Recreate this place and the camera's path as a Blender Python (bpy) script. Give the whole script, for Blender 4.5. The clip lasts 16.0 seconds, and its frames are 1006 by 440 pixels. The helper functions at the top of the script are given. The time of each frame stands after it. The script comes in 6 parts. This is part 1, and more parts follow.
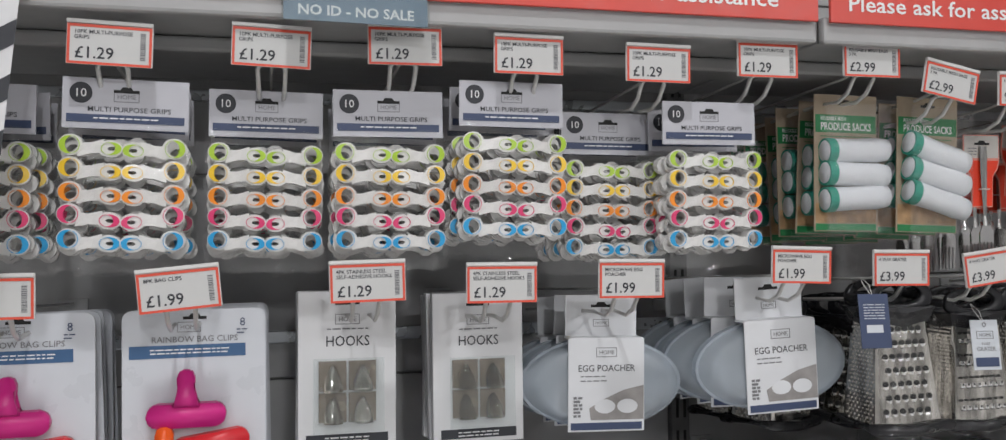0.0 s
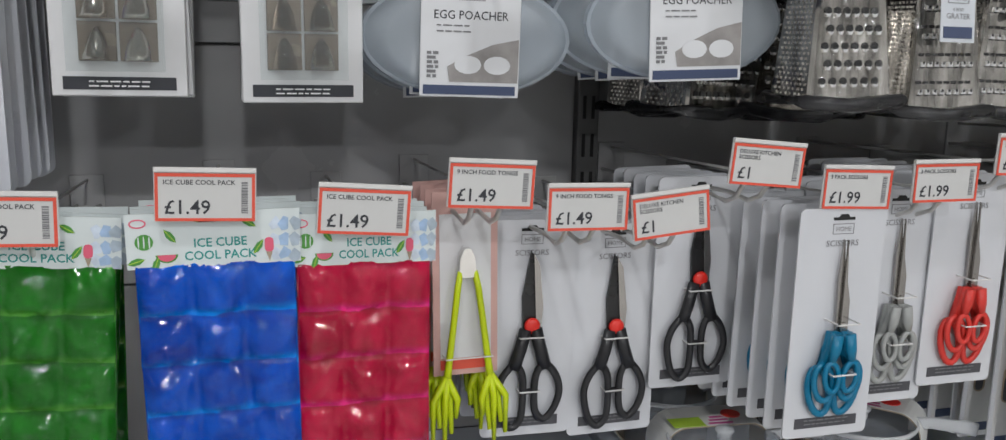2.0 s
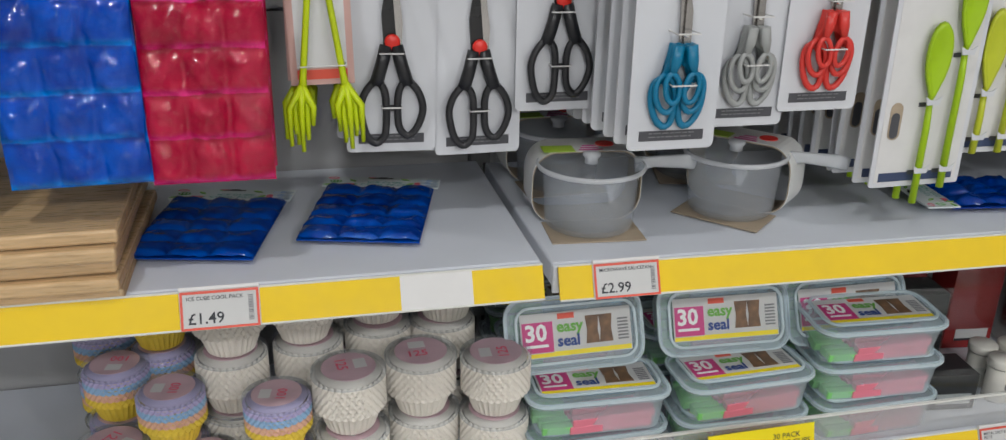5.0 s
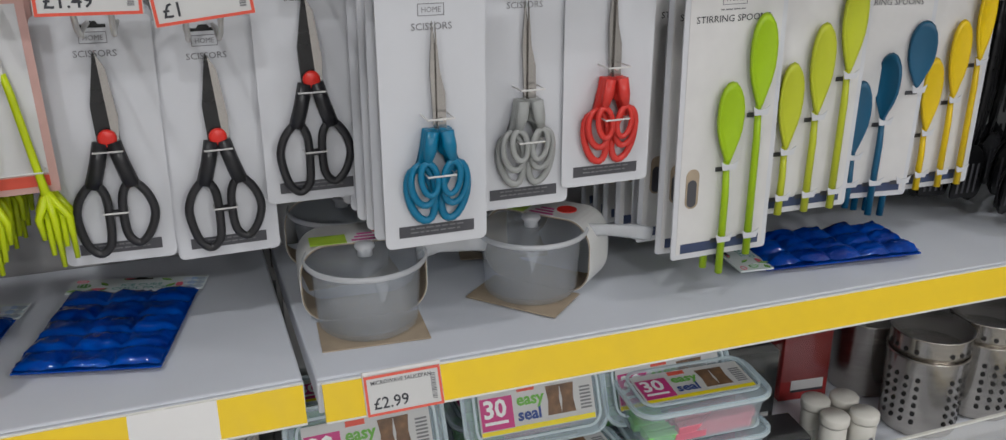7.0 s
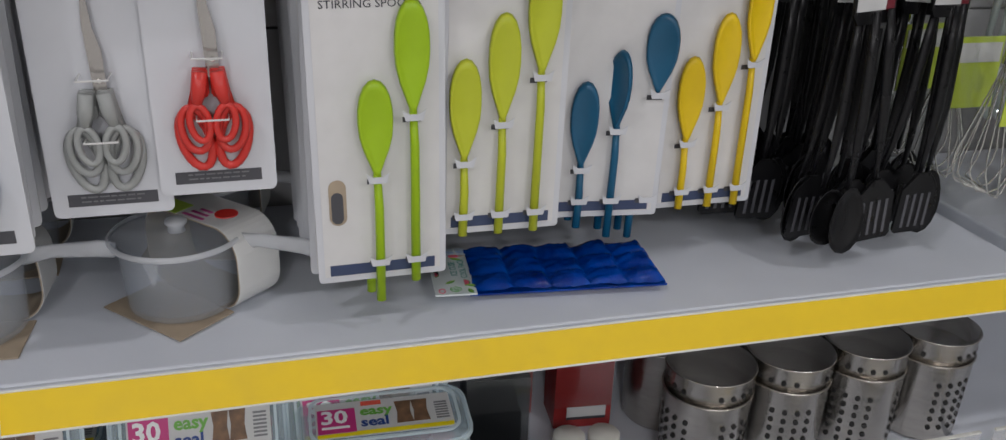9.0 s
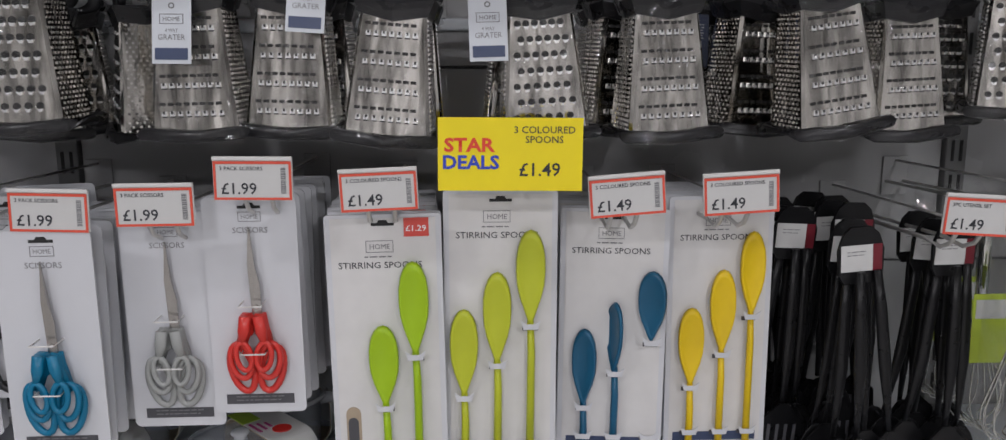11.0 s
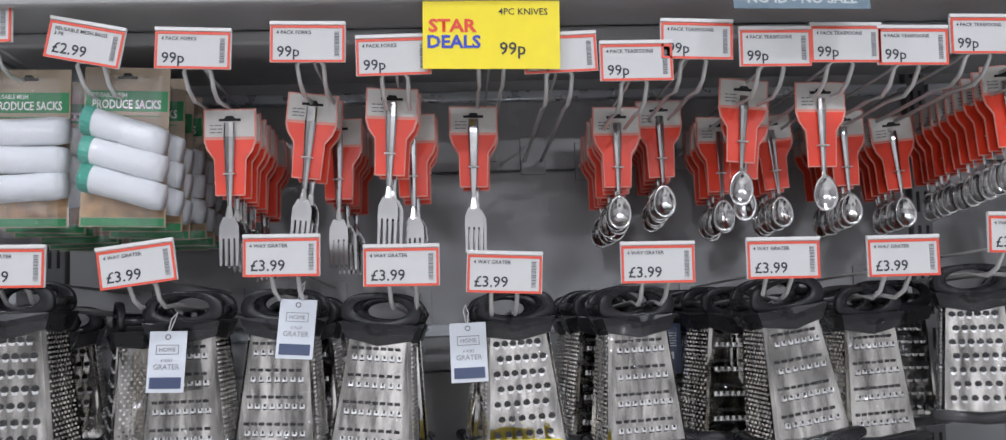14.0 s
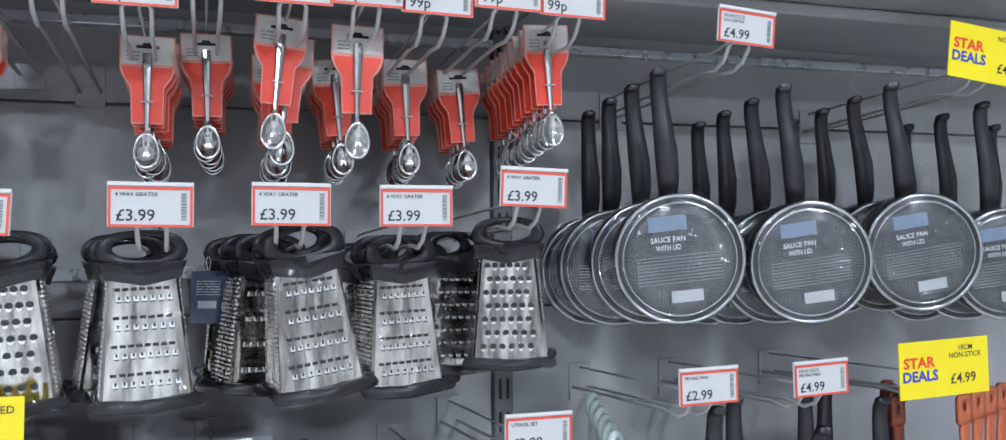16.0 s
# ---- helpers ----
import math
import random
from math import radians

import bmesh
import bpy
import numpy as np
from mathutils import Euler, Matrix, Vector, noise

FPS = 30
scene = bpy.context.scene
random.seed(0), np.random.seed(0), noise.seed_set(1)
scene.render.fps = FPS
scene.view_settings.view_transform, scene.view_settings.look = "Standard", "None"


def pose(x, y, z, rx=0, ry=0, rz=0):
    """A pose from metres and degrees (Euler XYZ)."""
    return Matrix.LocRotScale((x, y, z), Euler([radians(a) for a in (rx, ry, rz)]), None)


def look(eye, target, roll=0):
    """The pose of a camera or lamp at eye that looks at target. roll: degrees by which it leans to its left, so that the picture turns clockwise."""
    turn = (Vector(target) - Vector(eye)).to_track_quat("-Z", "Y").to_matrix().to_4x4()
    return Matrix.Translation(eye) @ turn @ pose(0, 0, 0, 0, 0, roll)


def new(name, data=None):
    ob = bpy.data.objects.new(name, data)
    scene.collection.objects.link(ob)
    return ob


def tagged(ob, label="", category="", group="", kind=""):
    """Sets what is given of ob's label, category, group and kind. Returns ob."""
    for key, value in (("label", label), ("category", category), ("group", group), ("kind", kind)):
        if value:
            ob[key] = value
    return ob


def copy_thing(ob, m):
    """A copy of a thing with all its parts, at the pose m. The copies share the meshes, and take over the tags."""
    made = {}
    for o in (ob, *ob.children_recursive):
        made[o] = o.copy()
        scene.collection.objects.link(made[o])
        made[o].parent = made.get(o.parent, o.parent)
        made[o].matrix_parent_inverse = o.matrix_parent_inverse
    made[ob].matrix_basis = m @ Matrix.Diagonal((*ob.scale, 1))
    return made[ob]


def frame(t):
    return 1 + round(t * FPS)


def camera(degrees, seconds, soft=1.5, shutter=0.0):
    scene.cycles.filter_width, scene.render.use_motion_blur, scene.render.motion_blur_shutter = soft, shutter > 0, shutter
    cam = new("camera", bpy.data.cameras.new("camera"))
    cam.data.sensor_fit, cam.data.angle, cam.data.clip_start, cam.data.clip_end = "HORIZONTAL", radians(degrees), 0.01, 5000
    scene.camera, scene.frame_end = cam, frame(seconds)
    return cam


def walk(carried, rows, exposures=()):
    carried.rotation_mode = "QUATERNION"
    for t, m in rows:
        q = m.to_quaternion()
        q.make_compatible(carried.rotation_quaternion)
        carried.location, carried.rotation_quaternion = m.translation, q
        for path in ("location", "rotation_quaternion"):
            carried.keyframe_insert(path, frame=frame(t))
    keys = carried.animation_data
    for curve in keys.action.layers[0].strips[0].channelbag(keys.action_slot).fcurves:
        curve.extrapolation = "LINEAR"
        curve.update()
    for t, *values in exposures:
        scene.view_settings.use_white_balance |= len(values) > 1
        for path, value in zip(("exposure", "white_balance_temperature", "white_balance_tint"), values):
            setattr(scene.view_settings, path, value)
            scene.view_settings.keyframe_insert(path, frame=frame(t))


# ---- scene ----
cam = camera(57.7, 16, 1.3)
PATH = [
    (0, (-0.623, 0.058, 1.48), (-0.122, 1.993, 1.523), -0.7),
    (0.5, (-0.573, 0.08, 1.448), (-0.058, 2.012, 1.412), -0.1),
    (0.7, (-0.574, 0.112, 1.424), (-0.016, 2.031, 1.36), -0.5),
    (1, (-0.513, 0.135, 1.381), (0.012, 2.056, 1.19), 0.1),
    (1.5, (-0.468, 0.206, 1.33), (0.095, 2.092, 0.978), 1.9),
    (2, (-0.433, 0.247, 1.306), (0.102, 2.133, 0.908), 1.2),
    (2.5, (-0.358, 0.243, 1.272), (0.102, 2.115, 0.738), 1.5),
    (3, (-0.307, 0.221, 1.253), (0.073, 2.088, 0.647), 1.7),
    (5.3, (-0.25, 0.125, 1.19), (0.192, 1.907, 0.396), 1.2),
    (5.5, (-0.242, 0.122, 1.188), (0.216, 1.887, 0.365), 1.3),
    (6, (-0.21, 0.123, 1.19), (0.348, 1.868, 0.388), 1.1),
    (6.5, (-0.151, 0.151, 1.208), (0.444, 1.913, 0.471), -0.1),
    (7, (-0.087, 0.231, 1.236), (0.554, 1.987, 0.524), -0.1),
    (7.5, (0.003, 0.262, 1.234), (0.653, 1.987, 0.458), -1.9),
    (8, (0.155, 0.254, 1.241), (0.761, 1.961, 0.393), 2.2),
    (8.5, (0.244, 0.253, 1.247), (0.759, 1.997, 0.415), 2.1),
    (8.7, (0.287, 0.265, 1.244), (0.833, 2.002, 0.417), 2.2),
    (10.8, (0.547, 0.111, 1.33), (0.632, 2.052, 0.853), -0.5),
    (11, (0.553, 0.101, 1.334), (0.626, 2.06, 0.934), -0.5),
    (11.5, (0.553, 0.088, 1.346), (0.628, 2.069, 1.08), -0.4),
    (12, (0.552, 0.079, 1.361), (0.653, 2.071, 1.211), 0.0),
    (12.5, (0.557, 0.074, 1.372), (0.615, 2.073, 1.325), -0.5),
    (13, (0.558, 0.072, 1.388), (0.598, 2.071, 1.422), -1.0),
    (13.5, (0.561, 0.07, 1.395), (0.608, 2.067, 1.493), -1.4),
    (14, (0.567, 0.064, 1.405), (0.665, 2.057, 1.554), -1.6),
    (14.5, (0.582, 0.06, 1.409), (0.828, 2.039, 1.556), -1.6),
    (15, (0.626, 0.047, 1.412), (1.004, 2.009, 1.499), -1.9),
    (15.5, (0.686, 0.049, 1.398), (1.216, 1.976, 1.481), -1.2),
    (16, (0.819, 0.064, 1.397), (1.444, 1.963, 1.429), -0.3),
]
EXPOSURES = ((0, -1.23, 6300, 11), (3, -1.21, 6250, 9), (6, -1.27, 6350, 9), (8, -1.5, 6280, 12), (9, -1.54, 6280, 13), (11, -1.46, 6250, 15), (12, -1.17, 6150, 16), (13, -0.93, 6050, 14), (14.5, -0.85, 5850, 13), (15, -0.75, 5800, 12), (16, -0.66, 5450, 9))
walk(cam, [(t, look(eye, target, roll)) for t, eye, target, roll in PATH], EXPOSURES)

# ---- light ----
world = bpy.data.worlds.new("shop_air")
scene.world = world
world.use_nodes = True
world.node_tree.nodes["Background"].inputs[0].default_value = (0.75, 0.8, 0.9, 1)
world.node_tree.nodes["Background"].inputs[1].default_value = 0.1


def ceiling_lamp(x, y, power, wide=0.3, deep=0.5):
    d = bpy.data.lights.new("ceiling_lamp", "AREA")
    d.shape, d.size, d.size_y, d.energy, d.color = "RECTANGLE", wide, deep, power, (1.0, 0.985, 0.97)
    o = new("ceiling_lamp", d)
    o.matrix_world = pose(x, y, 2.95)
    return o


# spots over this aisle, then the rows over the aisles behind
for lx, lp in ((-0.72, 30), (1.75, 23)):
    ceiling_lamp(lx, -0.05, lp, 0.11, 0.11)
for lx, lp in ((-2.9, 35), (-0.45, 95), (2.0, 88)):
    ceiling_lamp(lx, -2.4, lp, 0.16, 0.16)
for lx in (-0.45, 2.0):
    ceiling_lamp(lx, -5.0, 195, 0.25, 0.25)


# ---- materials ----
def M(name, col, rough=0.5, metal=0.0, var=0.08, scale=40.0, bump=0.0, bscale=120.0, coat=0.0, trans=0.0, spec=0.5, alpha=1.0, stretch=None):
    m = bpy.data.materials.new(name)
    m.use_nodes = True
    nt = m.node_tree
    b = nt.nodes["Principled BSDF"]
    b.inputs["Roughness"].default_value = rough
    b.inputs["Metallic"].default_value = metal
    b.inputs["Coat Weight"].default_value = coat
    b.inputs["Coat Roughness"].default_value = 0.08
    b.inputs["Transmission Weight"].default_value = trans
    b.inputs["Specular IOR Level"].default_value = spec
    b.inputs["Alpha"].default_value = alpha
    tc = nt.nodes.new("ShaderNodeTexCoord")
    src = tc.outputs["Object"]
    if stretch:
        mp = nt.nodes.new("ShaderNodeMapping")
        mp.inputs["Scale"].default_value = stretch
        nt.links.new(src, mp.inputs["Vector"])
        src = mp.outputs["Vector"]
    n1 = nt.nodes.new("ShaderNodeTexNoise")
    n1.inputs["Scale"].default_value, n1.inputs["Detail"].default_value = scale, 5
    nt.links.new(src, n1.inputs["Vector"])
    n2 = nt.nodes.new("ShaderNodeTexNoise")
    n2.inputs["Scale"].default_value, n2.inputs["Detail"].default_value = scale / 7, 2
    nt.links.new(src, n2.inputs["Vector"])
    mul = nt.nodes.new("ShaderNodeMath")
    mul.operation = "ADD"
    nt.links.new(n1.outputs["Fac"], mul.inputs[0])
    nt.links.new(n2.outputs["Fac"], mul.inputs[1])
    mr = nt.nodes.new("ShaderNodeMapRange")
    mr.inputs["From Min"].default_value, mr.inputs["From Max"].default_value = 0.6, 1.4
    mr.inputs["To Min"].default_value, mr.inputs["To Max"].default_value = 1 - var, 1 + var * 0.6
    nt.links.new(mul.outputs[0], mr.inputs["Value"])
    mix = nt.nodes.new("ShaderNodeVectorMath")
    mix.operation = "SCALE"
    mix.inputs[0].default_value = col[:3]
    nt.links.new(mr.outputs[0], mix.inputs["Scale"])
    nt.links.new(mix.outputs[0], b.inputs["Base Color"])
    rr = nt.nodes.new("ShaderNodeMapRange")
    rr.inputs["From Min"].default_value, rr.inputs["From Max"].default_value = 0.3, 0.7
    rr.inputs["To Min"].default_value, rr.inputs["To Max"].default_value = max(0.02, rough * 0.8), min(1, rough * 1.2)
    nt.links.new(n1.outputs["Fac"], rr.inputs["Value"])
    nt.links.new(rr.outputs[0], b.inputs["Roughness"])
    if bump:
        n3 = nt.nodes.new("ShaderNodeTexNoise")
        n3.inputs["Scale"].default_value, n3.inputs["Detail"].default_value = bscale, 3
        nt.links.new(src, n3.inputs["Vector"])
        bp = nt.nodes.new("ShaderNodeBump")
        bp.inputs["Strength"].default_value, bp.inputs["Distance"].default_value = bump, 0.002
        nt.links.new(n3.outputs["Fac"], bp.inputs["Height"])
        nt.links.new(bp.outputs["Normal"], b.inputs["Normal"])
    return m


def film_material(name, tint=(1, 1, 1), gloss=0.16, bump=0.9, bscale=28.0):
    """Clear crinkled plastic film: see-through with sharp highlights."""
    m = bpy.data.materials.new(name)
    m.use_nodes = True
    nt = m.node_tree
    nt.nodes.remove(nt.nodes["Principled BSDF"])
    out = nt.nodes["Material Output"]
    tr = nt.nodes.new("ShaderNodeBsdfTransparent")
    tr.inputs[0].default_value = (*tint, 1)
    gl = nt.nodes.new("ShaderNodeBsdfGlossy")
    gl.inputs["Roughness"].default_value = 0.07
    n = nt.nodes.new("ShaderNodeTexNoise")
    n.inputs["Scale"].default_value, n.inputs["Detail"].default_value = bscale, 4
    n.inputs["Distortion"].default_value = 1.2
    tc = nt.nodes.new("ShaderNodeTexCoord")
    nt.links.new(tc.outputs["Object"], n.inputs["Vector"])
    bp = nt.nodes.new("ShaderNodeBump")
    bp.inputs["Strength"].default_value, bp.inputs["Distance"].default_value = bump, 0.01
    nt.links.new(n.outputs["Fac"], bp.inputs["Height"])
    nt.links.new(bp.outputs["Normal"], gl.inputs["Normal"])
    mx = nt.nodes.new("ShaderNodeMixShader")
    mx.inputs[0].default_value = gloss
    nt.links.new(tr.outputs[0], mx.inputs[1])
    nt.links.new(gl.outputs[0], mx.inputs[2])
    nt.links.new(mx.outputs[0], out.inputs["Surface"])
    return m


panel_grey = M("painted_steel_panel", (0.4, 0.4, 0.4), 0.24, var=0.12, scale=9, bump=0.05, bscale=300)
post_grey = M("painted_steel_post", (0.16, 0.16, 0.16), 0.45, var=0.15)
shelf_grey = M("shelf_paint", (0.69, 0.72, 0.78), 0.4, var=0.06, scale=14, bump=0.04, bscale=250)
lip_grey = M("shelf_lip_paint", (0.4, 0.4, 0.4), 0.4, var=0.08)
dark_slot = M("dark_slot", (0.02, 0.02, 0.02), 0.8)
rail_bright = M("rail_zinc", (0.62, 0.65, 0.68), 0.3, 0.6)
wire = M("zinc_wire", (0.7, 0.69, 0.67), 0.35, 0.3, var=0.12, scale=90)
yellow = M("yellow_strip", (0.84, 0.58, 0.02), 0.55, var=0.05, spec=0.3)
white_plastic = M("white_plastic", (0.68, 0.67, 0.655), 0.35, var=0.04)
paper = M("label_paper", (0.59, 0.59, 0.58), 0.6, var=0.04, scale=80)
card_white = M("card_white", (0.68, 0.68, 0.69), 0.38, var=0.05, scale=30, bump=0.03)
red_ink = M("red_ink", (0.72, 0.09, 0.05), 0.45, var=0.1)
sign_red = M("red_sign_print", (0.68, 0.07, 0.05), 0.35, var=0.06, coat=0.2)
ink = M("dark_ink", (0.035, 0.037, 0.045), 0.6)
ink_soft = M("grey_ink", (0.2, 0.2, 0.21), 0.6)
navy = M("navy_print", (0.04, 0.06, 0.13), 0.45)
star_yellow = M("star_yellow", (0.9, 0.73, 0.0), 0.4, var=0.05)
star_red = M("star_red", (0.75, 0.06, 0.03), 0.45)
star_blue = M("star_blue", (0.03, 0.06, 0.5), 0.45)
sign_blue = M("sign_blue_grey", (0.22, 0.29, 0.37), 0.3, var=0.1)
text_white = M("white_print", (0.85, 0.85, 0.85), 0.5)
clear_film = film_material("clear_film", (1, 1, 1), 0.06, 1.0, 34)
riser_plastic = M("riser_plastic", (0.8, 0.8, 0.79), 0.25, alpha=0.2)
clear_rigid = film_material("clear_plastic", (0.93, 0.95, 0.95), 0.07, 0.15, 6)
floor_vinyl = M("floor_vinyl", (0.5, 0.49, 0.47), 0.35, scale=6)
wall_paint = M("wall_paint", (0.5, 0.5, 0.5), 0.7, scale=4)
ceil_paint = M("ceiling_paint", (0.75, 0.75, 0.75), 0.8, scale=4)
black_plastic = M("black_plastic", (0.016, 0.016, 0.018), 0.3, var=0.2, scale=60, spec=0.35)


# ---- mesh helpers ----
def mesh_of(bm, smooth=False):
    me = bpy.data.meshes.new("m")
    bmesh.ops.recalc_face_normals(bm, faces=bm.faces)
    bm.to_mesh(me)
    bm.free()
    if smooth:
        for p in me.polygons:
            p.use_smooth = True
    return me


def part(name, bm, material, parent=None, label="", at=None, smooth=False):
    me = bm if isinstance(bm, bpy.types.Mesh) else mesh_of(bm, smooth)
    if not me.materials:
        me.materials.append(material)
    o = new(name, me)
    o.parent = parent
    if at is not None:
        o.matrix_basis = at
    if label:
        o["label"] = label
    return o


def thing(name, label, category, group="", kind="", at=None):
    o = new(name)
    o.empty_display_size = 0.02
    if at is not None:
        o.matrix_basis = at
    return tagged(o, label, category, group, kind)


def add_box(bm, x0, x1, y0, y1, z0, z1, bevel=0.0):
    r = bmesh.ops.create_cube(bm, size=1.0, matrix=Matrix.Translation(((x0 + x1) / 2, (y0 + y1) / 2, (z0 + z1) / 2)) @ Matrix.Diagonal((x1 - x0, y1 - y0, z1 - z0, 1)))
    if bevel:
        es = {e for v in r["verts"] for e in v.link_edges}
        bmesh.ops.bevel(bm, geom=list(es), offset=bevel, segments=2, affect="EDGES", profile=0.5)
    return bm


def box(x0, x1, y0, y1, z0, z1, bevel=0.0):
    return add_box(bmesh.new(), x0, x1, y0, y1, z0, z1, bevel)


def add_plate(bm, pts, y0, y1):
    """A flat outline in x and z, from y0 (front) to y1."""
    a = [bm.verts.new((x, y0, z)) for x, z in pts]
    b = [bm.verts.new((x, y1, z)) for x, z in pts]
    bm.faces.new(a)
    bm.faces.new(b[::-1])
    n = len(pts)
    for i in range(n):
        bm.faces.new((a[i], b[i], b[(i + 1) % n], a[(i + 1) % n]))
    return bm


def plate(pts, y0, y1):
    return add_plate(bmesh.new(), pts, y0, y1)


def rounded(x0, x1, z0, z1, r, n=4):
    out = []
    for cx, cz, a0 in ((x1 - r, z1 - r, 0), (x0 + r, z1 - r, 90), (x0 + r, z0 + r, 180), (x1 - r, z0 + r, 270)):
        for i in range(n + 1):
            a = radians(a0 + 90 * i / n)
            out.append((cx + r * math.cos(a), cz + r * math.sin(a)))
    return out


def oval(cx, cz, rx, rz, n=20, tilt=0.0):
    c, s = math.cos(radians(tilt)), math.sin(radians(tilt))
    out = []
    for i in range(n):
        a = 2 * math.pi * i / n
        x, z = rx * math.cos(a), rz * math.sin(a)
        out.append((cx + c * x - s * z, cz + s * x + c * z))
    return out


def add_ring_plate(bm, outer, inner, y0, y1):
    """A flat frame between two outlines with the same number of points."""
    n = len(outer)
    rows = [[bm.verts.new((x, y, z)) for x, z in pts] for pts, y in ((outer, y0), (inner, y0), (inner, y1), (outer, y1))]
    for k in range(4):
        p, q = rows[k], rows[(k + 1) % 4]
        for i in range(n):
            bm.faces.new((p[i], p[(i + 1) % n], q[(i + 1) % n], q[i]))
    return bm


def add_tube(bm, pts, r, seg=6, closed=False, flat=1.0):
    """A round bar along a line of points; flat squeezes it in y."""
    pts = [Vector(p) for p in pts]
    rings = []
    n = len(pts)
    for i, p in enumerate(pts):
        a = pts[(i - 1) % n] if (closed or i > 0) else p
        b = pts[(i + 1) % n] if (closed or i < n - 1) else p
        d = (b - a).normalized()
        side = d.cross(Vector((0, 1, 0)))
        if side.length < 0.05:
            side = d.cross(Vector((1, 0, 0)))
        side.normalize()
        up = side.cross(d).normalized()
        rr = r[i] if isinstance(r, (list, tuple)) else r
        rings.append([bm.verts.new(p + side * rr * math.cos(2 * math.pi * k / seg) + up * rr * flat * math.sin(2 * math.pi * k / seg)) for k in range(seg)])
    m = n if closed else n - 1
    for i in range(m):
        p, q = rings[i], rings[(i + 1) % n]
        for k in range(seg):
            bm.faces.new((p[k], p[(k + 1) % seg], q[(k + 1) % seg], q[k]))
    if not closed:
        bm.faces.new(rings[0][::-1])
        bm.faces.new(rings[-1])
    return bm


def tube(pts, r, seg=6, closed=False, flat=1.0):
    return add_tube(bmesh.new(), pts, r, seg, closed, flat)


def lathe(profile, seg=24, cx=0, cy=0, ripple=0.0, waves=0, capped=True):
    """Turns a line of (radius, z) round the upright axis."""
    bm = bmesh.new()
    rings = []
    for r, z in profile:
        ring = []
        for k in range(seg):
            a = 2 * math.pi * k / seg
            rr = r * (1 + ripple * math.cos(waves * a)) if ripple else r
            ring.append(bm.verts.new((cx + rr * math.cos(a), cy + rr * math.sin(a), z)))
        rings.append(ring)
    for p, q in zip(rings, rings[1:]):
        for k in range(seg):
            bm.faces.new((p[k], p[(k + 1) % seg], q[(k + 1) % seg], q[k]))
    if capped and profile[0][0] > 1e-4:
        bm.faces.new(rings[0][::-1])
    if capped and profile[-1][0] > 1e-4:
        bm.faces.new(rings[-1])
    return bm


WORDS = {}


def words(text, size, bold=0.0, width=None):
    """Raised print of a text, facing -y, its left end at x = 0 and its base at z = 0."""
    key = (text, round(size, 5), bold, width)
    if key not in WORDS:
        c = bpy.data.curves.new("t", "FONT")
        c.body, c.size, c.offset, c.extrude, c.resolution_u = text, size, bold * size, 0.0, 2
        o = new("t", c)
        bpy.context.view_layer.update()
        me = bpy.data.meshes.new_from_object(o.evaluated_get(bpy.context.evaluated_depsgraph_get()))
        bpy.data.objects.remove(o)
        me.materials.clear()
        k = 1.0
        if width and len(me.vertices):
            k = width / max(v.co.x for v in me.vertices)
        me.transform(Matrix(((k, 0, 0, 0), (0, 0, -1, 0), (0, 1, 0, 0), (0, 0, 0, 1))))
        WORDS[key] = me
    return WORDS[key]


def write(name, text, size, material, parent, x, y, z, bold=0.0, width=None, centre=False, tilt=0.0):
    me = words(text, size, bold, width)
    if me.materials and me.materials[0] != material:
        me = me.copy()
        me.materials.clear()
    if centre and len(me.vertices):
        x -= max(v.co.x for v in me.vertices) / 2
    return part(name, me, material, parent, at=pose(x, y, z, 0, tilt, 0))


# ---- the room ----
BACK = 1.385          # front face of the back panels
SHELF1, SHELF2, SHELF3, TOP = 0.78, 0.481, 0.17, 1.705
BAYS = ((-1.25, 0.0), (0.0, 1.25), (1.25, 2.5))


def structure(name, bm, material, label, category):
    return tagged(part(name, bm, material), label, category, "", "structure")


structure("floor", box(-4, 5, -7.2, 1.7, -0.05, 0), floor_vinyl, "grey vinyl shop floor of the aisle", "floor")
structure("ceiling", box(-4, 5, -7.2, 1.7, 3.0, 3.05), ceil_paint, "pale grey shop ceiling above the aisle", "ceiling")
structure("wall_north", box(-4, 5, 1.62, 1.7, 0, 3.0), wall_paint, "plain grey wall behind the shelving", "wall")
structure("wall_south", box(-4, 5, -7.2, -7.1, 0, 3.0), wall_paint, "plain grey wall across the aisle", "wall")
structure("wall_west", box(-4.08, -4, -7.1, 1.62, 0, 3.0), wall_paint, "plain grey end wall", "wall")
structure("wall_east", box(5, 5.08, -7.1, 1.62, 0, 3.0), wall_paint, "plain grey end wall", "wall")

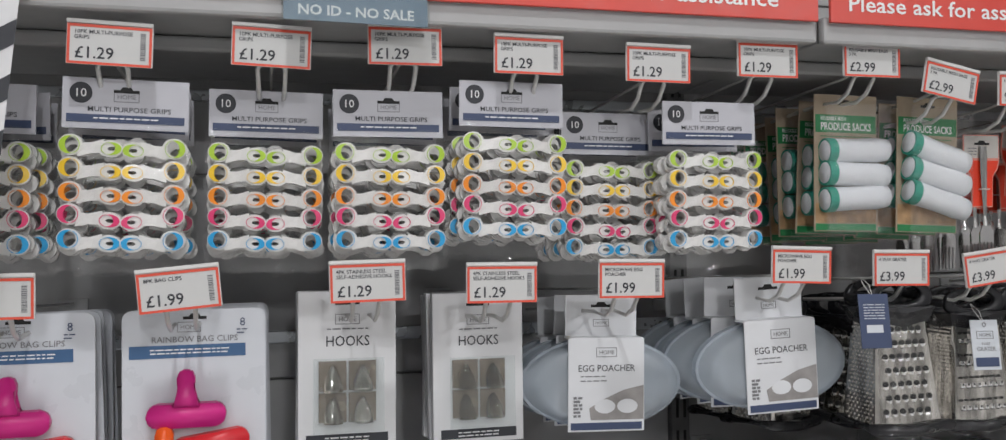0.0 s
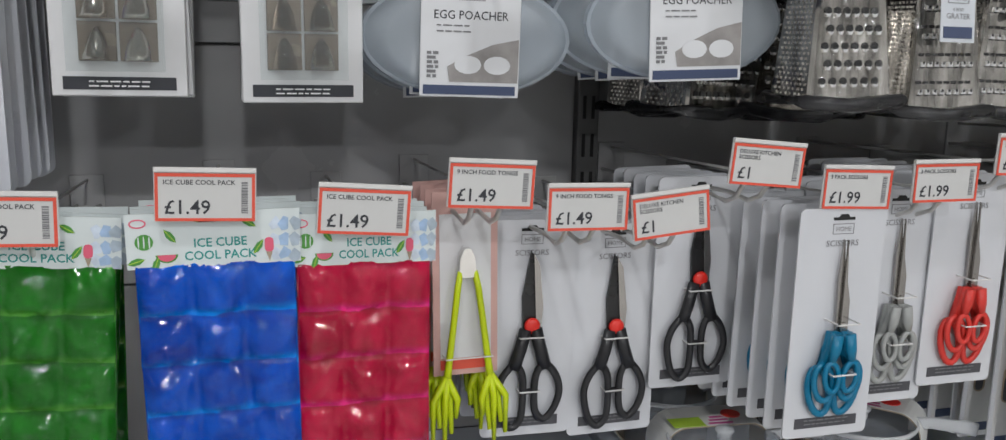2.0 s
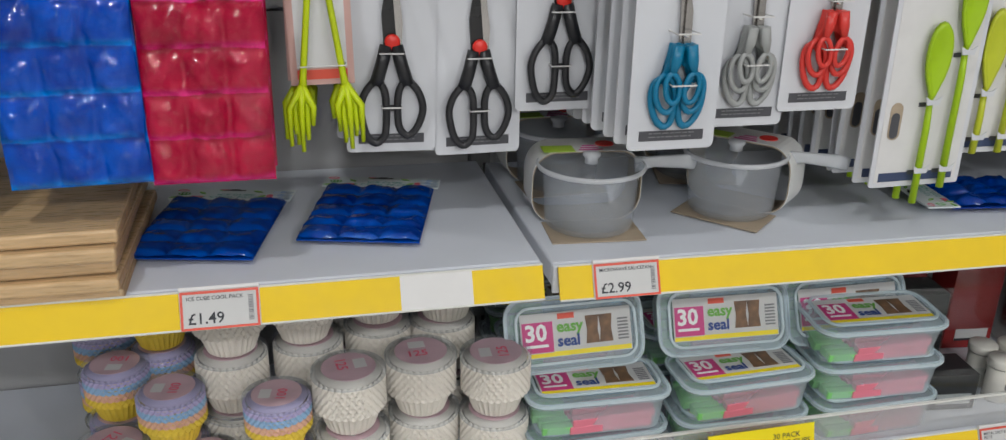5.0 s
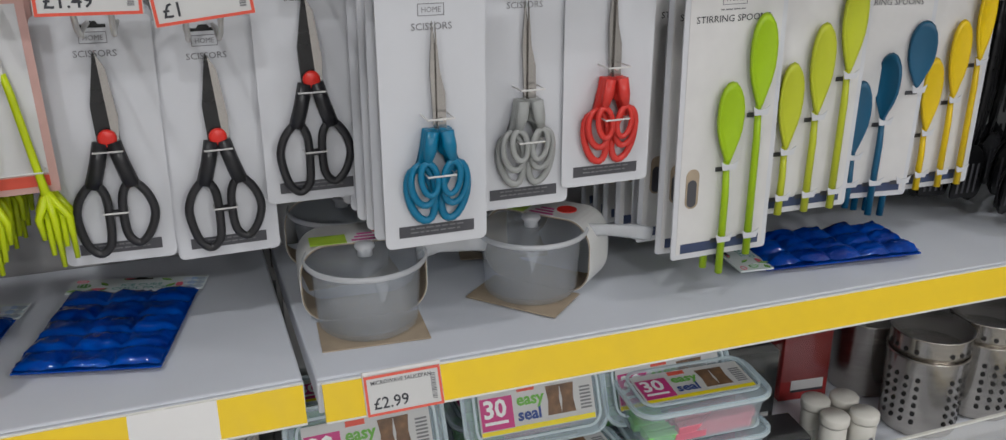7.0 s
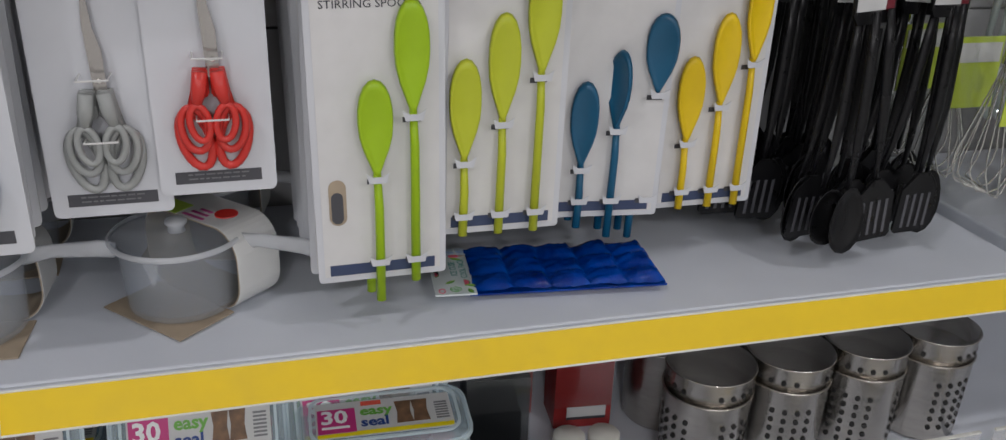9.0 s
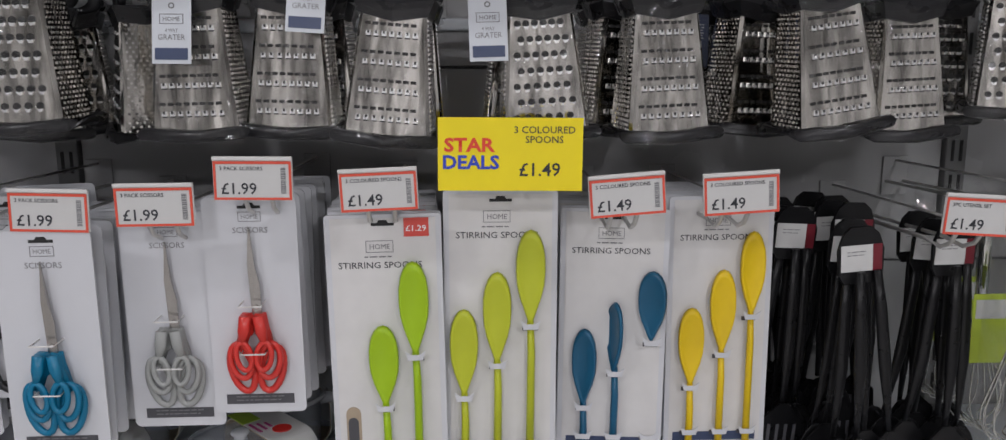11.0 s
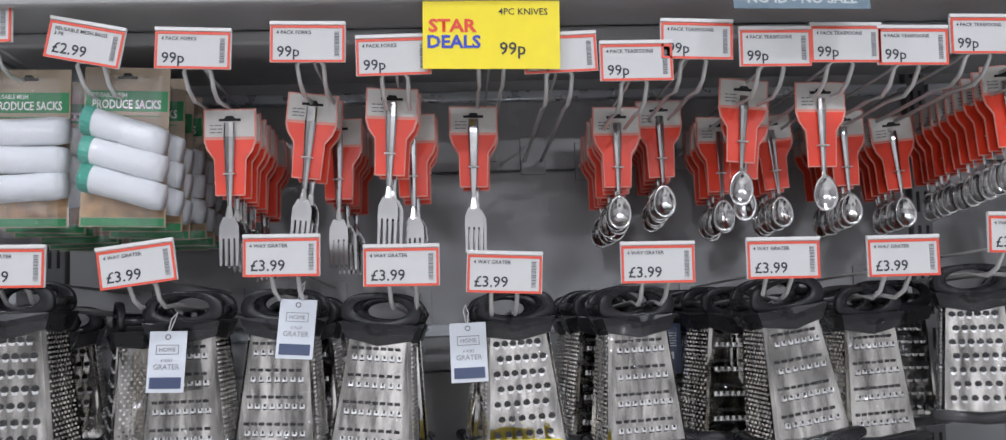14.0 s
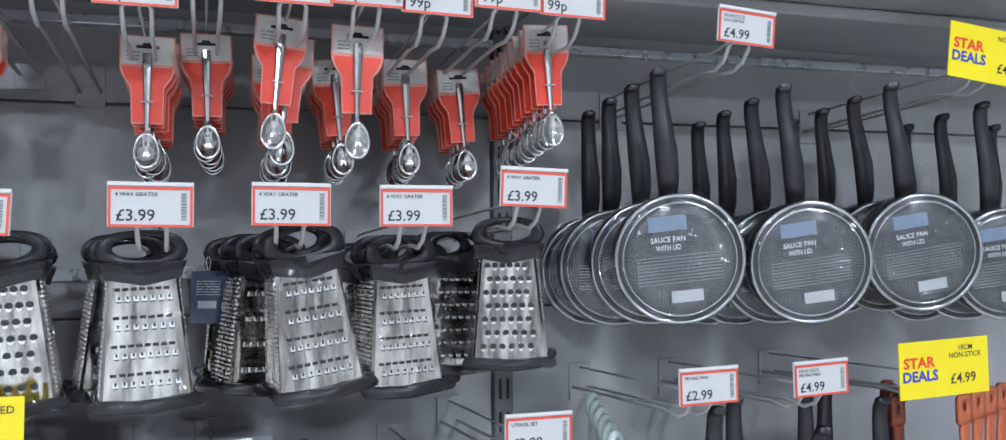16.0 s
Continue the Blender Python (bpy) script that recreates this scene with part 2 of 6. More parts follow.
for n, (x0, x1) in enumerate(BAYS):
    bay = thing("shelving_bay", "grey steel shop shelving bay with slotted posts", "shelving", "shelving bays", at=pose(x0, 0, 0))
    w = x1 - x0
    z = 0.02
    for top in (0.43, 0.718, 1.004, 1.29, 1.576, 1.862, 2.15):
        part("back_panel", box(0.016, w - 0.016, BACK, BACK + 0.012, z, top - 0.003, 0.0015), panel_grey, bay)
        z = top
    for px in (0.0,) + ((w,) if n == 2 else ()):
        post = part("post", box(px - 0.015, px + 0.015, BACK - 0.012, BACK + 0.045, 0, 2.15, 0.002), post_grey, bay)
        bm = bmesh.new()
        for k in range(40):
            zz = 0.2 + 0.05 * k
            for dx in (-0.008, 0.004):
                add_box(bm, px + dx, px + dx + 0.004, BACK - 0.0135, BACK - 0.011, zz, zz + 0.03)
        tagged(part("slotted_post_face", bm, dark_slot, post), kind="stuff")
    part("rail", box(0.016, w - 0.016, BACK - 0.02, BACK, 1.676, 1.69, 0.002), rail_bright, bay)
    part("rail", box(0.016, w - 0.016, BACK - 0.006, BACK, 1.338, 1.356, 0.002), rail_bright, bay)

STRIP_TILT = -24


def shelf_unit(x0, x1, z, strips, label, lean=0.0, rise=0.0):
    s = thing("shelf", label, "shelf", "shelves", at=pose(x0, 0, z, 0, lean, 0))
    w = x1 - x0
    bm = box(0.006, w - 0.006, 1.0105, BACK - 0.014, -0.028, 0.0, 0.003)
    part("shelf_board", bm, shelf_grey, s)
    part("shelf_lip", box(0.006, w - 0.006, 1.0035, 1.0103, -0.034, rise - 0.0005, 0.002), shelf_grey, s)
    for a, b, mat in strips:
        pts = [(1.0025, 0.0), (0.987, -0.0345), (0.984, -0.033), (0.9995, 0.0015)]
        bm = bmesh.new()
        va = [bm.verts.new((a, y, zz + rise)) for y, zz in pts]
        vb = [bm.verts.new((b, y, zz + rise)) for y, zz in pts]
        bm.faces.new(va)
        bm.faces.new(vb[::-1])
        for i in range(4):
            bm.faces.new((va[i], vb[i], vb[(i + 1) % 4], va[(i + 1) % 4]))
        part("ticket_strip", bm, mat, s, "white blank ticket strip" if mat is white_plastic else "yellow ticket strip")
        for zz, yy in ((0.0012, 0.9995), (-0.0335, 0.984)):
            part("strip_rim", tube([(a, yy, zz + rise), (b, yy, zz + rise)], 0.0012, 5), clear_strip, s)
    return s


clear_strip = M("strip_rim_plastic", (0.75, 0.75, 0.7), 0.25)
shelf_unit(-1.25, 0, SHELF1 + 0.005, ((0.008, 1.087, yellow), (1.087, 1.164, white_plastic), (1.164, 1.242, yellow)), "pale grey steel shelf with a yellow ticket strip")
shelf_unit(0, 1.25, SHELF1 + 0.001, ((0.01, 1.244, yellow),), "pale grey steel shelf with a yellow ticket strip", 0.5)
shelf_unit(1.25, 2.5, SHELF1, ((0.006, 1.244, yellow),), "pale grey steel shelf with a yellow ticket strip")
for x0, x1 in BAYS:
    shelf_unit(x0, x1, SHELF2, ((0.008, 1.242, yellow),), "pale grey lower shelf with a yellow ticket strip", 0.0, 0.009)
    shelf_unit(x0, x1, SHELF3, ((0.008, 1.242, yellow),), "pale grey base shelf with a yellow ticket strip")
    r = thing("shelf_riser", "low clear plastic riser along the lower shelf edge", "riser", "shelf risers", at=pose(x0, 0, SHELF2))
    part("riser_pane", box(0.012, 1.238, 1.018, 1.0205, 0.001, 0.046), riser_plastic, r)
    part("riser_top", box(0.012, 1.238, 1.017, 1.0215, 0.0465, 0.049), clear_strip, r)
    t = thing("top_shelf", "grey steel top shelf with folded lip", "shelf", "top shelves", at=pose(x0, 0, TOP))
    part("shelf_board", box(0.004, 1.246, 1.0, BACK - 0.014, 0.0, 0.03, 0.002), lip_grey, t)
    part("stiffener", box(0.004, 1.246, 1.09, 1.15, -0.018, -0.001, 0.004), lip_grey, t)
    part("shelf_lip", box(0.004, 1.246, 0.985, 0.999, -0.002, 0.03, 0.004), lip_grey, t)
    sg = thing("warning_strip", "red strip sign reading Please ask for assistance", "sign", "warning strips", at=pose(x0, 0, TOP + 0.021))
    part("sign_board", box(0.008, 1.242, 0.976, 0.981, 0, 0.042, 0.001), sign_red, sg)
    for tx in (0.03, 0.455, 0.88):
        write("sign_text", "Please ask for assistance", 0.026, text_white, sg, tx, 0.9752, 0.014, 0.012, 0.31)


# ---- pegs with price labels ----
def label_parts(holder_of, price, desc, y=0.0):
    """A price card in its holder: origin at the card's centre."""
    w, hgt = 0.076, 0.038
    holder = part("label_holder", box(-w / 2 - 0.001, w / 2 + 0.001, y, y + 0.0025, -hgt / 2, hgt / 2 + 0.005, 0.0008), white_plastic, holder_of)
    part("holder_lip", box(-w / 2 - 0.001, w / 2 + 0.001, y - 0.002, y + 0.0005, hgt / 2 + 0.0012, hgt / 2 + 0.0052, 0.0006), white_plastic, holder_of)
    card = part("price_card", box(-w / 2 + 0.0005, w / 2 - 0.0005, y - 0.001, y - 0.0002, -hgt / 2 + 0.0005, hgt / 2), paper, holder_of)
    bm = add_ring_plate(bmesh.new(), [(-w / 2, -hgt / 2), (w / 2, -hgt / 2), (w / 2, hgt / 2 + 0.0005), (-w / 2, hgt / 2 + 0.0005)],
                        [(-w / 2 + 0.0024, -hgt / 2 + 0.0024), (w / 2 - 0.0024, -hgt / 2 + 0.0024), (w / 2 - 0.0024, hgt / 2 - 0.0022), (-w / 2 + 0.0024, hgt / 2 - 0.0022)], y - 0.0016, y - 0.0011)
    part("red_border", bm, red_ink, holder_of)
    if price:
        write("price", price, 0.0158, ink, card, -w / 2 + 0.0065, y - 0.0013, -hgt / 2 + 0.006, 0.012)
    lines = desc.split("|")
    for i, l in enumerate(lines):
        write("item_name", l, 0.0054, ink, card, -w / 2 + 0.006, y - 0.0013, hgt / 2 - 0.0085 - 0.0052 * i, 0.014)
    bm = bmesh.new()
    rnd = random.Random(len(desc) * 7 + len(price))
    zz = -hgt / 2 + 0.0065
    while zz < hgt / 2 - 0.006:
        t = rnd.choice((0.0005, 0.0008, 0.0012))
        add_box(bm, w / 2 - 0.0105, w / 2 - 0.0055, y - 0.0014, y - 0.0011, zz, zz + t)
        zz += t + rnd.choice((0.0005, 0.0008))
    tagged(part("barcode", bm, ink_soft, card), kind="stuff")


PEG_MESH = {}


def peg(x, zf, rise, price, desc, roll=0.0, yaw=0.0, yl=1.0, star=None, hook=True, spread=0.0125, drop=0.028, shift=0.0):
    """A double-wire hook on the back panel with a price label on its upper arm. zf: the label's centre."""
    p = thing("peg_hook", "zinc wire display hook with a red-edged white price label" if not star else "zinc wire display hook with a yellow star deals card", "display hook", "display hooks", at=pose(x, 0, zf))
    zt, zr = -drop, -drop - rise
    if hook:
        key = (rise, spread, yl, drop)
        if key not in PEG_MESH:
            yb = BACK - 0.004
            a, b = [], []
            for s, acc in ((-1, a), (1, b)):
                acc += [(s * spread, yb, zr), (s * spread, yl + 0.09, zt - 0.012), (s * spread, yl + 0.05, zt - 0.014), (s * spread * 1.05, yl + 0.03, zt - 0.006), (s * spread * 1.1, yl + 0.016, zt + 0.01)]
            loop = a + [(-spread * 0.8, yl + 0.012, zt + 0.0135), (spread * 0.8, yl + 0.012, zt + 0.0135)] + b[::-1]
            m1 = mesh_of(tube(loop, 0.0025, 7), True)
            arm = [(0, yb, zr + 0.03), (0, yl + 0.06, -0.012), (0, yl + 0.004, -0.002)]
            m2 = mesh_of(tube(arm, 0.0018, 6), True)
            bm = box(-spread - 0.006, spread + 0.006, BACK - 0.004, BACK - 0.0005, zr - 0.02, zr + 0.036, 0.0008)
            PEG_MESH[key] = (m1, m2, mesh_of(bm))
        m1, m2, m3 = PEG_MESH[key]
        part("hook_wire", m1, wire, p)
        part("label_arm", m2, wire, p)
        part("back_plate", m3, panel_grey, p)
    part("label_plate", box(-0.012, 0.012, yl + 0.0035, yl + 0.006, -0.014, 0.014), white_plastic, p)
    turn = pose(shift, yl, 0, 0, roll, yaw)
    if star:
        name, cost = star
        h = part("star_card", box(-0.071, 0.071, -0.001, 0.0005, -0.036, 0.036), star_yellow, p, "yellow star deals card", at=turn)
        write("star_word", "STAR", 0.0185, star_red, h, -0.065, -0.0016, 0.003, 0.03, 0.05)
        write("star_word", "DEALS", 0.0185, star_blue, h, -0.067, -0.0016, -0.014, 0.03, 0.056)
        for i, l in enumerate(name.split("|")):
            write("item_name", l, 0.0098, ink, h, 0.033, -0.0016, 0.021 - 0.0095 * i, 0.006, None, True)
        write("price", cost, 0.0185, ink, h, 0.008, -0.0016, -0.021, 0.01)
    else:
        holder = part("label_back", box(-0.03, 0.03, 0.0026, 0.0034, -0.012, 0.012), white_plastic, p, at=turn)
        label_parts(holder, price, desc)
    return p


GRIP, HOOKS, EGG, GRATER = "10PK MULTI-PURPOSE|GRIPS", "4PK STAINLESS STEEL|SELF-ADHESIVE HOOKS", "MICROWAVE EGG|POACHER", "4 WAY GRATER"
COOL, TONGS, SHEARS, PACK3, SPOONS = "ICE CUBE COOL PACK", "9 INCH FOOD TONGS", "DELUXE KITCHEN|SCISSORS", "3 PACK SCISSORS", "3 COLOURED SPOONS"
FORKS, TEAS = "4 PACK FORKS", "4 PACK TEASPOONS"
# upper row
for x, z, roll in ((-0.768, 1.671, 2), (-0.617, 1.675, 2), (-0.482, 1.682, -0.5), (-0.348, 1.677, 0.5), (-0.197, 1.673, 0.5), (-0.06, 1.683, 0)):
    peg(x, z, 0.03, "£1.29", GRIP, roll)
peg(0.079, 1.688, 0.03, "£2.99", "REUSABLE MESH BAGS|3 PK", 0)
peg(0.19, 1.665, 0.03, "£2.99", "REUSABLE MESH BAGS|3 PK", 11)
for x, z, d, roll in ((0.299, 1.657, FORKS, 2), (0.416, 1.662, FORKS, 1), (0.504, 1.647, FORKS, -1), (0.678, 1.647, "4PC KNIVES", -2), (0.758, 1.637, TEAS, 0), (0.823, 1.659, TEAS, 2),
                      (0.907, 1.65, TEAS, 0.5), (0.983, 1.653, TEAS, 1), (1.056, 1.649, TEAS, 1), (1.136, 1.66, TEAS, 1), (1.211, 1.657, TEAS, 1)):
    peg(x, z, 0.03, "99p", d, roll, yl=1.0)
peg(0.606, 1.667, 0.03, "", "", 1, star=("4PC KNIVES", "99p"), yl=0.992)
peg(1.433, 1.64, 0.03, "£4.99", "NON-STICK|SAUCEPAN", 4)
peg(1.805, 1.628, 0.03, "", "", 6, star=("NON-STICK", "£4.99"))
# middle row
for x, z, roll, p, d in ((-0.873, 1.43, 0, "£1.99", "8PK BAG CLIPS"), (-0.706, 1.434, -5, "£1.99", "8PK BAG CLIPS"), (-0.523, 1.437, -1, "£1.29", HOOKS), (-0.381, 1.432, 0.5, "£1.29", HOOKS), (-0.233, 1.433, 1, "£1.99", EGG),
                         (-0.021, 1.444, 2, "£1.99", EGG), (0.114, 1.438, 1, "£3.99", GRATER), (0.243, 1.437, -7, "£3.99", GRATER), (0.387, 1.442, 0.5, "£3.99", GRATER),
                         (0.508, 1.429, 0.5, "£3.99", GRATER), (0.613, 1.419, 3, "£3.99", GRATER), (0.772, 1.425, 0.5, "£3.99", GRATER), (0.904, 1.426, 0.5, "£3.99", GRATER), (1.032, 1.425, 0, "£3.99", GRATER),
                         (1.163, 1.446, 2, "£3.99", GRATER)):
    peg(x, z, 0.03, p, d, roll)
# lower row
for x, z, roll, p, d in ((-0.613, 1.159, 2, "£1.49", COOL), (-0.466, 1.174, 2, "£1.49", COOL), (-0.34, 1.158, 4, "£1.49", COOL), (-0.23, 1.177, 3, "£1.49", TONGS), (-0.14, 1.154, 1, "£1.49", TONGS), (-0.058, 1.146, -6, "£1", SHEARS),
                         (0.038, 1.19, 5, "£1", SHEARS), (0.139, 1.165, 2, "£1.99", PACK3), (0.242, 1.169, 0, "£1.99", PACK3), (0.34, 1.194, 1, "£1.99", PACK3), (0.463, 1.181, -2, "£1.49", SPOONS),
                         (0.712, 1.172, -4, "£1.49", SPOONS), (0.828, 1.172, -3, "£1.49", SPOONS), (1.077, 1.145, 4, "£1.49", "3PC UTENSIL SET"), (1.167, 1.179, 0, "£2.99", "UTENSIL SET"), (1.378, 1.218, -1, "£2.99", "FRYING PAN"),
                         (1.533, 1.219, -2, "£4.99", "NON-STICK|FRYING PAN")):
    peg(x, z, 0.03, p, d, roll)
peg(0.594, 1.218, 0.03, "", "", 1, star=("3 COLOURED|SPOONS", "£1.49"), yl=0.99)
peg(1.72, 1.224, 0.03, "", "", -2, star=("18CM|NON-STICK", "£4.99"))

# price cards clipped to the ticket strips
for x, z, p, d in ((-0.344, SHELF1, "£1.49", COOL), (0.087, SHELF1, "£2.99", "MICROWAVE SAUCEPAN"), (0.648, SHELF2, "£1.99", "METAL SALT & PEPPER|POTS"), (0.092, SHELF2, "£1.49", "30 PACK SEALING CLIPS")):
    c = thing("shelf_label", "white price label with red edge on the ticket strip", "price label", "shelf labels", at=pose(x, 0.9898, z - 0.016 + (0.009 if z < 0.6 else 0.005 if x < 0 else 0.0), STRIP_TILT, 0, 0))
    label_parts(c, p, d)
c = thing("star_deals_card", "yellow star deals card hung on the lower ticket strip", "price card", at=pose(0.275, 0.974, SHELF2 + 0.032, -12, -1, 0))
h = part("star_card", box(-0.071, 0.071, -0.001, 0.0005, -0.036, 0.036), star_yellow, c)
write("star_word", "STAR", 0.0185, star_red, h, -0.065, -0.0016, 0.003, 0.03, 0.05)
write("star_word", "DEALS", 0.0185, star_blue, h, -0.067, -0.0016, -0.014, 0.03, 0.056)
write("item_name", "30 PACK", 0.0098, ink, h, 0.033, -0.0016, 0.021, 0.006, None, True)
write("item_name", "SEALING CLIPS", 0.0098, ink, h, 0.033, -0.0016, 0.0115, 0.006, None, True)
write("price", "£1.49", 0.0185, ink, h, 0.008, -0.0016, -0.021, 0.01)
for x, z in ((-0.535, 1.714), (0.925, 1.7)):
    c = thing("age_check_sign", "grey-blue sign reading no ID no sale", "sign", "age check signs", at=pose(x, 0.968, z, -8, 1, 0))
    part("sign_board", box(-0.071, 0.071, -0.001, 0.001, -0.018, 0.036), sign_blue, c)
    part("clear_sleeve", box(-0.073, 0.073, -0.0024, -0.0014, -0.02, 0.038), clear_rigid, c)
    write("sign_text", "NO ID - NO SALE", 0.0145, text_white, c, 0, -0.0012, -0.012, 0.025, 0.115, True)


# ---- hanging goods ----
def spread_out(proto, places, size=1.0):
    """Puts the first thing at the first place and copies of it at the others."""
    proto.matrix_basis = places[0] @ Matrix.Diagonal((*((size,) * 3 if isinstance(size, (int, float)) else size), 1))
    for m in places[1:]:
        copy_thing(proto, m)


def along_peg(x, y, z, n, step, roll=0.0, yaw=0.0, seed=0, jitter=0.003, sag=0.06, sway=2.0, drift=0.0):
    """Places one behind another on a hook, the first at the front."""
    rnd = random.Random(seed + int(x * 1000))
    out = [pose(x, y, z, 0, roll, yaw)]
    for k in range(1, n):
        out.append(pose(x + rnd.uniform(-jitter, jitter) + drift * k, y + step * k, z - sag * step * k + rnd.uniform(-jitter, jitter) * 0.5, rnd.uniform(-2, 2), roll + rnd.uniform(-sway, sway), yaw * 0.6 + rnd.uniform(-sway, sway)))
    return out


def brand_box(parent, x, y, z, size=0.007):
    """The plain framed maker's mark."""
    w = size * 3.4
    part("mark_frame", add_ring_plate(bmesh.new(), [(x - w / 2, z), (x + w / 2, z), (x + w / 2, z + size * 1.5), (x - w / 2, z + size * 1.5)],
                                      [(x - w / 2 + 0.0006, z + 0.0006), (x + w / 2 - 0.0006, z + 0.0006), (x + w / 2 - 0.0006, z + size * 1.5 - 0.0006), (x - w / 2 + 0.0006, z + size * 1.5 - 0.0006)], y - 0.0004, y), ink_soft, parent)
    write("mark_word", "HOME", size * 0.95, ink_soft, parent, x, y - 0.0005, z + size * 0.42, 0.0, w * 0.74, True)


def hang_slot(parent, y, z=-0.002):
    part("hang_slot", plate([(-0.012, z - 0.003), (-0.006, z - 0.003), (-0.004, z), (0.004, z), (0.006, z - 0.003), (0.012, z - 0.003), (0.012, z - 0.006), (-0.012, z - 0.006)], y - 0.0006, y), dark_slot, parent)


def small_print(parent, material, y, x0, x1, z, n, gap=0.0035, thick=0.0012, seed=1):
    rnd = random.Random(seed)
    bm = bmesh.new()
    for k in range(n):
        x = x0
        while x < x1 - 0.002:
            w = min(rnd.uniform(0.003, 0.009), x1 - x)
            add_box(bm, x, x + w, y - 0.0004, y, z - gap * k - thick, z - gap * k)
            x += w + 0.0015
    part("small_print", bm, material, parent)


def tint(name, col, rough=0.35, **k):
    return M(name, col, rough, **k)


lime, amber, orange, pink, sky = tint("lime_plastic", (0.42, 0.62, 0.05)), tint("amber_plastic", (0.85, 0.55, 0.03)), tint("orange_plastic", (0.9, 0.28, 0.02)), tint("raspberry_plastic", (0.72, 0.05, 0.17)), tint("sky_plastic", (0.03, 0.35, 0.68))
white_gloss = M("white_gloss_plastic", (0.72, 0.71, 0.69), 0.25, var=0.05)
grey_card = M("silver_card", (0.5, 0.5, 0.54), 0.35, var=0.05)


def grip_pack():
    t = thing("grip_pack", "clear bag of ten white multi-purpose grips under a silver header card", "grip pack", "grip packs")
    hd = part("header_card", box(-0.059, 0.059, -0.001, 0.001, -0.036, 0.014), grey_card, t)
    part("navy_band", box(-0.055, 0.055, -0.0016, -0.0012, -0.03, -0.022), navy, hd)
    part("count_disc", plate(oval(-0.042, -0.001, 0.0105, 0.0105), -0.0016, -0.0012), ink, hd)
    write("count", "10", 0.012, text_white, hd, -0.0485, -0.0019, -0.005)
    brand_box(hd, 0, -0.001, -0.009)
    hang_slot(hd, -0.001, 0.006)
    write("item_name", "MULTI PURPOSE GRIPS", 0.007, ink, hd, -0.036, -0.0016, -0.019, 0.004, 0.078)
    small_print(hd, text_white, -0.0018, -0.03, 0.03, -0.025, 1)
    rnd = random.Random(4)
    for row, col in enumerate((lime, amber, orange, pink, sky)):
        for side in (-1, 1):
            z = -0.056 - 0.0232 * row + rnd.uniform(-0.001, 0.001)
            bm = bmesh.new()
            for e in (-1, 1):
                far = e == side
                add_ring_plate(bm, oval(e * 0.0185, 0.002 if far else -0.001, 0.0115, 0.0105 if far else 0.0085, 16), oval(e * 0.0195, 0.002 if far else -0.001, 0.0078 if far else 0.004, 0.0074 if far else 0.002, 16), -0.005, 0.005)
            add_plate(bm, [(-0.012, -0.0075 + side * 0.002), (0, -0.006), (0.012, -0.0075 - side * 0.002), (0.012, 0.0062 - side * 0.002), (0, 0.0045), (-0.012, 0.0062 + side * 0.002)], -0.0045, 0.0045)
            g = part("grip", bm, white_gloss, t, at=pose(side * 0.0285, -0.013 + rnd.uniform(-0.002, 0.002), z, rnd.uniform(-8, 8), side * -3 + rnd.uniform(-4, 4), side * 6))
            for e in (-1, 1):
                bm = add_ring_plate(bmesh.new(), oval(e * 0.0195, 0.002 if e == side else -0.001, 0.0094, 0.0088 if e == side else 0.0062, 16), oval(e * 0.0165, 0.002 if e == side else -0.001, 0.0068, 0.0082 if e == side else 0.0056, 16), -0.0062, -0.005)
                part("inlay", bm, col, g)
    bm = bmesh.new()
    for k in range(3):
        for row in range(5):
            for side in (-1, 1):
                for e in (-1, 1):
                    add_ring_plate(bm, oval(side * 0.0285 + e * 0.0185 + rnd.uniform(-0.004, 0.004), -0.058 - 0.0232 * row + rnd.uniform(-0.006, 0.006), 0.0105, 0.0105, 10), oval(side * 0.0285 + e * 0.0195, -0.058 - 0.0232 * row, 0.0062, 0.006, 10), 0.002 + 0.009 * k, 0.009 + 0.009 * k)
    tagged(part("inner_grip_layer", bm, white_gloss, t), kind="stuff")
    bm = bmesh.new()
    nx, nz = 10, 14
    rows = []
    for j in range(nz + 1):
        v = j / nz
        rows.append([bm.verts.new((-0.063 + 0.126 * i / nx + 0.002 * math.sin(j * 2.1), -0.003 - 0.02 * math.sin(math.pi * min(1, v * 1.15 + 0.05)) * math.sin(math.pi * (0.12 + 0.76 * i / nx)) + rnd.uniform(-0.0016, 0.0016), -0.03 - 0.148 * v + 0.002 * math.sin(i * 1.7))) for i in range(nx + 1)])
    for j in range(nz):
        for i in range(nx):
            bm.faces.new((rows[j][i], rows[j][i + 1], rows[j + 1][i + 1], rows[j + 1][i]))
    part("clear_bag", bm, clear_film, t, "crinkled clear film bag")
    return t


GP = []
for x, y, z, r in ((-0.757, 1.03, 1.63, 1.5), (-0.622, 1.065, 1.628, 1), (-0.495, 1.04, 1.628, 0), (-0.36, 1.03, 1.64, 0.5), (-0.226, 1.085, 1.616, 0.5), (-0.121, 1.03, 1.624, 0), (-0.905, 1.06, 1.628, 1)):
    GP += along_peg(x, y, z, 3, 0.045, r, 0, 3)
spread_out(grip_pack(), GP)

kraft = M("kraft_card", (0.4, 0.32, 0.23), 0.6, var=0.2, scale=60)
leaf_green = M("green_print", (0.02, 0.22, 0.07), 0.45)
teal_tape = M("teal_tape", (0.03, 0.3, 0.22), 0.5)
mesh_cloth = M("white_mesh_cloth", (0.78, 0.8, 0.83), 0.85, var=0.05, scale=200, bump=0.5, bscale=900)
photo_warm = M("food_photo", (0.42, 0.26, 0.13), 0.5, var=0.8, scale=60)


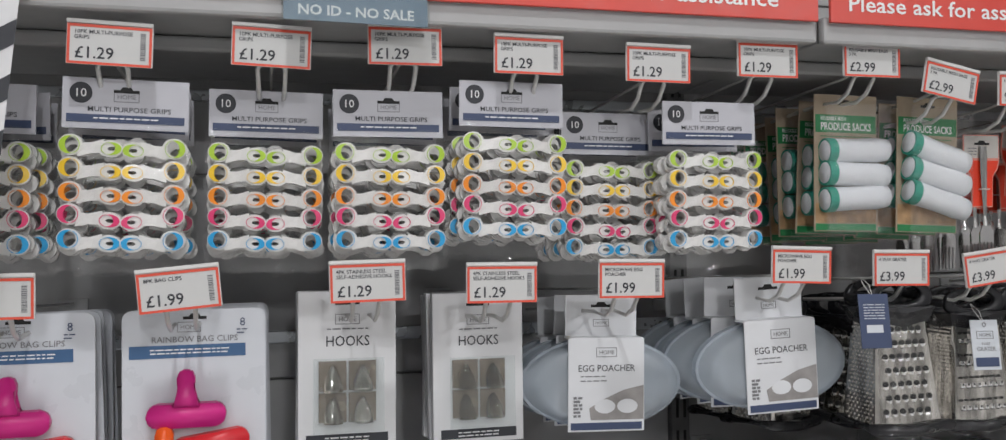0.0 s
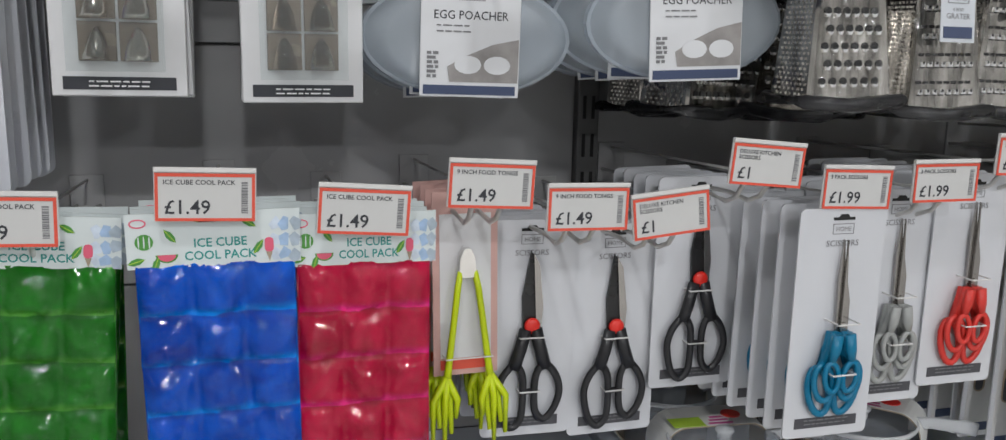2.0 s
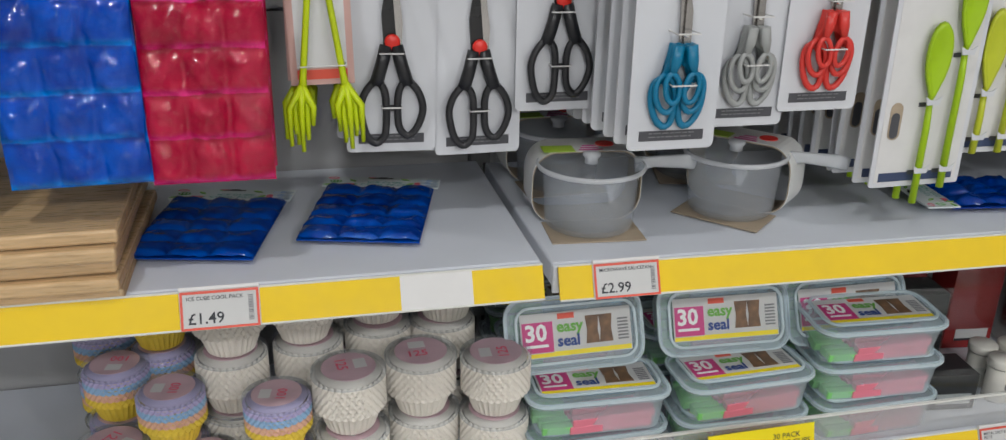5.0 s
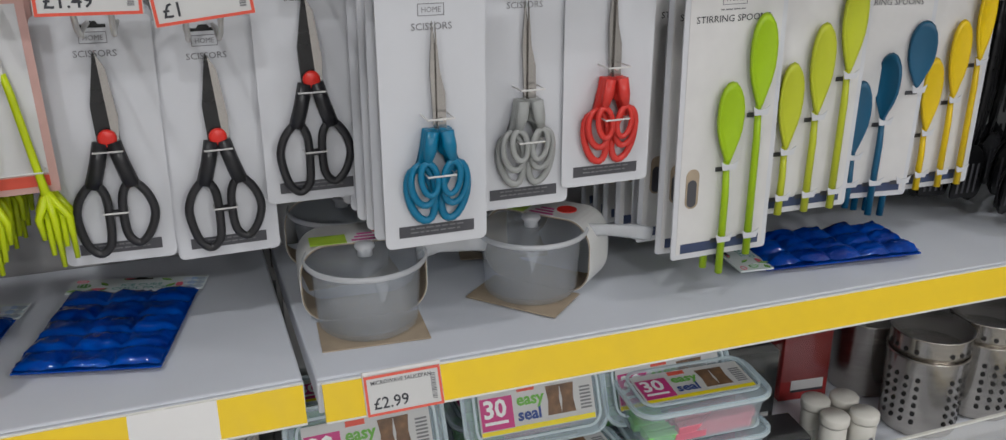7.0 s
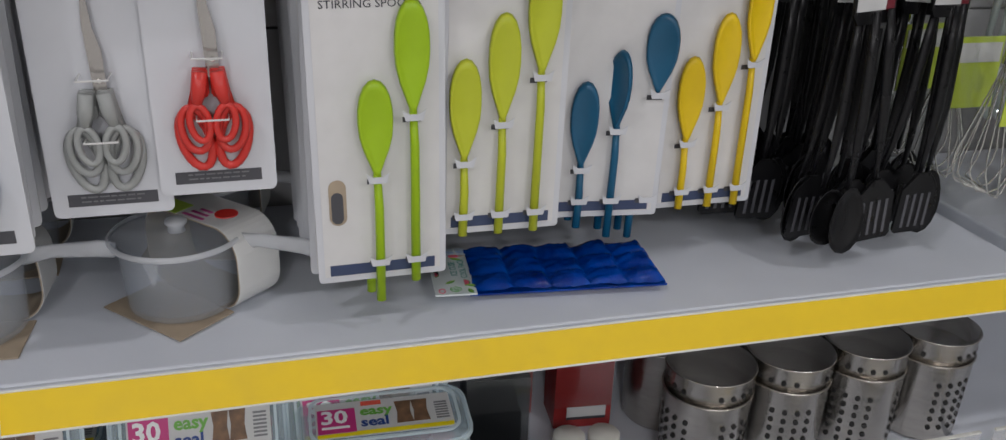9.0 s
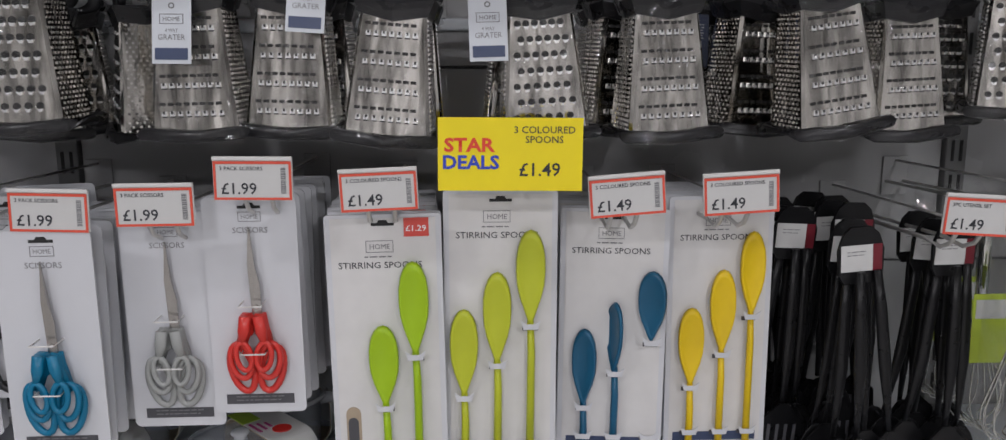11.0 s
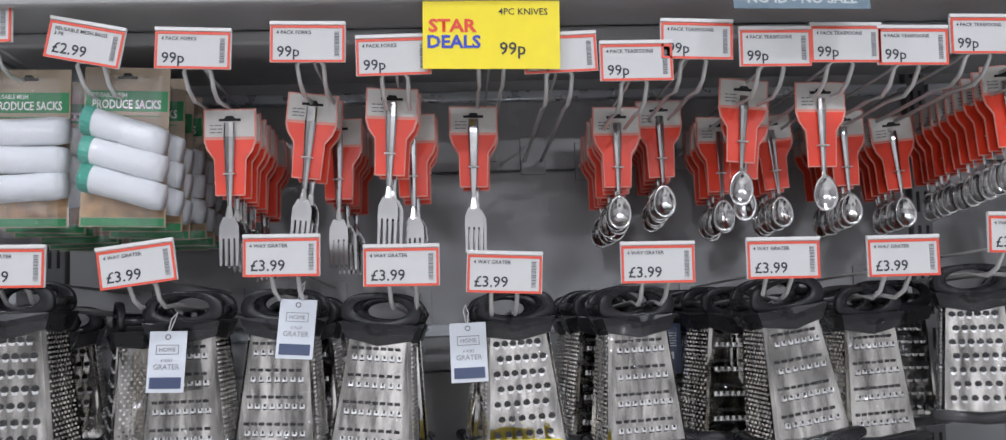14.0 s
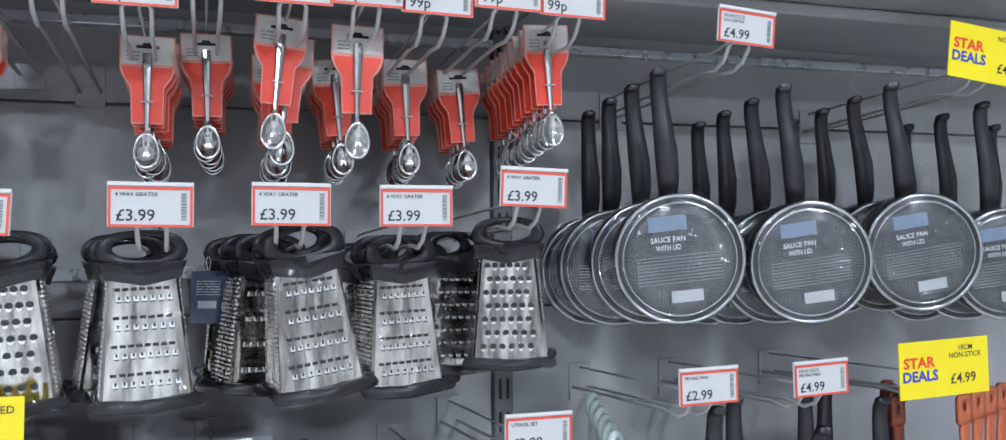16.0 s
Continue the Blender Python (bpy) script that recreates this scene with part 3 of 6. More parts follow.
def produce_sacks(tilts):
    t = thing("produce_sacks", "three white mesh produce sacks rolled on a green and kraft card", "produce sacks", "produce sack packs")
    c = part("backing_card", box(-0.052, 0.052, 0, 0.0015, -0.148, 0.014), kraft, t)
    part("green_band", box(-0.05, 0.05, -0.0007, -0.0001, -0.031, -0.01), leaf_green, c)
    write("item_name", "REUSABLE MESH", 0.0065, text_white, c, -0.042, -0.001, -0.0165, 0.01, 0.042)
    write("item_name", "PRODUCE SACKS", 0.0125, text_white, c, -0.042, -0.001, -0.028, 0.02, 0.084)
    small_print(c, leaf_green, -0.0006, -0.042, 0.042, -0.035, 1)
    part("food_picture", box(-0.05, 0.05, -0.0007, -0.0001, -0.138, -0.115), photo_warm, c)
    part("green_foot", box(-0.05, 0.05, -0.0008, -0.0001, -0.147, -0.139), leaf_green, c)
    hang_slot(c, -0.0002, 0.008)
    rnd = random.Random(2)
    for k in range(3):
        z = -0.053 - 0.028 * k
        tilt = tilts[k]
        prof = [(0.0, -0.05), (0.0125, -0.049), (0.0145, -0.036), (0.0138, 0.0), (0.0146, 0.036), (0.013, 0.051), (0.0, 0.052)]
        sk = part("sack_roll", lathe(prof, 18), mesh_cloth, t, at=pose(0.004, -0.013, z, 0, 90 + tilt, 0), smooth=True)
        part("sack_tape", lathe([(0.0149, -0.049), (0.0151, -0.043), (0.0149, -0.036)], 18), teal_tape, sk)
    part("clear_sleeve", box(-0.053, 0.053, -0.0285, -0.0275, -0.15, 0.0), clear_film, t)
    return t


spread_out(produce_sacks((-2, 1, -3)), along_peg(0.098, 1.08, 1.645, 6, 0.042, 1, 0, 5, 0.006, 0.08, 3), (0.88, 1.0, 1.08))
spread_out(produce_sacks((13, 11, 12)), along_peg(0.21, 1.066, 1.642, 6, 0.042, 2, 0, 6, 0.006, 0.08, 4), (0.88, 1.0, 1.08))

card_gloss = M("coated_card", (0.62, 0.64, 0.68), 0.3, var=0.05, scale=20, coat=0.2)
blue_print = M("blue_print", (0.05, 0.12, 0.25), 0.4)
clip_cols = [tint("magenta_clip", (0.66, 0.02, 0.24)), tint("orange_clip", (0.9, 0.11, 0.01)), tint("red_clip", (0.66, 0.02, 0.03)), tint("yellow_clip", (0.88, 0.6, 0.02)), tint("lime_clip", (0.34, 0.55, 0.06)), tint("teal_clip", (0.0, 0.27, 0.22)), tint("blue_clip", (0.0, 0.24, 0.4)), tint("violet_clip", (0.13, 0.03, 0.27))]


def bag_clip_card():
    t = thing("bag_clip_card", "white blister card of eight rainbow bag clips", "bag clips", "bag clip cards")
    c = part("backing_card", plate(rounded(-0.073, 0.073, -0.225, 0.012, 0.01), 0, 0.002), card_gloss, t)
    part("blue_band", box(-0.066, 0.052, -0.0006, -0.0001, -0.037, -0.024), blue_print, c)
    write("item_name", "RAINBOW BAG CLIPS", 0.0085, ink_soft, c, -0.044, -0.0007, -0.021, 0.004, 0.088)
    small_print(c, text_white, -0.0008, -0.045, 0.035, -0.028, 2)
    brand_box(c, -0.006, 0, -0.011)
    write("count", "8", 0.012, navy, c, 0.046, -0.0007, -0.006)
    small_print(c, navy, -0.0006, 0.043, 0.054, -0.009, 2)
    hang_slot(c, 0.0, 0.008)

    def big(col, x, z, tilt):
        bm = plate(rounded(-0.04, 0.04, -0.012, 0.012, 0.011, 5), -0.016, -0.002)
        add_plate(bm, [(-0.015, 0.009), (0.015, 0.009), (0.0095, 0.016), (0.0072, 0.024), (0.0092, 0.034), (0.0088, 0.041), (0.005, 0.046), (-0.005, 0.046), (-0.0088, 0.041), (-0.0092, 0.034), (-0.0072, 0.024), (-0.0095, 0.016)], -0.02, -0.004)
        bmesh.ops.bevel(bm, geom=bm.edges[:], offset=0.0016, segments=2, affect="EDGES")
        part("big_clip", bm, col, t, at=pose(x, 0, z, 0, tilt, 0), smooth=True)

    big(clip_cols[0], -0.008, -0.094, 0)
    big(clip_cols[1], -0.03, -0.15, 0)
    big(clip_cols[2], 0.016, -0.125, 172)
    for k in range(5):
        bm = plate([(-0.009, -0.024), (0.009, -0.024), (0.0075, -0.008), (0.0055, 0.0), (0.0085, 0.014), (0.006, 0.022), (-0.006, 0.022), (-0.0085, 0.014), (-0.0055, 0.0), (-0.0075, -0.008)], -0.018, -0.002)
        bmesh.ops.bevel(bm, geom=bm.edges[:], offset=0.0015, segments=2, affect="EDGES")
        part("small_clip", bm, clip_cols[3 + k], t, at=pose(-0.052 + 0.0255 * k, 0, -0.193 + (0.004 if k == 4 else 0), 0, (0, 2, -3, 1, 4)[k], 0), smooth=True)
    return t


spread_out(bag_clip_card(), along_peg(-0.698, 1.088, 1.397, 6, 0.034, 0, 0, 2, 0.003, 0.03, 1, 0.001) + along_peg(-0.87, 1.09, 1.397, 5, 0.036, 0, 0, 2), (1.0, 1.0, 1.04))

taupe = M("taupe_steel_plate", (0.21, 0.165, 0.125), 0.25, 0.45, var=0.1)
steel = M("bright_steel", (0.78, 0.76, 0.73), 0.12, 1.0, var=0.06, scale=30)


hook_steel = M("bent_hook_steel", (0.75, 0.72, 0.66), 0.12, 1.0, var=0.1)


def hook_card():
    t = thing("adhesive_hook_card", "white card of four steel self-adhesive hooks", "adhesive hooks", "adhesive hook cards")
    c = part("backing_card", box(-0.048, 0.048, 0, 0.012, -0.148, 0.012, 0.001), card_white, t)
    brand_box(c, 0, 0, -0.022)
    small_print(c, ink_soft, -0.0005, -0.02, 0.02, -0.026, 1)
    write("item_name", "HOOKS", 0.015, ink, c, 0, -0.0006, -0.044, 0.002, 0.043, True)
    hang_slot(c, 0, 0.004)
    part("dark_band", box(-0.04, 0.04, -0.0006, -0.0001, -0.143, -0.133), ink, c)
    small_print(c, text_white, -0.0009, -0.022, 0.022, -0.136, 2)
    for i in (-1, 1):
        for j in (0, 1):
            x, z = i * 0.0145, -0.074 - 0.032 * j
            pl = part("hook_plate", box(x - 0.0135, x + 0.0135, -0.0025, -0.0003, z - 0.015, z + 0.015, 0.0006), taupe, t)
            bm = bmesh.new()
            rows = []
            for q in range(7):
                v = q / 6
                w = 0.0018 + 0.0075 * math.sin(math.pi * 0.5 * (1 - v)) ** 0.8
                zz, yy = z + 0.011 - 0.025 * (1 - v), -0.004 - 0.011 * (1 - v) ** 2
                rows.append([bm.verts.new((x + w * h, yy - 0.0035 * (1 - h * h), zz)) for h in (-1, -0.5, 0, 0.5, 1)])
            for p, q in zip(rows, rows[1:]):
                for h in range(4):
                    bm.faces.new((p[h], p[h + 1], q[h + 1], q[h]))
            bmesh.ops.solidify(bm, geom=bm.faces[:], thickness=0.001)
            part("steel_hook", bm, hook_steel, pl, smooth=True)
    part("clear_blister", box(-0.034, 0.034, -0.0205, -0.02, -0.128, -0.054), clear_rigid, t)
    return t


spread_out(hook_card(), along_peg(-0.535, 1.105, 1.411, 4, 0.03, 0.5, 0, 1, 0.003) + along_peg(-0.38, 1.122, 1.404, 4, 0.03, 0, 0, 8, 0.003), (1.145, 1.15, 1.11))


def frosted(name, col, body=0.36):
    """Milky polypropylene: half see-through, soft."""
    m = bpy.data.materials.new(name)
    m.use_nodes = True
    nt = m.node_tree
    b = nt.nodes["Principled BSDF"]
    b.inputs["Base Color"].default_value = (*col, 1)
    b.inputs["Roughness"].default_value = 0.28
    tr = nt.nodes.new("ShaderNodeBsdfTransparent")
    tr.inputs[0].default_value = (0.93, 0.95, 0.97, 1)
    n = nt.nodes.new("ShaderNodeTexNoise")
    n.inputs["Scale"].default_value = 14
    tc = nt.nodes.new("ShaderNodeTexCoord")
    nt.links.new(tc.outputs["Object"], n.inputs["Vector"])
    mr = nt.nodes.new("ShaderNodeMapRange")
    mr.inputs["To Min"].default_value, mr.inputs["To Max"].default_value = body - 0.06, body + 0.06
    nt.links.new(n.outputs["Fac"], mr.inputs["Value"])
    mx = nt.nodes.new("ShaderNodeMixShader")
    nt.links.new(mr.outputs[0], mx.inputs[0])
    nt.links.new(tr.outputs[0], mx.inputs[1])
    nt.links.new(b.outputs[0], mx.inputs[2])
    nt.links.new(mx.outputs[0], nt.nodes["Material Output"].inputs["Surface"])
    return m


milky = frosted("milky_plastic", (0.66, 0.72, 0.78))
sleeve_grey = M("sleeve_card", (0.7, 0.71, 0.73), 0.45, var=0.05)
photo_grey = M("grey_photo", (0.36, 0.34, 0.33), 0.45, var=0.5, scale=50)


def egg_poacher():
    t = thing("egg_poacher", "milky plastic microwave egg poacher in a white card sleeve", "egg poacher", "egg poachers")
    bm = bmesh.new()
    rows = []
    for y, k in ((-0.024, 0.0), (-0.024, 0.78), (-0.021, 0.9), (-0.006, 0.97), (-0.004, 1.0), (0.004, 1.0), (0.006, 0.95), (0.02, 0.85), (0.022, 0.0)):
        rows.append([bm.verts.new((x, y, z)) for x, z in oval(0, -0.088, 0.093 * max(k, 0.001), 0.05 * max(k, 0.001), 36)])
    for p, q in zip(rows, rows[1:]):
        for i in range(36):
            bm.faces.new((p[i], p[(i + 1) % 36], q[(i + 1) % 36], q[i]))
    body = part("poacher_body", bm, milky, t, smooth=True)
    part("rim", add_ring_plate(bmesh.new(), oval(0, -0.088, 0.095, 0.052, 36), oval(0, -0.088, 0.091, 0.048, 36), -0.005, 0.005), milky, body)
    s = part("card_sleeve", box(-0.044, 0.044, -0.0275, -0.026, -0.139, -0.036, 0.0005), sleeve_grey, t)
    part("hang_tab", box(-0.042, 0.042, -0.004, -0.0025, -0.036, 0.012), sleeve_grey, s)
    part("sleeve_bend", plate([(-0.044, -0.036), (0.044, -0.036), (0.042, -0.0345), (-0.042, -0.0345)], -0.027, -0.003), sleeve_grey, s)
    hang_slot(s, -0.004, 0.004)
    brand_box(s, 0, -0.0276, -0.056)
    brand_box(s, 0, -0.004, -0.024, 0.0055)
    write("item_name", "EGG POACHER", 0.0105, ink, s, 0, -0.0279, -0.072, 0.003, 0.066, True)
    small_print(s, ink_soft, -0.0278, -0.03, 0.0, -0.077, 2, 0.005)
    part("photo", plate([(-0.018, -0.126), (0.043, -0.126), (0.043, -0.088), (0.02, -0.093), (-0.005, -0.104), (-0.02, -0.113)], -0.0281, -0.0276), photo_grey, s)
    for dx in (-0.002, 0.024):
        part("photo_egg", plate(oval(dx, -0.111, 0.012, 0.008, 14), -0.0285, -0.0282), sleeve_grey, s)
    part("navy_band", box(-0.041, 0.041, -0.0281, -0.0276, -0.137, -0.129), navy, s)
    small_print(s, ink_soft, -0.0278, -0.038, -0.028, -0.1, 6, 0.004, 0.0026)
    return t


spread_out(egg_poacher(), along_peg(-0.222, 1.13, 1.397, 3, 0.055, 1, -5, 3, 0.008, 0.05, 3) + along_peg(-0.018, 1.085, 1.416, 4, 0.055, -2, -2, 4, 0.008, 0.05, 3, -0.006), 1.08)

# ---- graters ----
def sheet_steel(name, col, rough):
    """Polished fine sheet: wavy by bump, with mirrored streaks of light and dark also painted into its colour."""
    m = bpy.data.materials.new(name)
    m.use_nodes = True
    nt = m.node_tree
    b = nt.nodes["Principled BSDF"]
    b.inputs["Metallic"].default_value = 1.0
    tc = nt.nodes.new("ShaderNodeTexCoord")
    info = nt.nodes.new("ShaderNodeObjectInfo")
    add = nt.nodes.new("ShaderNodeVectorMath")
    add.operation = "ADD"
    nt.links.new(tc.outputs["Object"], add.inputs[0])
    nt.links.new(info.outputs["Random"], add.inputs[1])
    mp = nt.nodes.new("ShaderNodeMapping")
    mp.inputs["Scale"].default_value = (1, 1, 0.22)
    nt.links.new(add.outputs[0], mp.inputs["Vector"])
    n1 = nt.nodes.new("ShaderNodeTexNoise")
    n1.inputs["Scale"].default_value, n1.inputs["Detail"].default_value = 30, 2
    n2 = nt.nodes.new("ShaderNodeTexNoise")
    n2.inputs["Scale"].default_value, n2.inputs["Detail"].default_value = 70, 4
    for n in (n1, n2):
        nt.links.new(mp.outputs[0], n.inputs["Vector"])
    # upright noise streaks in the base colour imitate reflections
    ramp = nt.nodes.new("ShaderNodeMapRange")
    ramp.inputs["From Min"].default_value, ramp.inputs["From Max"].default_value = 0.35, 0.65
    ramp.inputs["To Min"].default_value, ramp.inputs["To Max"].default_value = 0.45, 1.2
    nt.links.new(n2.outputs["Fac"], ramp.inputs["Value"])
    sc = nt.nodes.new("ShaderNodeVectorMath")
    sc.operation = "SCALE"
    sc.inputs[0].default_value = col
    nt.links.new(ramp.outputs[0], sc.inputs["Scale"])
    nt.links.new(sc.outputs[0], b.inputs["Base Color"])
    rr = nt.nodes.new("ShaderNodeMapRange")
    rr.inputs["To Min"].default_value, rr.inputs["To Max"].default_value = rough * 0.6, rough * 1.6
    nt.links.new(n2.outputs["Fac"], rr.inputs["Value"])
    nt.links.new(rr.outputs[0], b.inputs["Roughness"])
    bp = nt.nodes.new("ShaderNodeBump")
    bp.inputs["Strength"].default_value, bp.inputs["Distance"].default_value = 0.8, 0.008
    nt.links.new(n1.outputs["Fac"], bp.inputs["Height"])
    nt.links.new(bp.outputs["Normal"], b.inputs["Normal"])
    return m


grater_steel = sheet_steel("wavy_grater_steel", (0.7, 0.67, 0.62), 0.085)
tooth_steel = M("tooth_steel", (0.9, 0.9, 0.9), 0.28, 0.75, var=0.05)
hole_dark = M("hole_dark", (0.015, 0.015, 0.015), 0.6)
tag_card = M("tag_card", (0.6, 0.63, 0.67), 0.4, var=0.05)


def grater(kind, tag=None, label=""):
    t = thing("box_grater", label or "four-sided steel box grater with black plastic handle and base", "grater", "box graters")
    zb, zt = -0.17, -0.046
    bw, bd, tw, td = 0.0425, 0.034, 0.032, 0.026

    def at(u, v, face, off=0.0):
        k = (v - zb) / (zt - zb)
        hw, hd = bw + (tw - bw) * k, bd + (td - bd) * k
        if face == 0:
            return (u * hw, -hd - off, v)
        if face == 1:
            return (-hw - off, u * hd, v)
        return (hw + off, u * hd, v)

    bm = bmesh.new()
    ring = []
    for v in (zb, zt):
        k = (v - zb) / (zt - zb)
        hw, hd = bw + (tw - bw) * k, bd + (td - bd) * k
        ring.append([bm.verts.new((x, y, v)) for x, y in ((-hw + 0.003, -hd), (hw - 0.003, -hd), (hw, -hd + 0.003), (hw, hd - 0.003), (hw - 0.003, hd), (-hw + 0.003, hd), (-hw, hd - 0.003), (-hw, -hd + 0.003))])
    for i in range(8):
        bm.faces.new((ring[0][i], ring[0][(i + 1) % 8], ring[1][(i + 1) % 8], ring[1][i]))
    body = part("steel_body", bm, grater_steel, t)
    holes, teeth = bmesh.new(), bmesh.new()
    if kind == "slots":
        for r in range(4):
            n = 7 if r < 2 else 8
            for c in range(n):
                v = zt - 0.012 - r * 0.0285
                u = (c + 0.5) / n * 1.56 - 0.83
                x, y, z = at(u, v, 0, 0.0)
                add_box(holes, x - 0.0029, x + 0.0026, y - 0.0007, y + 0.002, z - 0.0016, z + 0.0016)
                x, y, z = at(u + 0.05, v - 0.0095, 0, 0.0)
                add_plate(teeth, [(x - 0.0024, z - 0.0028), (x + 0.0024, z - 0.0028), (x + 0.0021, z + 0.0022), (x - 0.0021, z + 0.0022)], y - 0.0024, y + 0.0008)
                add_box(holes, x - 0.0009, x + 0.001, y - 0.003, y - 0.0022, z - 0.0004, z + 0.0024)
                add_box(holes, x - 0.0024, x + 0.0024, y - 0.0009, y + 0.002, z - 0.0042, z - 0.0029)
    else:
        for r in range(7):
            n = 6
            for c in range(n):
                v = zt - 0.012 - r * 0.0162
                u = (c + 0.5 + 0.4 * (r % 2)) / n * 1.55 - 0.84
                x, y, z = at(u, v, 0, 0.0)
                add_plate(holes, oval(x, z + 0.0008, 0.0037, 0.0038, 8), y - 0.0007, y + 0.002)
                add_plate(teeth, [(x - 0.0028, z - 0.0014), (x - 0.0015, z - 0.0048), (x + 0.0015, z - 0.0048), (x + 0.0028, z - 0.0014), (x, z - 0.0022)], y - 0.0022, y + 0.0005)
    side = bmesh.new()
    for face in (1, 2):
        for r in range(25):
            for c in range(7):
                v = zt - 0.006 - r * 0.0048
                x, y, z = at((c + 0.5 + 0.5 * (r % 2)) / 7 * 1.6 - 0.86, v, face, 0.0)
                add_box(side, x - 0.0011, x + 0.0011, y - 0.0012, y + 0.0012, z - 0.0012, z + 0.0012)
    tagged(part("grating_holes", holes, hole_dark, body), kind="stuff")
    tagged(part("grating_teeth", teeth, tooth_steel, body), kind="stuff")
    tagged(part("fine_teeth", side, steel, body), kind="stuff")
    # black base rim
    bm = bmesh.new()
    lip = 0.005
    add_tube(bm, [(-bw - lip, -bd - lip, -0.173), (0, -bd - lip - 0.003, -0.177), (bw + lip, -bd - lip, -0.173), (bw + lip, bd + lip, -0.173), (0, bd + lip, -0.176), (-bw - lip, bd + lip, -0.173)], 0.0068, 8, True)
    part("base_rim", bm, black_plastic, t, smooth=True)
    # collar and handle hoop
    bm = bmesh.new()
    rows = []
    for v, k, rr in ((zt - 0.006, 1.06, 0), (zt + 0.004, 1.16, 0), (zt + 0.011, 1.24, 0)):
        hw, hd = tw * k, td * k
        rows.append([bm.verts.new((x, y, v + dz)) for x, y, dz in ((-hw, -hd, 0.004), (0, -hd - 0.003, -0.003), (hw, -hd, 0.004), (hw + 0.002, 0, 0), (hw, hd, 0.004), (0, hd + 0.003, -0.003), (-hw, hd, 0.004), (-hw - 0.002, 0, 0))])
    for p, q in zip(rows, rows[1:]):
        for i in range(8):
            bm.faces.new((p[i], p[(i + 1) % 8], q[(i + 1) % 8], q[i]))
    bm.faces.new(rows[0])
    bm.faces.new(rows[-1][::-1])
    part("collar", bm, black_plastic, t)
    for yy in (-0.022, 0.022):
        n = 28
        rim = []
        for k in range(n):
            a = 2 * math.pi * k / n
            cx, sx = math.cos(a), math.sin(a)
            rim.append((math.copysign(0.041 * abs(cx) ** 0.72, cx), -0.021 + (0.0225 if sx > 0 else 0.0165) * math.copysign(abs(sx) ** 0.85, sx)))
        bm = add_ring_plate(bmesh.new(), rim, oval(0, -0.0165, 0.0275, 0.0115, n), yy - 0.004, yy + 0.004)
        bmesh.ops.bevel(bm, geom=bm.edges[:], offset=0.0012, segments=1, affect="EDGES")
        part("handle_hoop", bm, black_plastic, t, smooth=True)
    add_t = [(s * 0.0375, y, -0.02) for s in (-1,) for y in (-0.02, 0.02)]
    part("handle_bridge", tube(add_t, 0.005, 8), black_plastic, t, smooth=True)
    part("handle_bridge", tube([(-x, y, z) for x, y, z in add_t], 0.005, 8), black_plastic, t, smooth=True)
    if tag is not None:
        tx, tz, dark = tag
        tg = part("swing_tag", box(-0.0185, 0.0185, -0.0005, 0.0005, -0.063, 0, 0.0002), navy if dark else tag_card, t, "small card swing tag", at=pose(tx, -0.046, tz, -8, 2, 0))
        part("tag_string", tube([(0, 0, -0.003), (0.002, 0.008, 0.012), (0.0, 0.02, 0.022), (-0.003, 0.012, 0.014), (-0.001, 0, -0.003)], 0.0006, 4), white_plastic, tg)
        if dark:
            small_print(tg, tag_card, -0.0006, -0.013, 0.013, -0.012, 6, 0.0032, 0.001)
            part("tag_panel", box(-0.011, 0.009, -0.0011, -0.0006, -0.045, -0.036), tag_card, tg)
        else:
            brand_box(tg, 0, -0.0006, -0.024, 0.0066)
            write("item_name", "4 WAY", 0.0052, ink_soft, tg, 0, -0.0009, -0.032, 0.0, 0.012, True)
            write("item_name", "GRATER", 0.0078, ink_soft, tg, 0, -0.0009, -0.0395, 0.0, 0.026, True)
            part("tag_band", box(-0.0155, 0.0155, -0.0011, -0.0006, -0.059, -0.0475), navy, tg)
            part("tag_eyelet", add_ring_plate(bmesh.new(), oval(0, -0.006, 0.003, 0.003, 12), oval(0, -0.006, 0.0018, 0.0018, 12), -0.001, -0.0006), ink_soft, tg)
    bag = bmesh.new()
    pr = [(-0.053, -0.047, -0.184), (0.053, -0.047, -0.184), (0.038, -0.031, -0.04), (-0.038, -0.031, -0.04)]
    n = 9
    gr = random.Random(9)
    vs = [[bag.verts.new(Vector(pr[0]).lerp(Vector(pr[1]), i / n).lerp(Vector(pr[3]).lerp(Vector(pr[2]), i / n), j / n) + Vector((0, gr.uniform(-0.003, 0.001), 0))) for i in range(n + 1)] for j in range(n + 1)]
    for j in range(n):
        for i in range(n):
            bag.faces.new((vs[j][i], vs[j][i + 1], vs[j + 1][i + 1], vs[j + 1][i]))
    part("clear_wrap", bag, grater_film, t)
    return t


grater_film = film_material("grater_film", (1, 1, 1), 0.03, 0.6, 22)
GS = (1.06, 1.04, 1.0)
slots_plain = grater("slots")
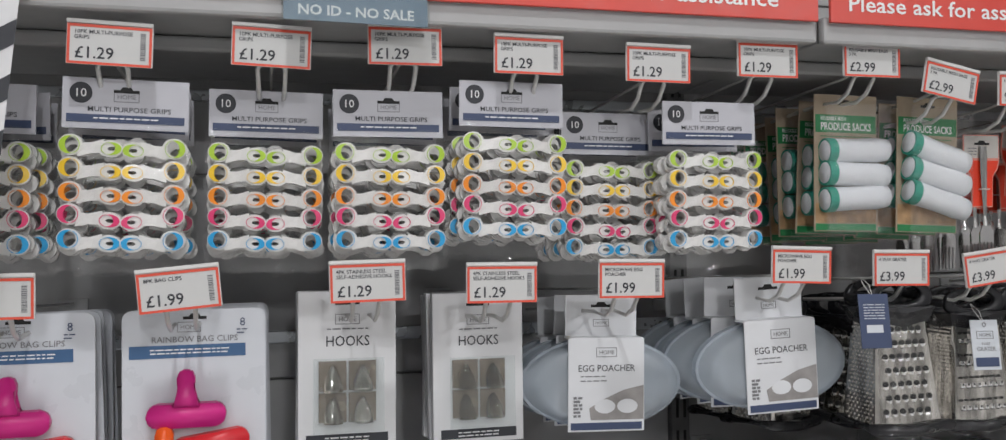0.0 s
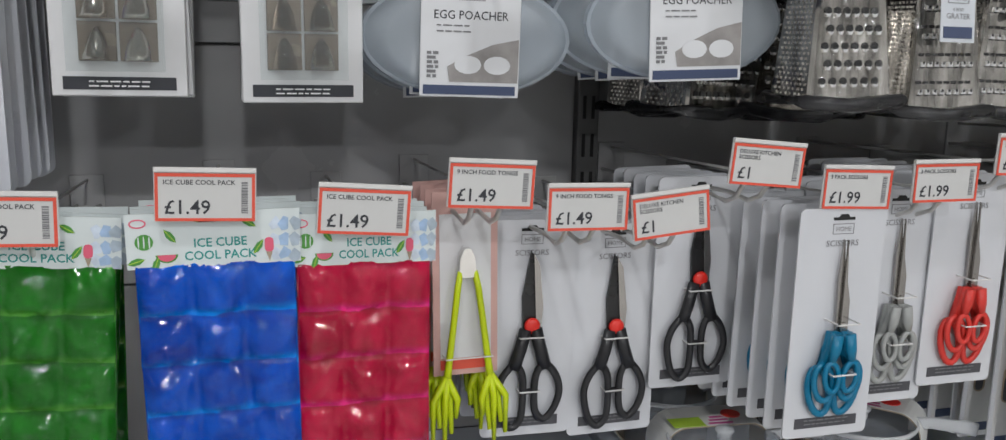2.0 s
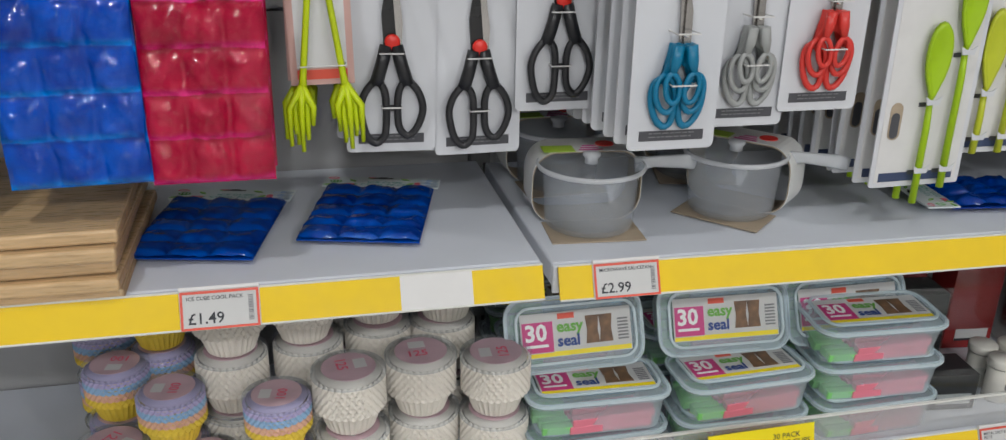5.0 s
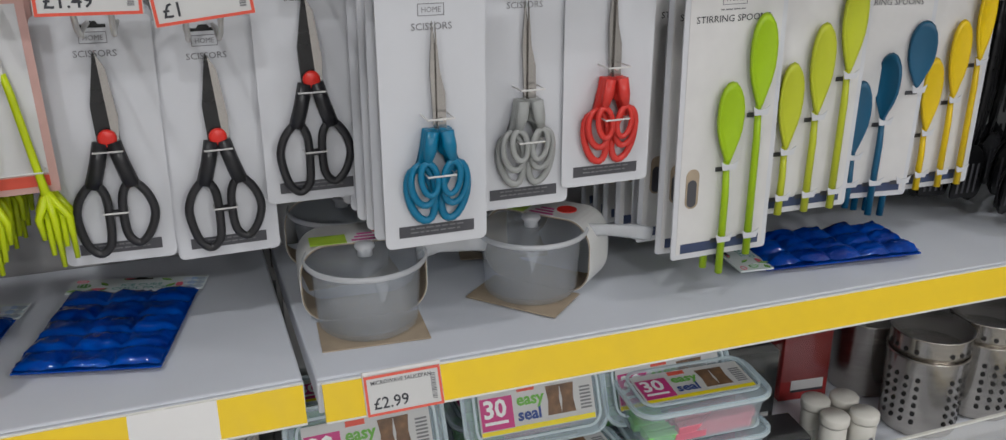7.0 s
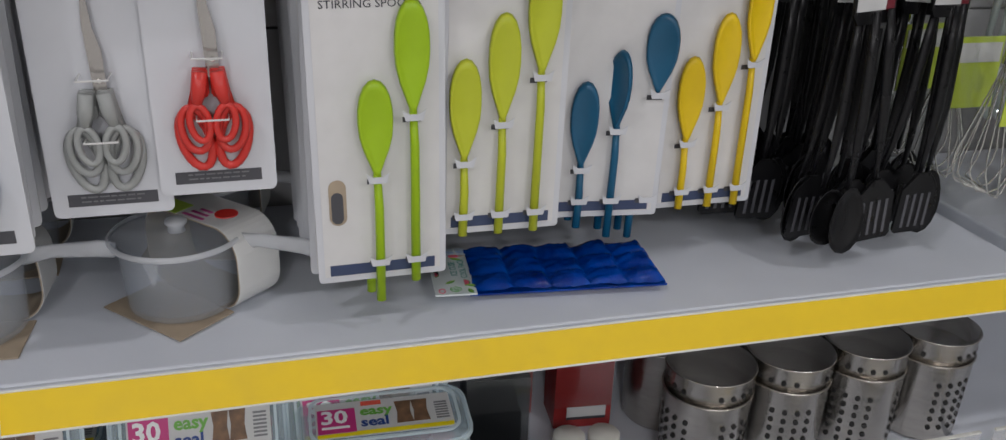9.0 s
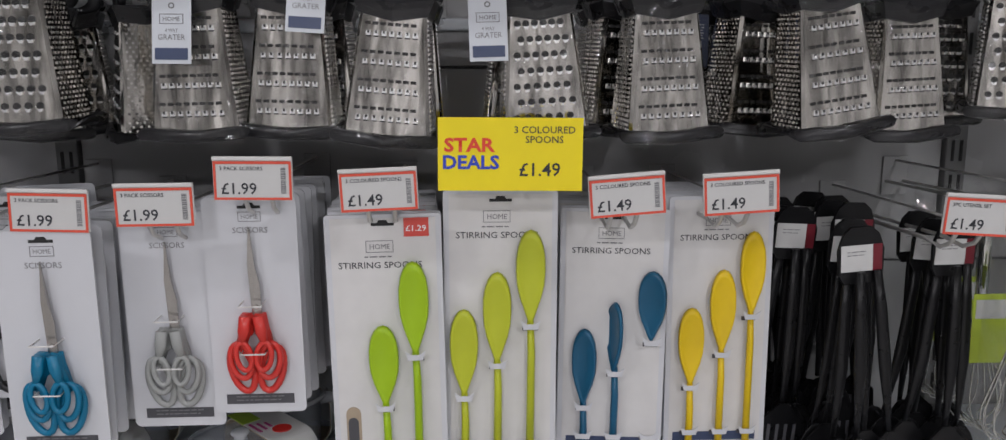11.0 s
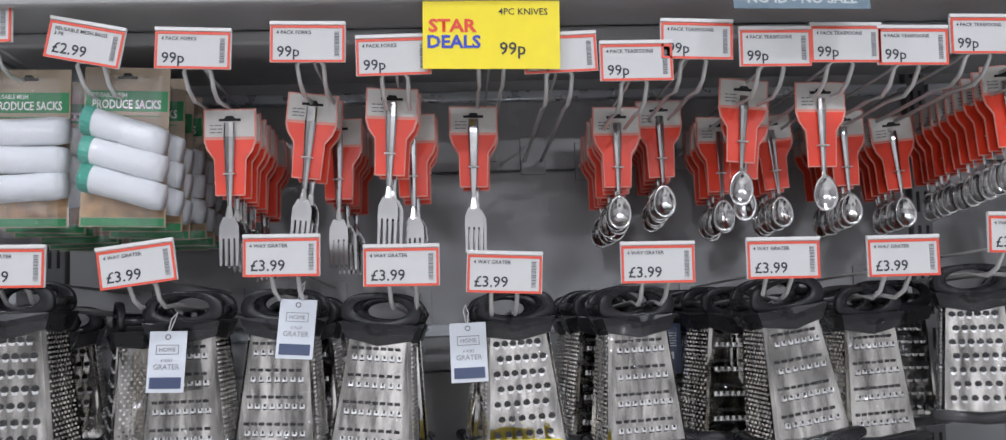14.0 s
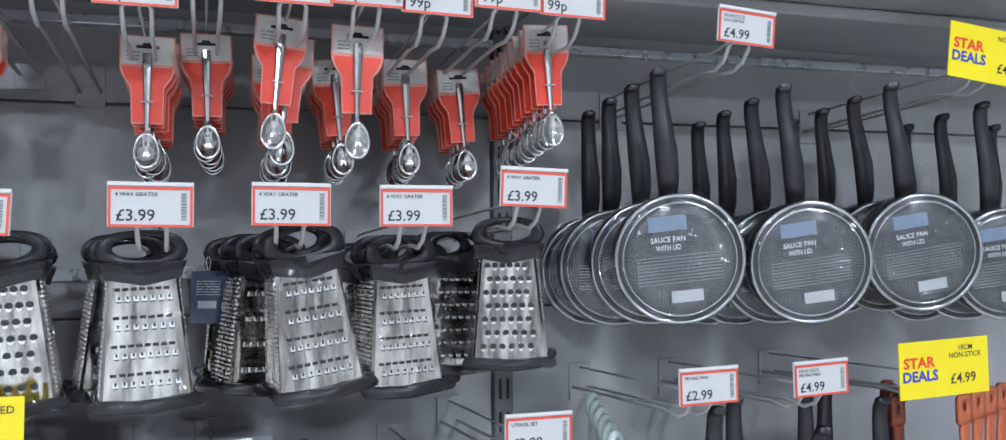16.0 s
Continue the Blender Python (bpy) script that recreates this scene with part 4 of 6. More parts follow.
spread_out(slots_plain, [pose(x, y, z, rx, r, yw) for x, y, z, rx, r, yw in (
    (0.485, 1.08, 1.402, 0, 5, -4), (0.757, 1.09, 1.402, 0, -1.5, 8), (0.914, 1.064, 1.407, 0, -7, 10), (1.03, 1.122, 1.396, 0, -1.5, 12), (1.075, 1.23, 1.388, 0, 2, 14),
    (0.484, 1.185, 1.397, 0, 2, 3), (0.738, 1.18, 1.398, 0, 3, 14), (0.888, 1.175, 1.398, 0, 3, 18), (0.735, 1.27, 1.393, 0, 1, 11), (0.9, 1.27, 1.393, 0, 1, 12), (1.02, 1.3, 1.385, 0, 0, 10),
    (0.38, 1.19, 1.4, 0, -2, -4), (0.375, 1.28, 1.395, 0, 1, 3))], GS)
spread_out(grater("slots", (-0.006, -0.04, False), "wrapped steel box grater with a pale swing tag"), [pose(0.272, 1.085, 1.41, 0, -1, -4)], GS)
spread_out(grater("slots", (0.024, -0.01, False), "wrapped steel box grater with a pale swing tag"), [pose(0.373, 1.1, 1.41, 0, 2, -3)], GS)
spread_out(grater("round", (-0.053, -0.03, False), "round-hole steel box grater with a pale swing tag"), [pose(0.626, 1.1, 1.402, 0, -3, 3)], GS)
rounds = grater("round", None, "round-hole steel box grater with black handle and base")
spread_out(rounds, [pose(1.18, 1.14, 1.417, 0, -1, -22), pose(1.13, 1.24, 1.4, 0, 2, 10), pose(0.62, 1.19, 1.396, 0, 1, 4), pose(0.188, 1.17, 1.4, 0, 2, -66), pose(0.2, 1.27, 1.392, 0, 1, -58), pose(0.06, 1.2, 1.4, 0, 3, 24), pose(0.05, 1.3, 1.395, 0, -2, 14)], GS)
spread_out(grater("round", (-0.05, -0.012, True), "round-hole steel box grater with a dark swing tag"), [pose(0.117, 1.032, 1.424, 0, -1, -2)], GS)
spread_out(grater("slots", (-0.038, -0.04, True), "steel box grater with a dark swing tag behind others"), [pose(0.865, 1.27, 1.395, 0, 0, 2)], GS)

# ---- cutlery on red cards ----
card_red = M("orange_red_card", (0.8, 0.05, 0.015), 0.4, var=0.06)
card_edge = M("pale_red_card_edge", (0.75, 0.3, 0.24), 0.5)
card_pale = M("pale_card", (0.6, 0.57, 0.53), 0.5, var=0.1)
cutlery_steel = M("cutlery_steel", (0.58, 0.57, 0.56), 0.14, 1.0, var=0.05)


def bowl(cx, z0, z1, w, depth, y):
    """A spoon's hollow, facing the front."""
    bm = bmesh.new()
    n, k = 16, 5
    rows = []
    for j in range(k + 1):
        f = j / k
        rows.append([bm.verts.new((cx + w / 2 * f * math.sin(a) * (1 - 0.15 * math.cos(a)), y + depth * (1 - f * f), (z0 + z1) / 2 + (z1 - z0) / 2 * f * math.cos(a))) for a in [2 * math.pi * i / n for i in range(n)]])
    for p, q in zip(rows, rows[1:]):
        for i in range(n):
            bm.faces.new((p[i], p[(i + 1) % n], q[(i + 1) % n], q[i]))
    bmesh.ops.remove_doubles(bm, verts=bm.verts, dist=1e-5)
    bmesh.ops.solidify(bm, geom=bm.faces[:], thickness=0.0012)
    return bm


def cutlery_card(kind):
    t = thing(kind + "_card", "stainless steel " + kind + "s strapped to an orange-red card", kind, kind + " cards")
    shape = [(-0.029, 0.012), (0.029, 0.012), (0.029, -0.024), (0.026, -0.034), (0.018, -0.045), (0.0165, -0.086), (-0.0165, -0.086), (-0.018, -0.045), (-0.026, -0.034), (-0.029, -0.024)]
    c = part("backing_card", plate(shape, 0, 0.0012), card_edge, t)
    part("red_face", plate([(x * 0.93, -0.02 if z > -0.02 else (z + 0.001 if z > -0.08 else -0.0845)) for x, z in shape if z < -0.01], -0.0006, -0.0001), card_red, c)
    part("pale_face", box(-0.0272, 0.0272, -0.0006, -0.0001, -0.0195, 0.0105), card_pale, c)
    hang_slot(c, -0.0008, 0.004)
    small_print(c, ink_soft, -0.0009, -0.022, -0.008, -0.006, 3, 0.004)
    length = 0.165 if kind == "fork" else 0.135
    bm = bmesh.new()
    if kind == "fork":
        add_tube(bm, [(0, -0.0035, -0.004), (0, -0.004, -0.02), (0, -0.004, -0.06), (0, -0.0045, -0.098), (0, -0.006, -0.112)], [0.0058, 0.0062, 0.0045, 0.0026, 0.005], 8, False, 0.3)
        add_plate(bm, [(-0.006, -0.11), (0.006, -0.11), (0.0105, -0.12), (0.011, -0.134), (-0.011, -0.134), (-0.0105, -0.12)], -0.0068, -0.0048)
        for k in range(4):
            x = -0.0088 + 0.00587 * k
            add_plate(bm, [(x - 0.0019, -0.133), (x + 0.0019, -0.133), (x + 0.0013, -0.164), (x - 0.0013, -0.164)], -0.0074, -0.0056)
        part("fork", bm, cutlery_steel, t, smooth=False)
    else:
        add_tube(bm, [(0, -0.0035, -0.008), (0, -0.004, -0.02), (0, -0.004, -0.055), (0, -0.0045, -0.092), (0, -0.006, -0.1)], [0.0048, 0.0052, 0.0036, 0.0022, 0.0035], 8, False, 0.35)
        part("spoon_handle", bm, cutlery_steel, t)
        part("spoon_bowl", bowl(0, -0.137, -0.096, 0.027, 0.007, -0.0085), cutlery_steel, t, smooth=True)
    part("strap", tube([(-0.006, 0, -0.062), (-0.006, -0.007, -0.062), (0.006, -0.007, -0.062), (0.006, 0, -0.062)], 0.0008, 4), white_plastic, t)
    return t


FK = []
for x, y, z, r, n in ((0.314, 1.09, 1.602, 0, 9), (0.405, 1.1, 1.62, 6, 2), (0.425, 1.16, 1.602, 0, 6), (0.497, 1.07, 1.618, 3, 2), (0.514, 1.13, 1.6, -1, 3), (0.588, 1.15, 1.612, 1, 2)):
    FK += along_peg(x, y, z, n, 0.022, r, 0, 3, 0.002, 0.1, 2, 0.001)
spread_out(cutlery_card("fork"), FK)
TS = []
for x, y, z, r, n in ((0.761, 1.15, 1.608, 0.5, 8), (0.823, 1.195, 1.624, -1, 6), (0.903, 1.1, 1.628, 5, 1), (0.912, 1.125, 1.612, 4, 1), (0.905, 1.215, 1.606, 0, 5), (0.978, 1.235, 1.61, -5, 5), (0.983, 1.075, 1.618, 1, 1), (1.065, 1.21, 1.61, -2, 6), (1.142, 1.235, 1.606, -5, 5), (1.216, 1.1, 1.64, -3, 11)):
    TS += along_peg(x, y, z, n, 0.022, r, 0, 3, 0.002, 0.1, 2, 0.001)
spread_out(cutlery_card("teaspoon"), TS)

# ---- saucepans on hooks ----
pan_black = M("black_pan_coat", (0.015, 0.015, 0.018), 0.28, var=0.25, scale=50)
handle_black = M("black_handle", (0.02, 0.02, 0.023), 0.36, var=0.2, scale=40)
lid_print = M("lid_insert_print", (0.016, 0.018, 0.026), 0.3, var=0.2)
lid_patch = M("lid_blue_patch", (0.2, 0.28, 0.4), 0.3)
rim_steel = M("rim_steel", (0.5, 0.51, 0.53), 0.16, 1.0)


lid_glass = film_material("lid_glass", (0.95, 0.96, 0.97), 0.045, 0.2, 9)
pan_film = film_material("pan_film", (1, 1, 1), 0.08, 0.5, 18)


def disc_rows(rows, mat, name, parent, n=40, cz=-0.205):
    """A round body with its axis towards the front: rows of (y, radius)."""
    bm = bmesh.new()
    rs = [[bm.verts.new((r * math.sin(2 * math.pi * i / n), y, cz + r * math.cos(2 * math.pi * i / n))) for i in range(n)] for y, r in rows]
    for p, q in zip(rs, rs[1:]):
        for i in range(n):
            bm.faces.new((p[i], p[(i + 1) % n], q[(i + 1) % n], q[i]))
    bm.faces.new(rs[0])
    bm.faces.new(rs[-1][::-1])
    return part(name, bm, mat, parent, smooth=True)


def pan_handle(parent, name="handle"):
    bm = bmesh.new()
    add_tube(bm, [(0, -0.016, 0.016), (0, -0.013, 0.021), (0, -0.006, 0.02), (0, 0.001, 0.01), (0, 0.003, -0.01), (0, 0.0, -0.04), (0.001, -0.001, -0.075), (0.001, 0.005, -0.11), (0, 0.012, -0.132)],
             [0.006, 0.0095, 0.0105, 0.0105, 0.0105, 0.0118, 0.0142, 0.0135, 0.0115], 10, False, 0.55)
    return part(name, bm, handle_black, parent, smooth=True)


def saucepan():
    t = thing("saucepan", "black non-stick saucepan with glass lid and printed insert, film wrapped", "saucepan", "hanging saucepans")
    disc_rows([(-0.022, 0.076), (-0.02, 0.079), (0.05, 0.072), (0.056, 0.066)], pan_black, "pan_body", t)
    pan_handle(t)
    lid = disc_rows([(-0.0262, 0.05), (-0.0258, 0.073), (-0.0235, 0.074), (-0.023, 0.05)], lid_print, "lid_insert", t)
    bm = bmesh.new()
    n = 40
    add_tube(bm, [(0.0765 * math.sin(2 * math.pi * i / n), -0.026, -0.205 + 0.0765 * math.cos(2 * math.pi * i / n)) for i in range(n)], 0.0028, 8, True)
    part("lid_rim", bm, rim_steel, t, smooth=True)
    bm = bmesh.new()
    add_tube(bm, [(0.068 * math.sin(2 * math.pi * i / n), -0.0275, -0.205 + 0.068 * math.cos(2 * math.pi * i / n)) for i in range(n)], 0.0012, 6, True)
    part("lid_step", bm, rim_steel, t, smooth=True)
    disc_rows([(-0.0315, 0.03), (-0.031, 0.05), (-0.029, 0.068), (-0.0275, 0.074), (-0.0272, 0.05)], lid_glass, "glass_lid", t)
    part("insert_patch", box(-0.034, 0.012, -0.0268, -0.0263, -0.17, -0.152), lid_patch, lid)
    write("insert_text", "SAUCE PAN", 0.009, text_white, lid, -0.012, -0.0268, -0.183, 0.01, 0.042, True)
    write("insert_text", "WITH LID", 0.009, text_white, lid, -0.012, -0.0268, -0.193, 0.01, 0.03, True)
    small_print(lid, ink_soft, -0.0267, -0.052, 0.05, -0.2, 9, 0.004, 0.0013)
    part("insert_barcode", box(-0.014, 0.024, -0.0268, -0.0263, -0.257, -0.243), paper, lid)
    wrap = disc_rows([(-0.035, 0.012), (-0.0345, 0.03), (-0.034, 0.048), (-0.034, 0.064), (-0.032, 0.076), (-0.02, 0.084), (0.0, 0.082), (0.02, 0.081), (0.052, 0.078)], pan_film, "film_wrap", t, 36)
    rnd = random.Random(12)
    for v in wrap.data.vertices:
        v.co += Vector((rnd.uniform(-0.0015, 0.0015), rnd.uniform(-0.0022, 0.0012), rnd.uniform(-0.0015, 0.0015)))
    for f in wrap.data.polygons:
        f.use_smooth = False
    return t


PN = []
for x, y, z, r, n in ((1.34, 1.045, 1.57, -6, 4), (1.527, 1.06, 1.562, -8, 4), (1.695, 1.06, 1.572, -10, 4), (1.858, 1.07, 1.555, -8, 3), (2.03, 1.07, 1.56, -8, 3)):
    for k in range(n):
        PN.append(pose(x + 0.002 * k, y + 0.075 * k, z - 0.007 * k, 4, r + 2 * k - 2 * (k % 2), -19 + 2 * k))
spread_out(saucepan(), PN, 0.99)

# ---- lower row: cool packs, tongs, scissors, spoons ----
def gel(name, col, deep, foot_glow):
    """Coloured gel under tight film: deep in patches, creased, with light shining through painted at each cell's foot.
    """
    m = bpy.data.materials.new(name)
    m.use_nodes = True
    nt = m.node_tree
    b = nt.nodes["Principled BSDF"]
    b.inputs["Roughness"].default_value = 0.06
    b.inputs["Specular IOR Level"].default_value = 0.36
    tc = nt.nodes.new("ShaderNodeTexCoord")
    n1 = nt.nodes.new("ShaderNodeTexNoise")
    n1.inputs["Scale"].default_value, n1.inputs["Detail"].default_value, n1.inputs["Distortion"].default_value = 26, 4, 1.0
    n2 = nt.nodes.new("ShaderNodeTexNoise")
    n2.noise_type = "RIDGED_MULTIFRACTAL"
    n2.inputs["Scale"].default_value, n2.inputs["Detail"].default_value, n2.inputs["Distortion"].default_value = 30, 4, 1.6
    for n in (n1, n2):
        nt.links.new(tc.outputs["Object"], n.inputs["Vector"])
    mr = nt.nodes.new("ShaderNodeMapRange")
    mr.inputs["From Min"].default_value, mr.inputs["From Max"].default_value = 0.25, 0.75
    nt.links.new(n1.outputs["Fac"], mr.inputs["Value"])
    mx = nt.nodes.new("ShaderNodeMix")
    mx.data_type = "RGBA"
    mx.inputs["A"].default_value, mx.inputs["B"].default_value = (*deep, 1), (*col, 1)
    nt.links.new(mr.outputs[0], mx.inputs["Factor"])
    # light glowing through the foot of every cell, painted as a bright rim, broken up
    sp = nt.nodes.new("ShaderNodeSeparateXYZ")
    nt.links.new(tc.outputs["Object"], sp.inputs[0])
    wob = nt.nodes.new("ShaderNodeMath")
    wob.operation = "MULTIPLY_ADD"
    wob.inputs[1].default_value = 0.008
    nt.links.new(n1.outputs["Fac"], wob.inputs[0])
    nt.links.new(sp.outputs["Z"], wob.inputs[2])
    dv = nt.nodes.new("ShaderNodeMath")
    dv.operation = "MULTIPLY_ADD"
    dv.inputs[1].default_value, dv.inputs[2].default_value = -1 / 0.041, 6.1
    nt.links.new(wob.outputs[0], dv.inputs[0])
    fr = nt.nodes.new("ShaderNodeMath")
    fr.operation = "FRACT"
    nt.links.new(dv.outputs[0], fr.inputs[0])
    rim = nt.nodes.new("ShaderNodeMapRange")
    rim.interpolation_type = "SMOOTHSTEP"
    rim.inputs["From Min"].default_value, rim.inputs["From Max"].default_value, rim.inputs["To Max"].default_value = 0.78, 0.97, 1.0
    nt.links.new(fr.outputs[0], rim.inputs["Value"])
    br = nt.nodes.new("ShaderNodeMath")
    br.operation = "MULTIPLY"
    nt.links.new(rim.outputs[0], br.inputs[0])
    nt.links.new(mr.outputs[0], br.inputs[1])
    mt = nt.nodes.new("ShaderNodeMix")
    mt.data_type = "RGBA"
    mt.inputs["B"].default_value = (*foot_glow, 1)
    nt.links.new(br.outputs[0], mt.inputs["Factor"])
    nt.links.new(mx.outputs["Result"], mt.inputs["A"])
    nt.links.new(mt.outputs["Result"], b.inputs["Base Color"])
    bp = nt.nodes.new("ShaderNodeBump")
    bp.inputs["Strength"].default_value, bp.inputs["Distance"].default_value = 0.28, 0.003
    nt.links.new(n2.outputs["Fac"], bp.inputs["Height"])
    nt.links.new(bp.outputs["Normal"], b.inputs["Normal"])
    return m


gel_green = gel("green_gel_film", (0.02, 0.2, 0.015), (0.006, 0.085, 0.004), (0.12, 0.42, 0.05))
gel_blue = gel("blue_gel_film", (0.0, 0.1, 0.62), (0.0, 0.022, 0.24), (0.0, 0.32, 0.95))
gel_red = gel("red_gel_film", (0.55, 0.006, 0.055), (0.26, 0.0, 0.02), (0.95, 0.02, 0.32))
# blue gel again, darkened in colour for packs lying in the shelf's shade
gel_blue_shaded = gel("shaded_blue_gel_film", (0.0, 0.06, 0.4), (0.0, 0.012, 0.15), (0.0, 0.085, 0.5))
header_pale = M("pale_floral_header", (0.68, 0.74, 0.74), 0.4, var=0.08)
teal_ink = M("teal_ink", (0.03, 0.3, 0.27), 0.5)
melon_pink = M("melon_pink_print", (0.75, 0.12, 0.2), 0.5)
leaf_print = M("leaf_print", (0.08, 0.3, 0.05), 0.5)
ice_prints = [M("ice_print_" + tone, col, 0.4, var=0.35, scale=120) for tone, col in (("pale", (0.62, 0.7, 0.8)), ("blue", (0.36, 0.5, 0.7)), ("grey", (0.42, 0.5, 0.58)))]
film_soft = film_material("soft_clear_film", (1, 1, 1), 0.006, 0.5, 30)


def gel_sheet(w, h, cols, rows, puff, mat, name, parent, seed, at=None):
    """Pillowed cells of gel under creased film."""
    rnd = random.Random(seed)
    bm = bmesh.new()
    q = 11
    nx, nz = cols * q, rows * q
    sag = [[rnd.uniform(0.7, 1.15) for _ in range(cols)] for _ in range(rows)]
    grid = []
    for j in range(nz + 1):
        line = []
        for i in range(nx + 1):
            u, v = i / nx * cols, j / nz * rows
            ci, cj = min(cols - 1, int(u)), min(rows - 1, int(v))
            fu, fv = u - ci, v - cj
            # flat-topped pillow, fuller towards its foot
            p = min(1, 4.2 * min(fu, 1 - fu)) ** 0.55 * min(1, 3.2 * fv) ** 0.7 * min(1, 6.5 * (1 - fv)) ** 0.6 * (0.75 + 0.25 * fv) * sag[cj][ci]
            c = noise.noise(Vector((u * 1.6 + seed, v * 1.6, 0.3))) * 0.003 + (1 - abs(noise.noise(Vector((u * 3.1 + seed, v * 2.2, 1.7))))) ** 6 * 0.0022 + (1 - abs(noise.noise(Vector((u * 5.2, v * 6.5 + seed, 4.1))))) ** 8 * 0.0012
            wob = 0.0022 * noise.noise(Vector((v * 1.4, seed, 0.2)))
            inner = 0 < i < nx and 0 < j < nz
            jx, jz = (rnd.uniform(-0.0009, 0.0009), rnd.uniform(-0.0009, 0.0009)) if inner else (0, 0)
            line.append(bm.verts.new((-w / 2 + w * i / nx + wob + jx, -puff * p - c - 0.001 + rnd.uniform(-0.0002, 0.0002), -h * j / nz + 0.0018 * noise.noise(Vector((u * 1.3, seed, 7))) + jz)))
        grid.append(line)
    for j in range(nz):
        for i in range(nx):
            a, b, d, e = grid[j][i], grid[j][i + 1], grid[j + 1][i + 1], grid[j + 1][i]
            if (i + j) % 2:
                bm.faces.new((a, b, d))
                bm.faces.new((a, d, e))
            else:
                bm.faces.new((a, b, e))
                bm.faces.new((b, d, e))
    return part(name, bm, mat, parent, at=at, smooth=True)


def cool_pack(mat, colour, seed, flat=False):
    t = thing("ice_cube_cool_pack", (colour + " gel ice cube cool pack lying on the shelf") if flat else (colour + " gel ice cube cool pack with floral header card"), "cool pack", "cool packs")
    gel_sheet(0.122, 0.205, 3, 5, 0.009, mat, "gel_pad", t, seed, pose(0, 0, -0.035))
    part("back_film", box(-0.062, 0.062, 0.001, 0.003, -0.242, -0.03), mat, t)
    bm = bmesh.new()
    rnd = random.Random(seed)
    n, k = 16, 25
    vs = [[bm.verts.new((-0.068 + 0.136 * i / n + 0.0015 * math.sin(j), -0.011 + rnd.uniform(-0.002, 0.0015) + (0.008 if i in (0, n) or j in (0, k) else 0), -0.034 - 0.213 * j / k)) for i in range(n + 1)] for j in range(k + 1)]
    for j in range(k):
        for i in range(n):
            bm.faces.new((vs[j][i], vs[j][i + 1], vs[j + 1][i + 1], vs[j + 1][i]))
    part("outer_film", bm, film_soft, t)
    h = part("header_card", box(-0.067, 0.067, -0.0025, -0.0005, -0.037, 0.006), header_pale, t)
    write("item_name", "ICE CUBE", 0.0098, teal_ink, h, 0.004, -0.0029, -0.0215, 0.016, None, True)
    write("item_name", "COOL PACK", 0.0098, teal_ink, h, 0.004, -0.0029, -0.0315, 0.016, None, True)
    for k in range(9):
        cx, cz = 0.0475 + 0.0075 * (k % 3) + rnd.uniform(-0.001, 0.001), -0.031 + 0.0125 * (k // 3) + rnd.uniform(-0.001, 0.001)
        part("ice_picture", plate([(cx + 0.0052 * math.cos(a), cz + 0.006 * math.sin(a)) for a in [rnd.uniform(0, 0.9) + 1.257 * q for q in range(5)]], -0.0031 - 0.00002 * k, -0.0026), ice_prints[k % 3], h)
    for cx, cz, w in ((-0.037, -0.0265, 0.0085), (-0.012, 0.0025, 0.006)):
        half = [(cx + w * math.cos(math.pi * q / 8), cz - w * 0.75 * math.sin(math.pi * q / 8)) for q in range(9)]
        part("melon", plate(half, -0.0031, -0.0026), leaf_print, h)
        part("melon_flesh", plate([(cx + (x - cx) * 0.82, cz + (z - cz) * 0.8) for x, z in half], -0.0036, -0.0032), melon_pink, h)
    cactus = part("cactus", plate(oval(-0.0535, -0.016, 0.007, 0.0062, 14), -0.0031, -0.0026), leaf_print, h)
    for k in range(3):
        part("cactus_rib", plate(oval(-0.0575 + 0.004 * k, -0.016, 0.0006, 0.005, 8), -0.0036, -0.0032), header_pale, cactus)
    part("maker_mark", add_ring_plate(bmesh.new(), oval(-0.0575, -0.0015, 0.0065, 0.0036, 14), oval(-0.0575, -0.0015, 0.0054, 0.0026, 14), -0.0031, -0.0026), melon_pink, h)
    for x, z, a in ((-0.034, -0.012, 130), (0.0335, -0.0235, 55), (-0.06, -0.031, 15), (0.0265, -0.004, -30), (-0.0455, -0.034, 70)):
        c, d = math.cos(radians(a)), math.sin(radians(a))
        outline = [(-0.0068, 0), (-0.003, 0.0024), (0.002, 0.0026), (0.0068, 0), (0.002, -0.0026), (-0.003, -0.0024)]
        leaf = part("leaf", plate([(x + c * u - d * v, z + d * u + c * v) for u, v in outline], -0.0031, -0.0026), leaf_print, h)
        part("leaf_rib", plate([(x + c * u - d * v, z + d * u + c * v) for u, v in ((-0.006, 0.0003), (0.006, 0.0003), (0.006, -0.0003), (-0.006, -0.0003))], -0.0036, -0.0032), lime, leaf)
    part("ice_lolly", plate(rounded(0.0385, 0.0455, -0.028, -0.0165, 0.003, 3), -0.0035, -0.0027), melon_pink, h)
    part("lolly_cone", plate([(0.0395, -0.028), (0.0445, -0.028), (0.042, -0.0355)], -0.0035, -0.0027), kraft, h)
    hang_slot(h, -0.003, 0.004)
    return t


spread_out(cool_pack(gel_green, "green", 1), along_peg(-0.6, 1.03, 1.152, 3, 0.03, 3, 0, 1))
spread_out(cool_pack(gel_blue, "blue", 2), along_peg(-0.461, 1.015, 1.154, 4, 0.03, -0.8, 0, 2) + [pose(-0.76, 1.04, 1.15, 0, 1, 0)], (1.02, 1.0, 1.06))
spread_out(cool_pack(gel_red, "red", 3), along_peg(-0.338, 1.02, 1.148, 4, 0.03, 0, 0, 3), (0.93, 1.0, 1.055))
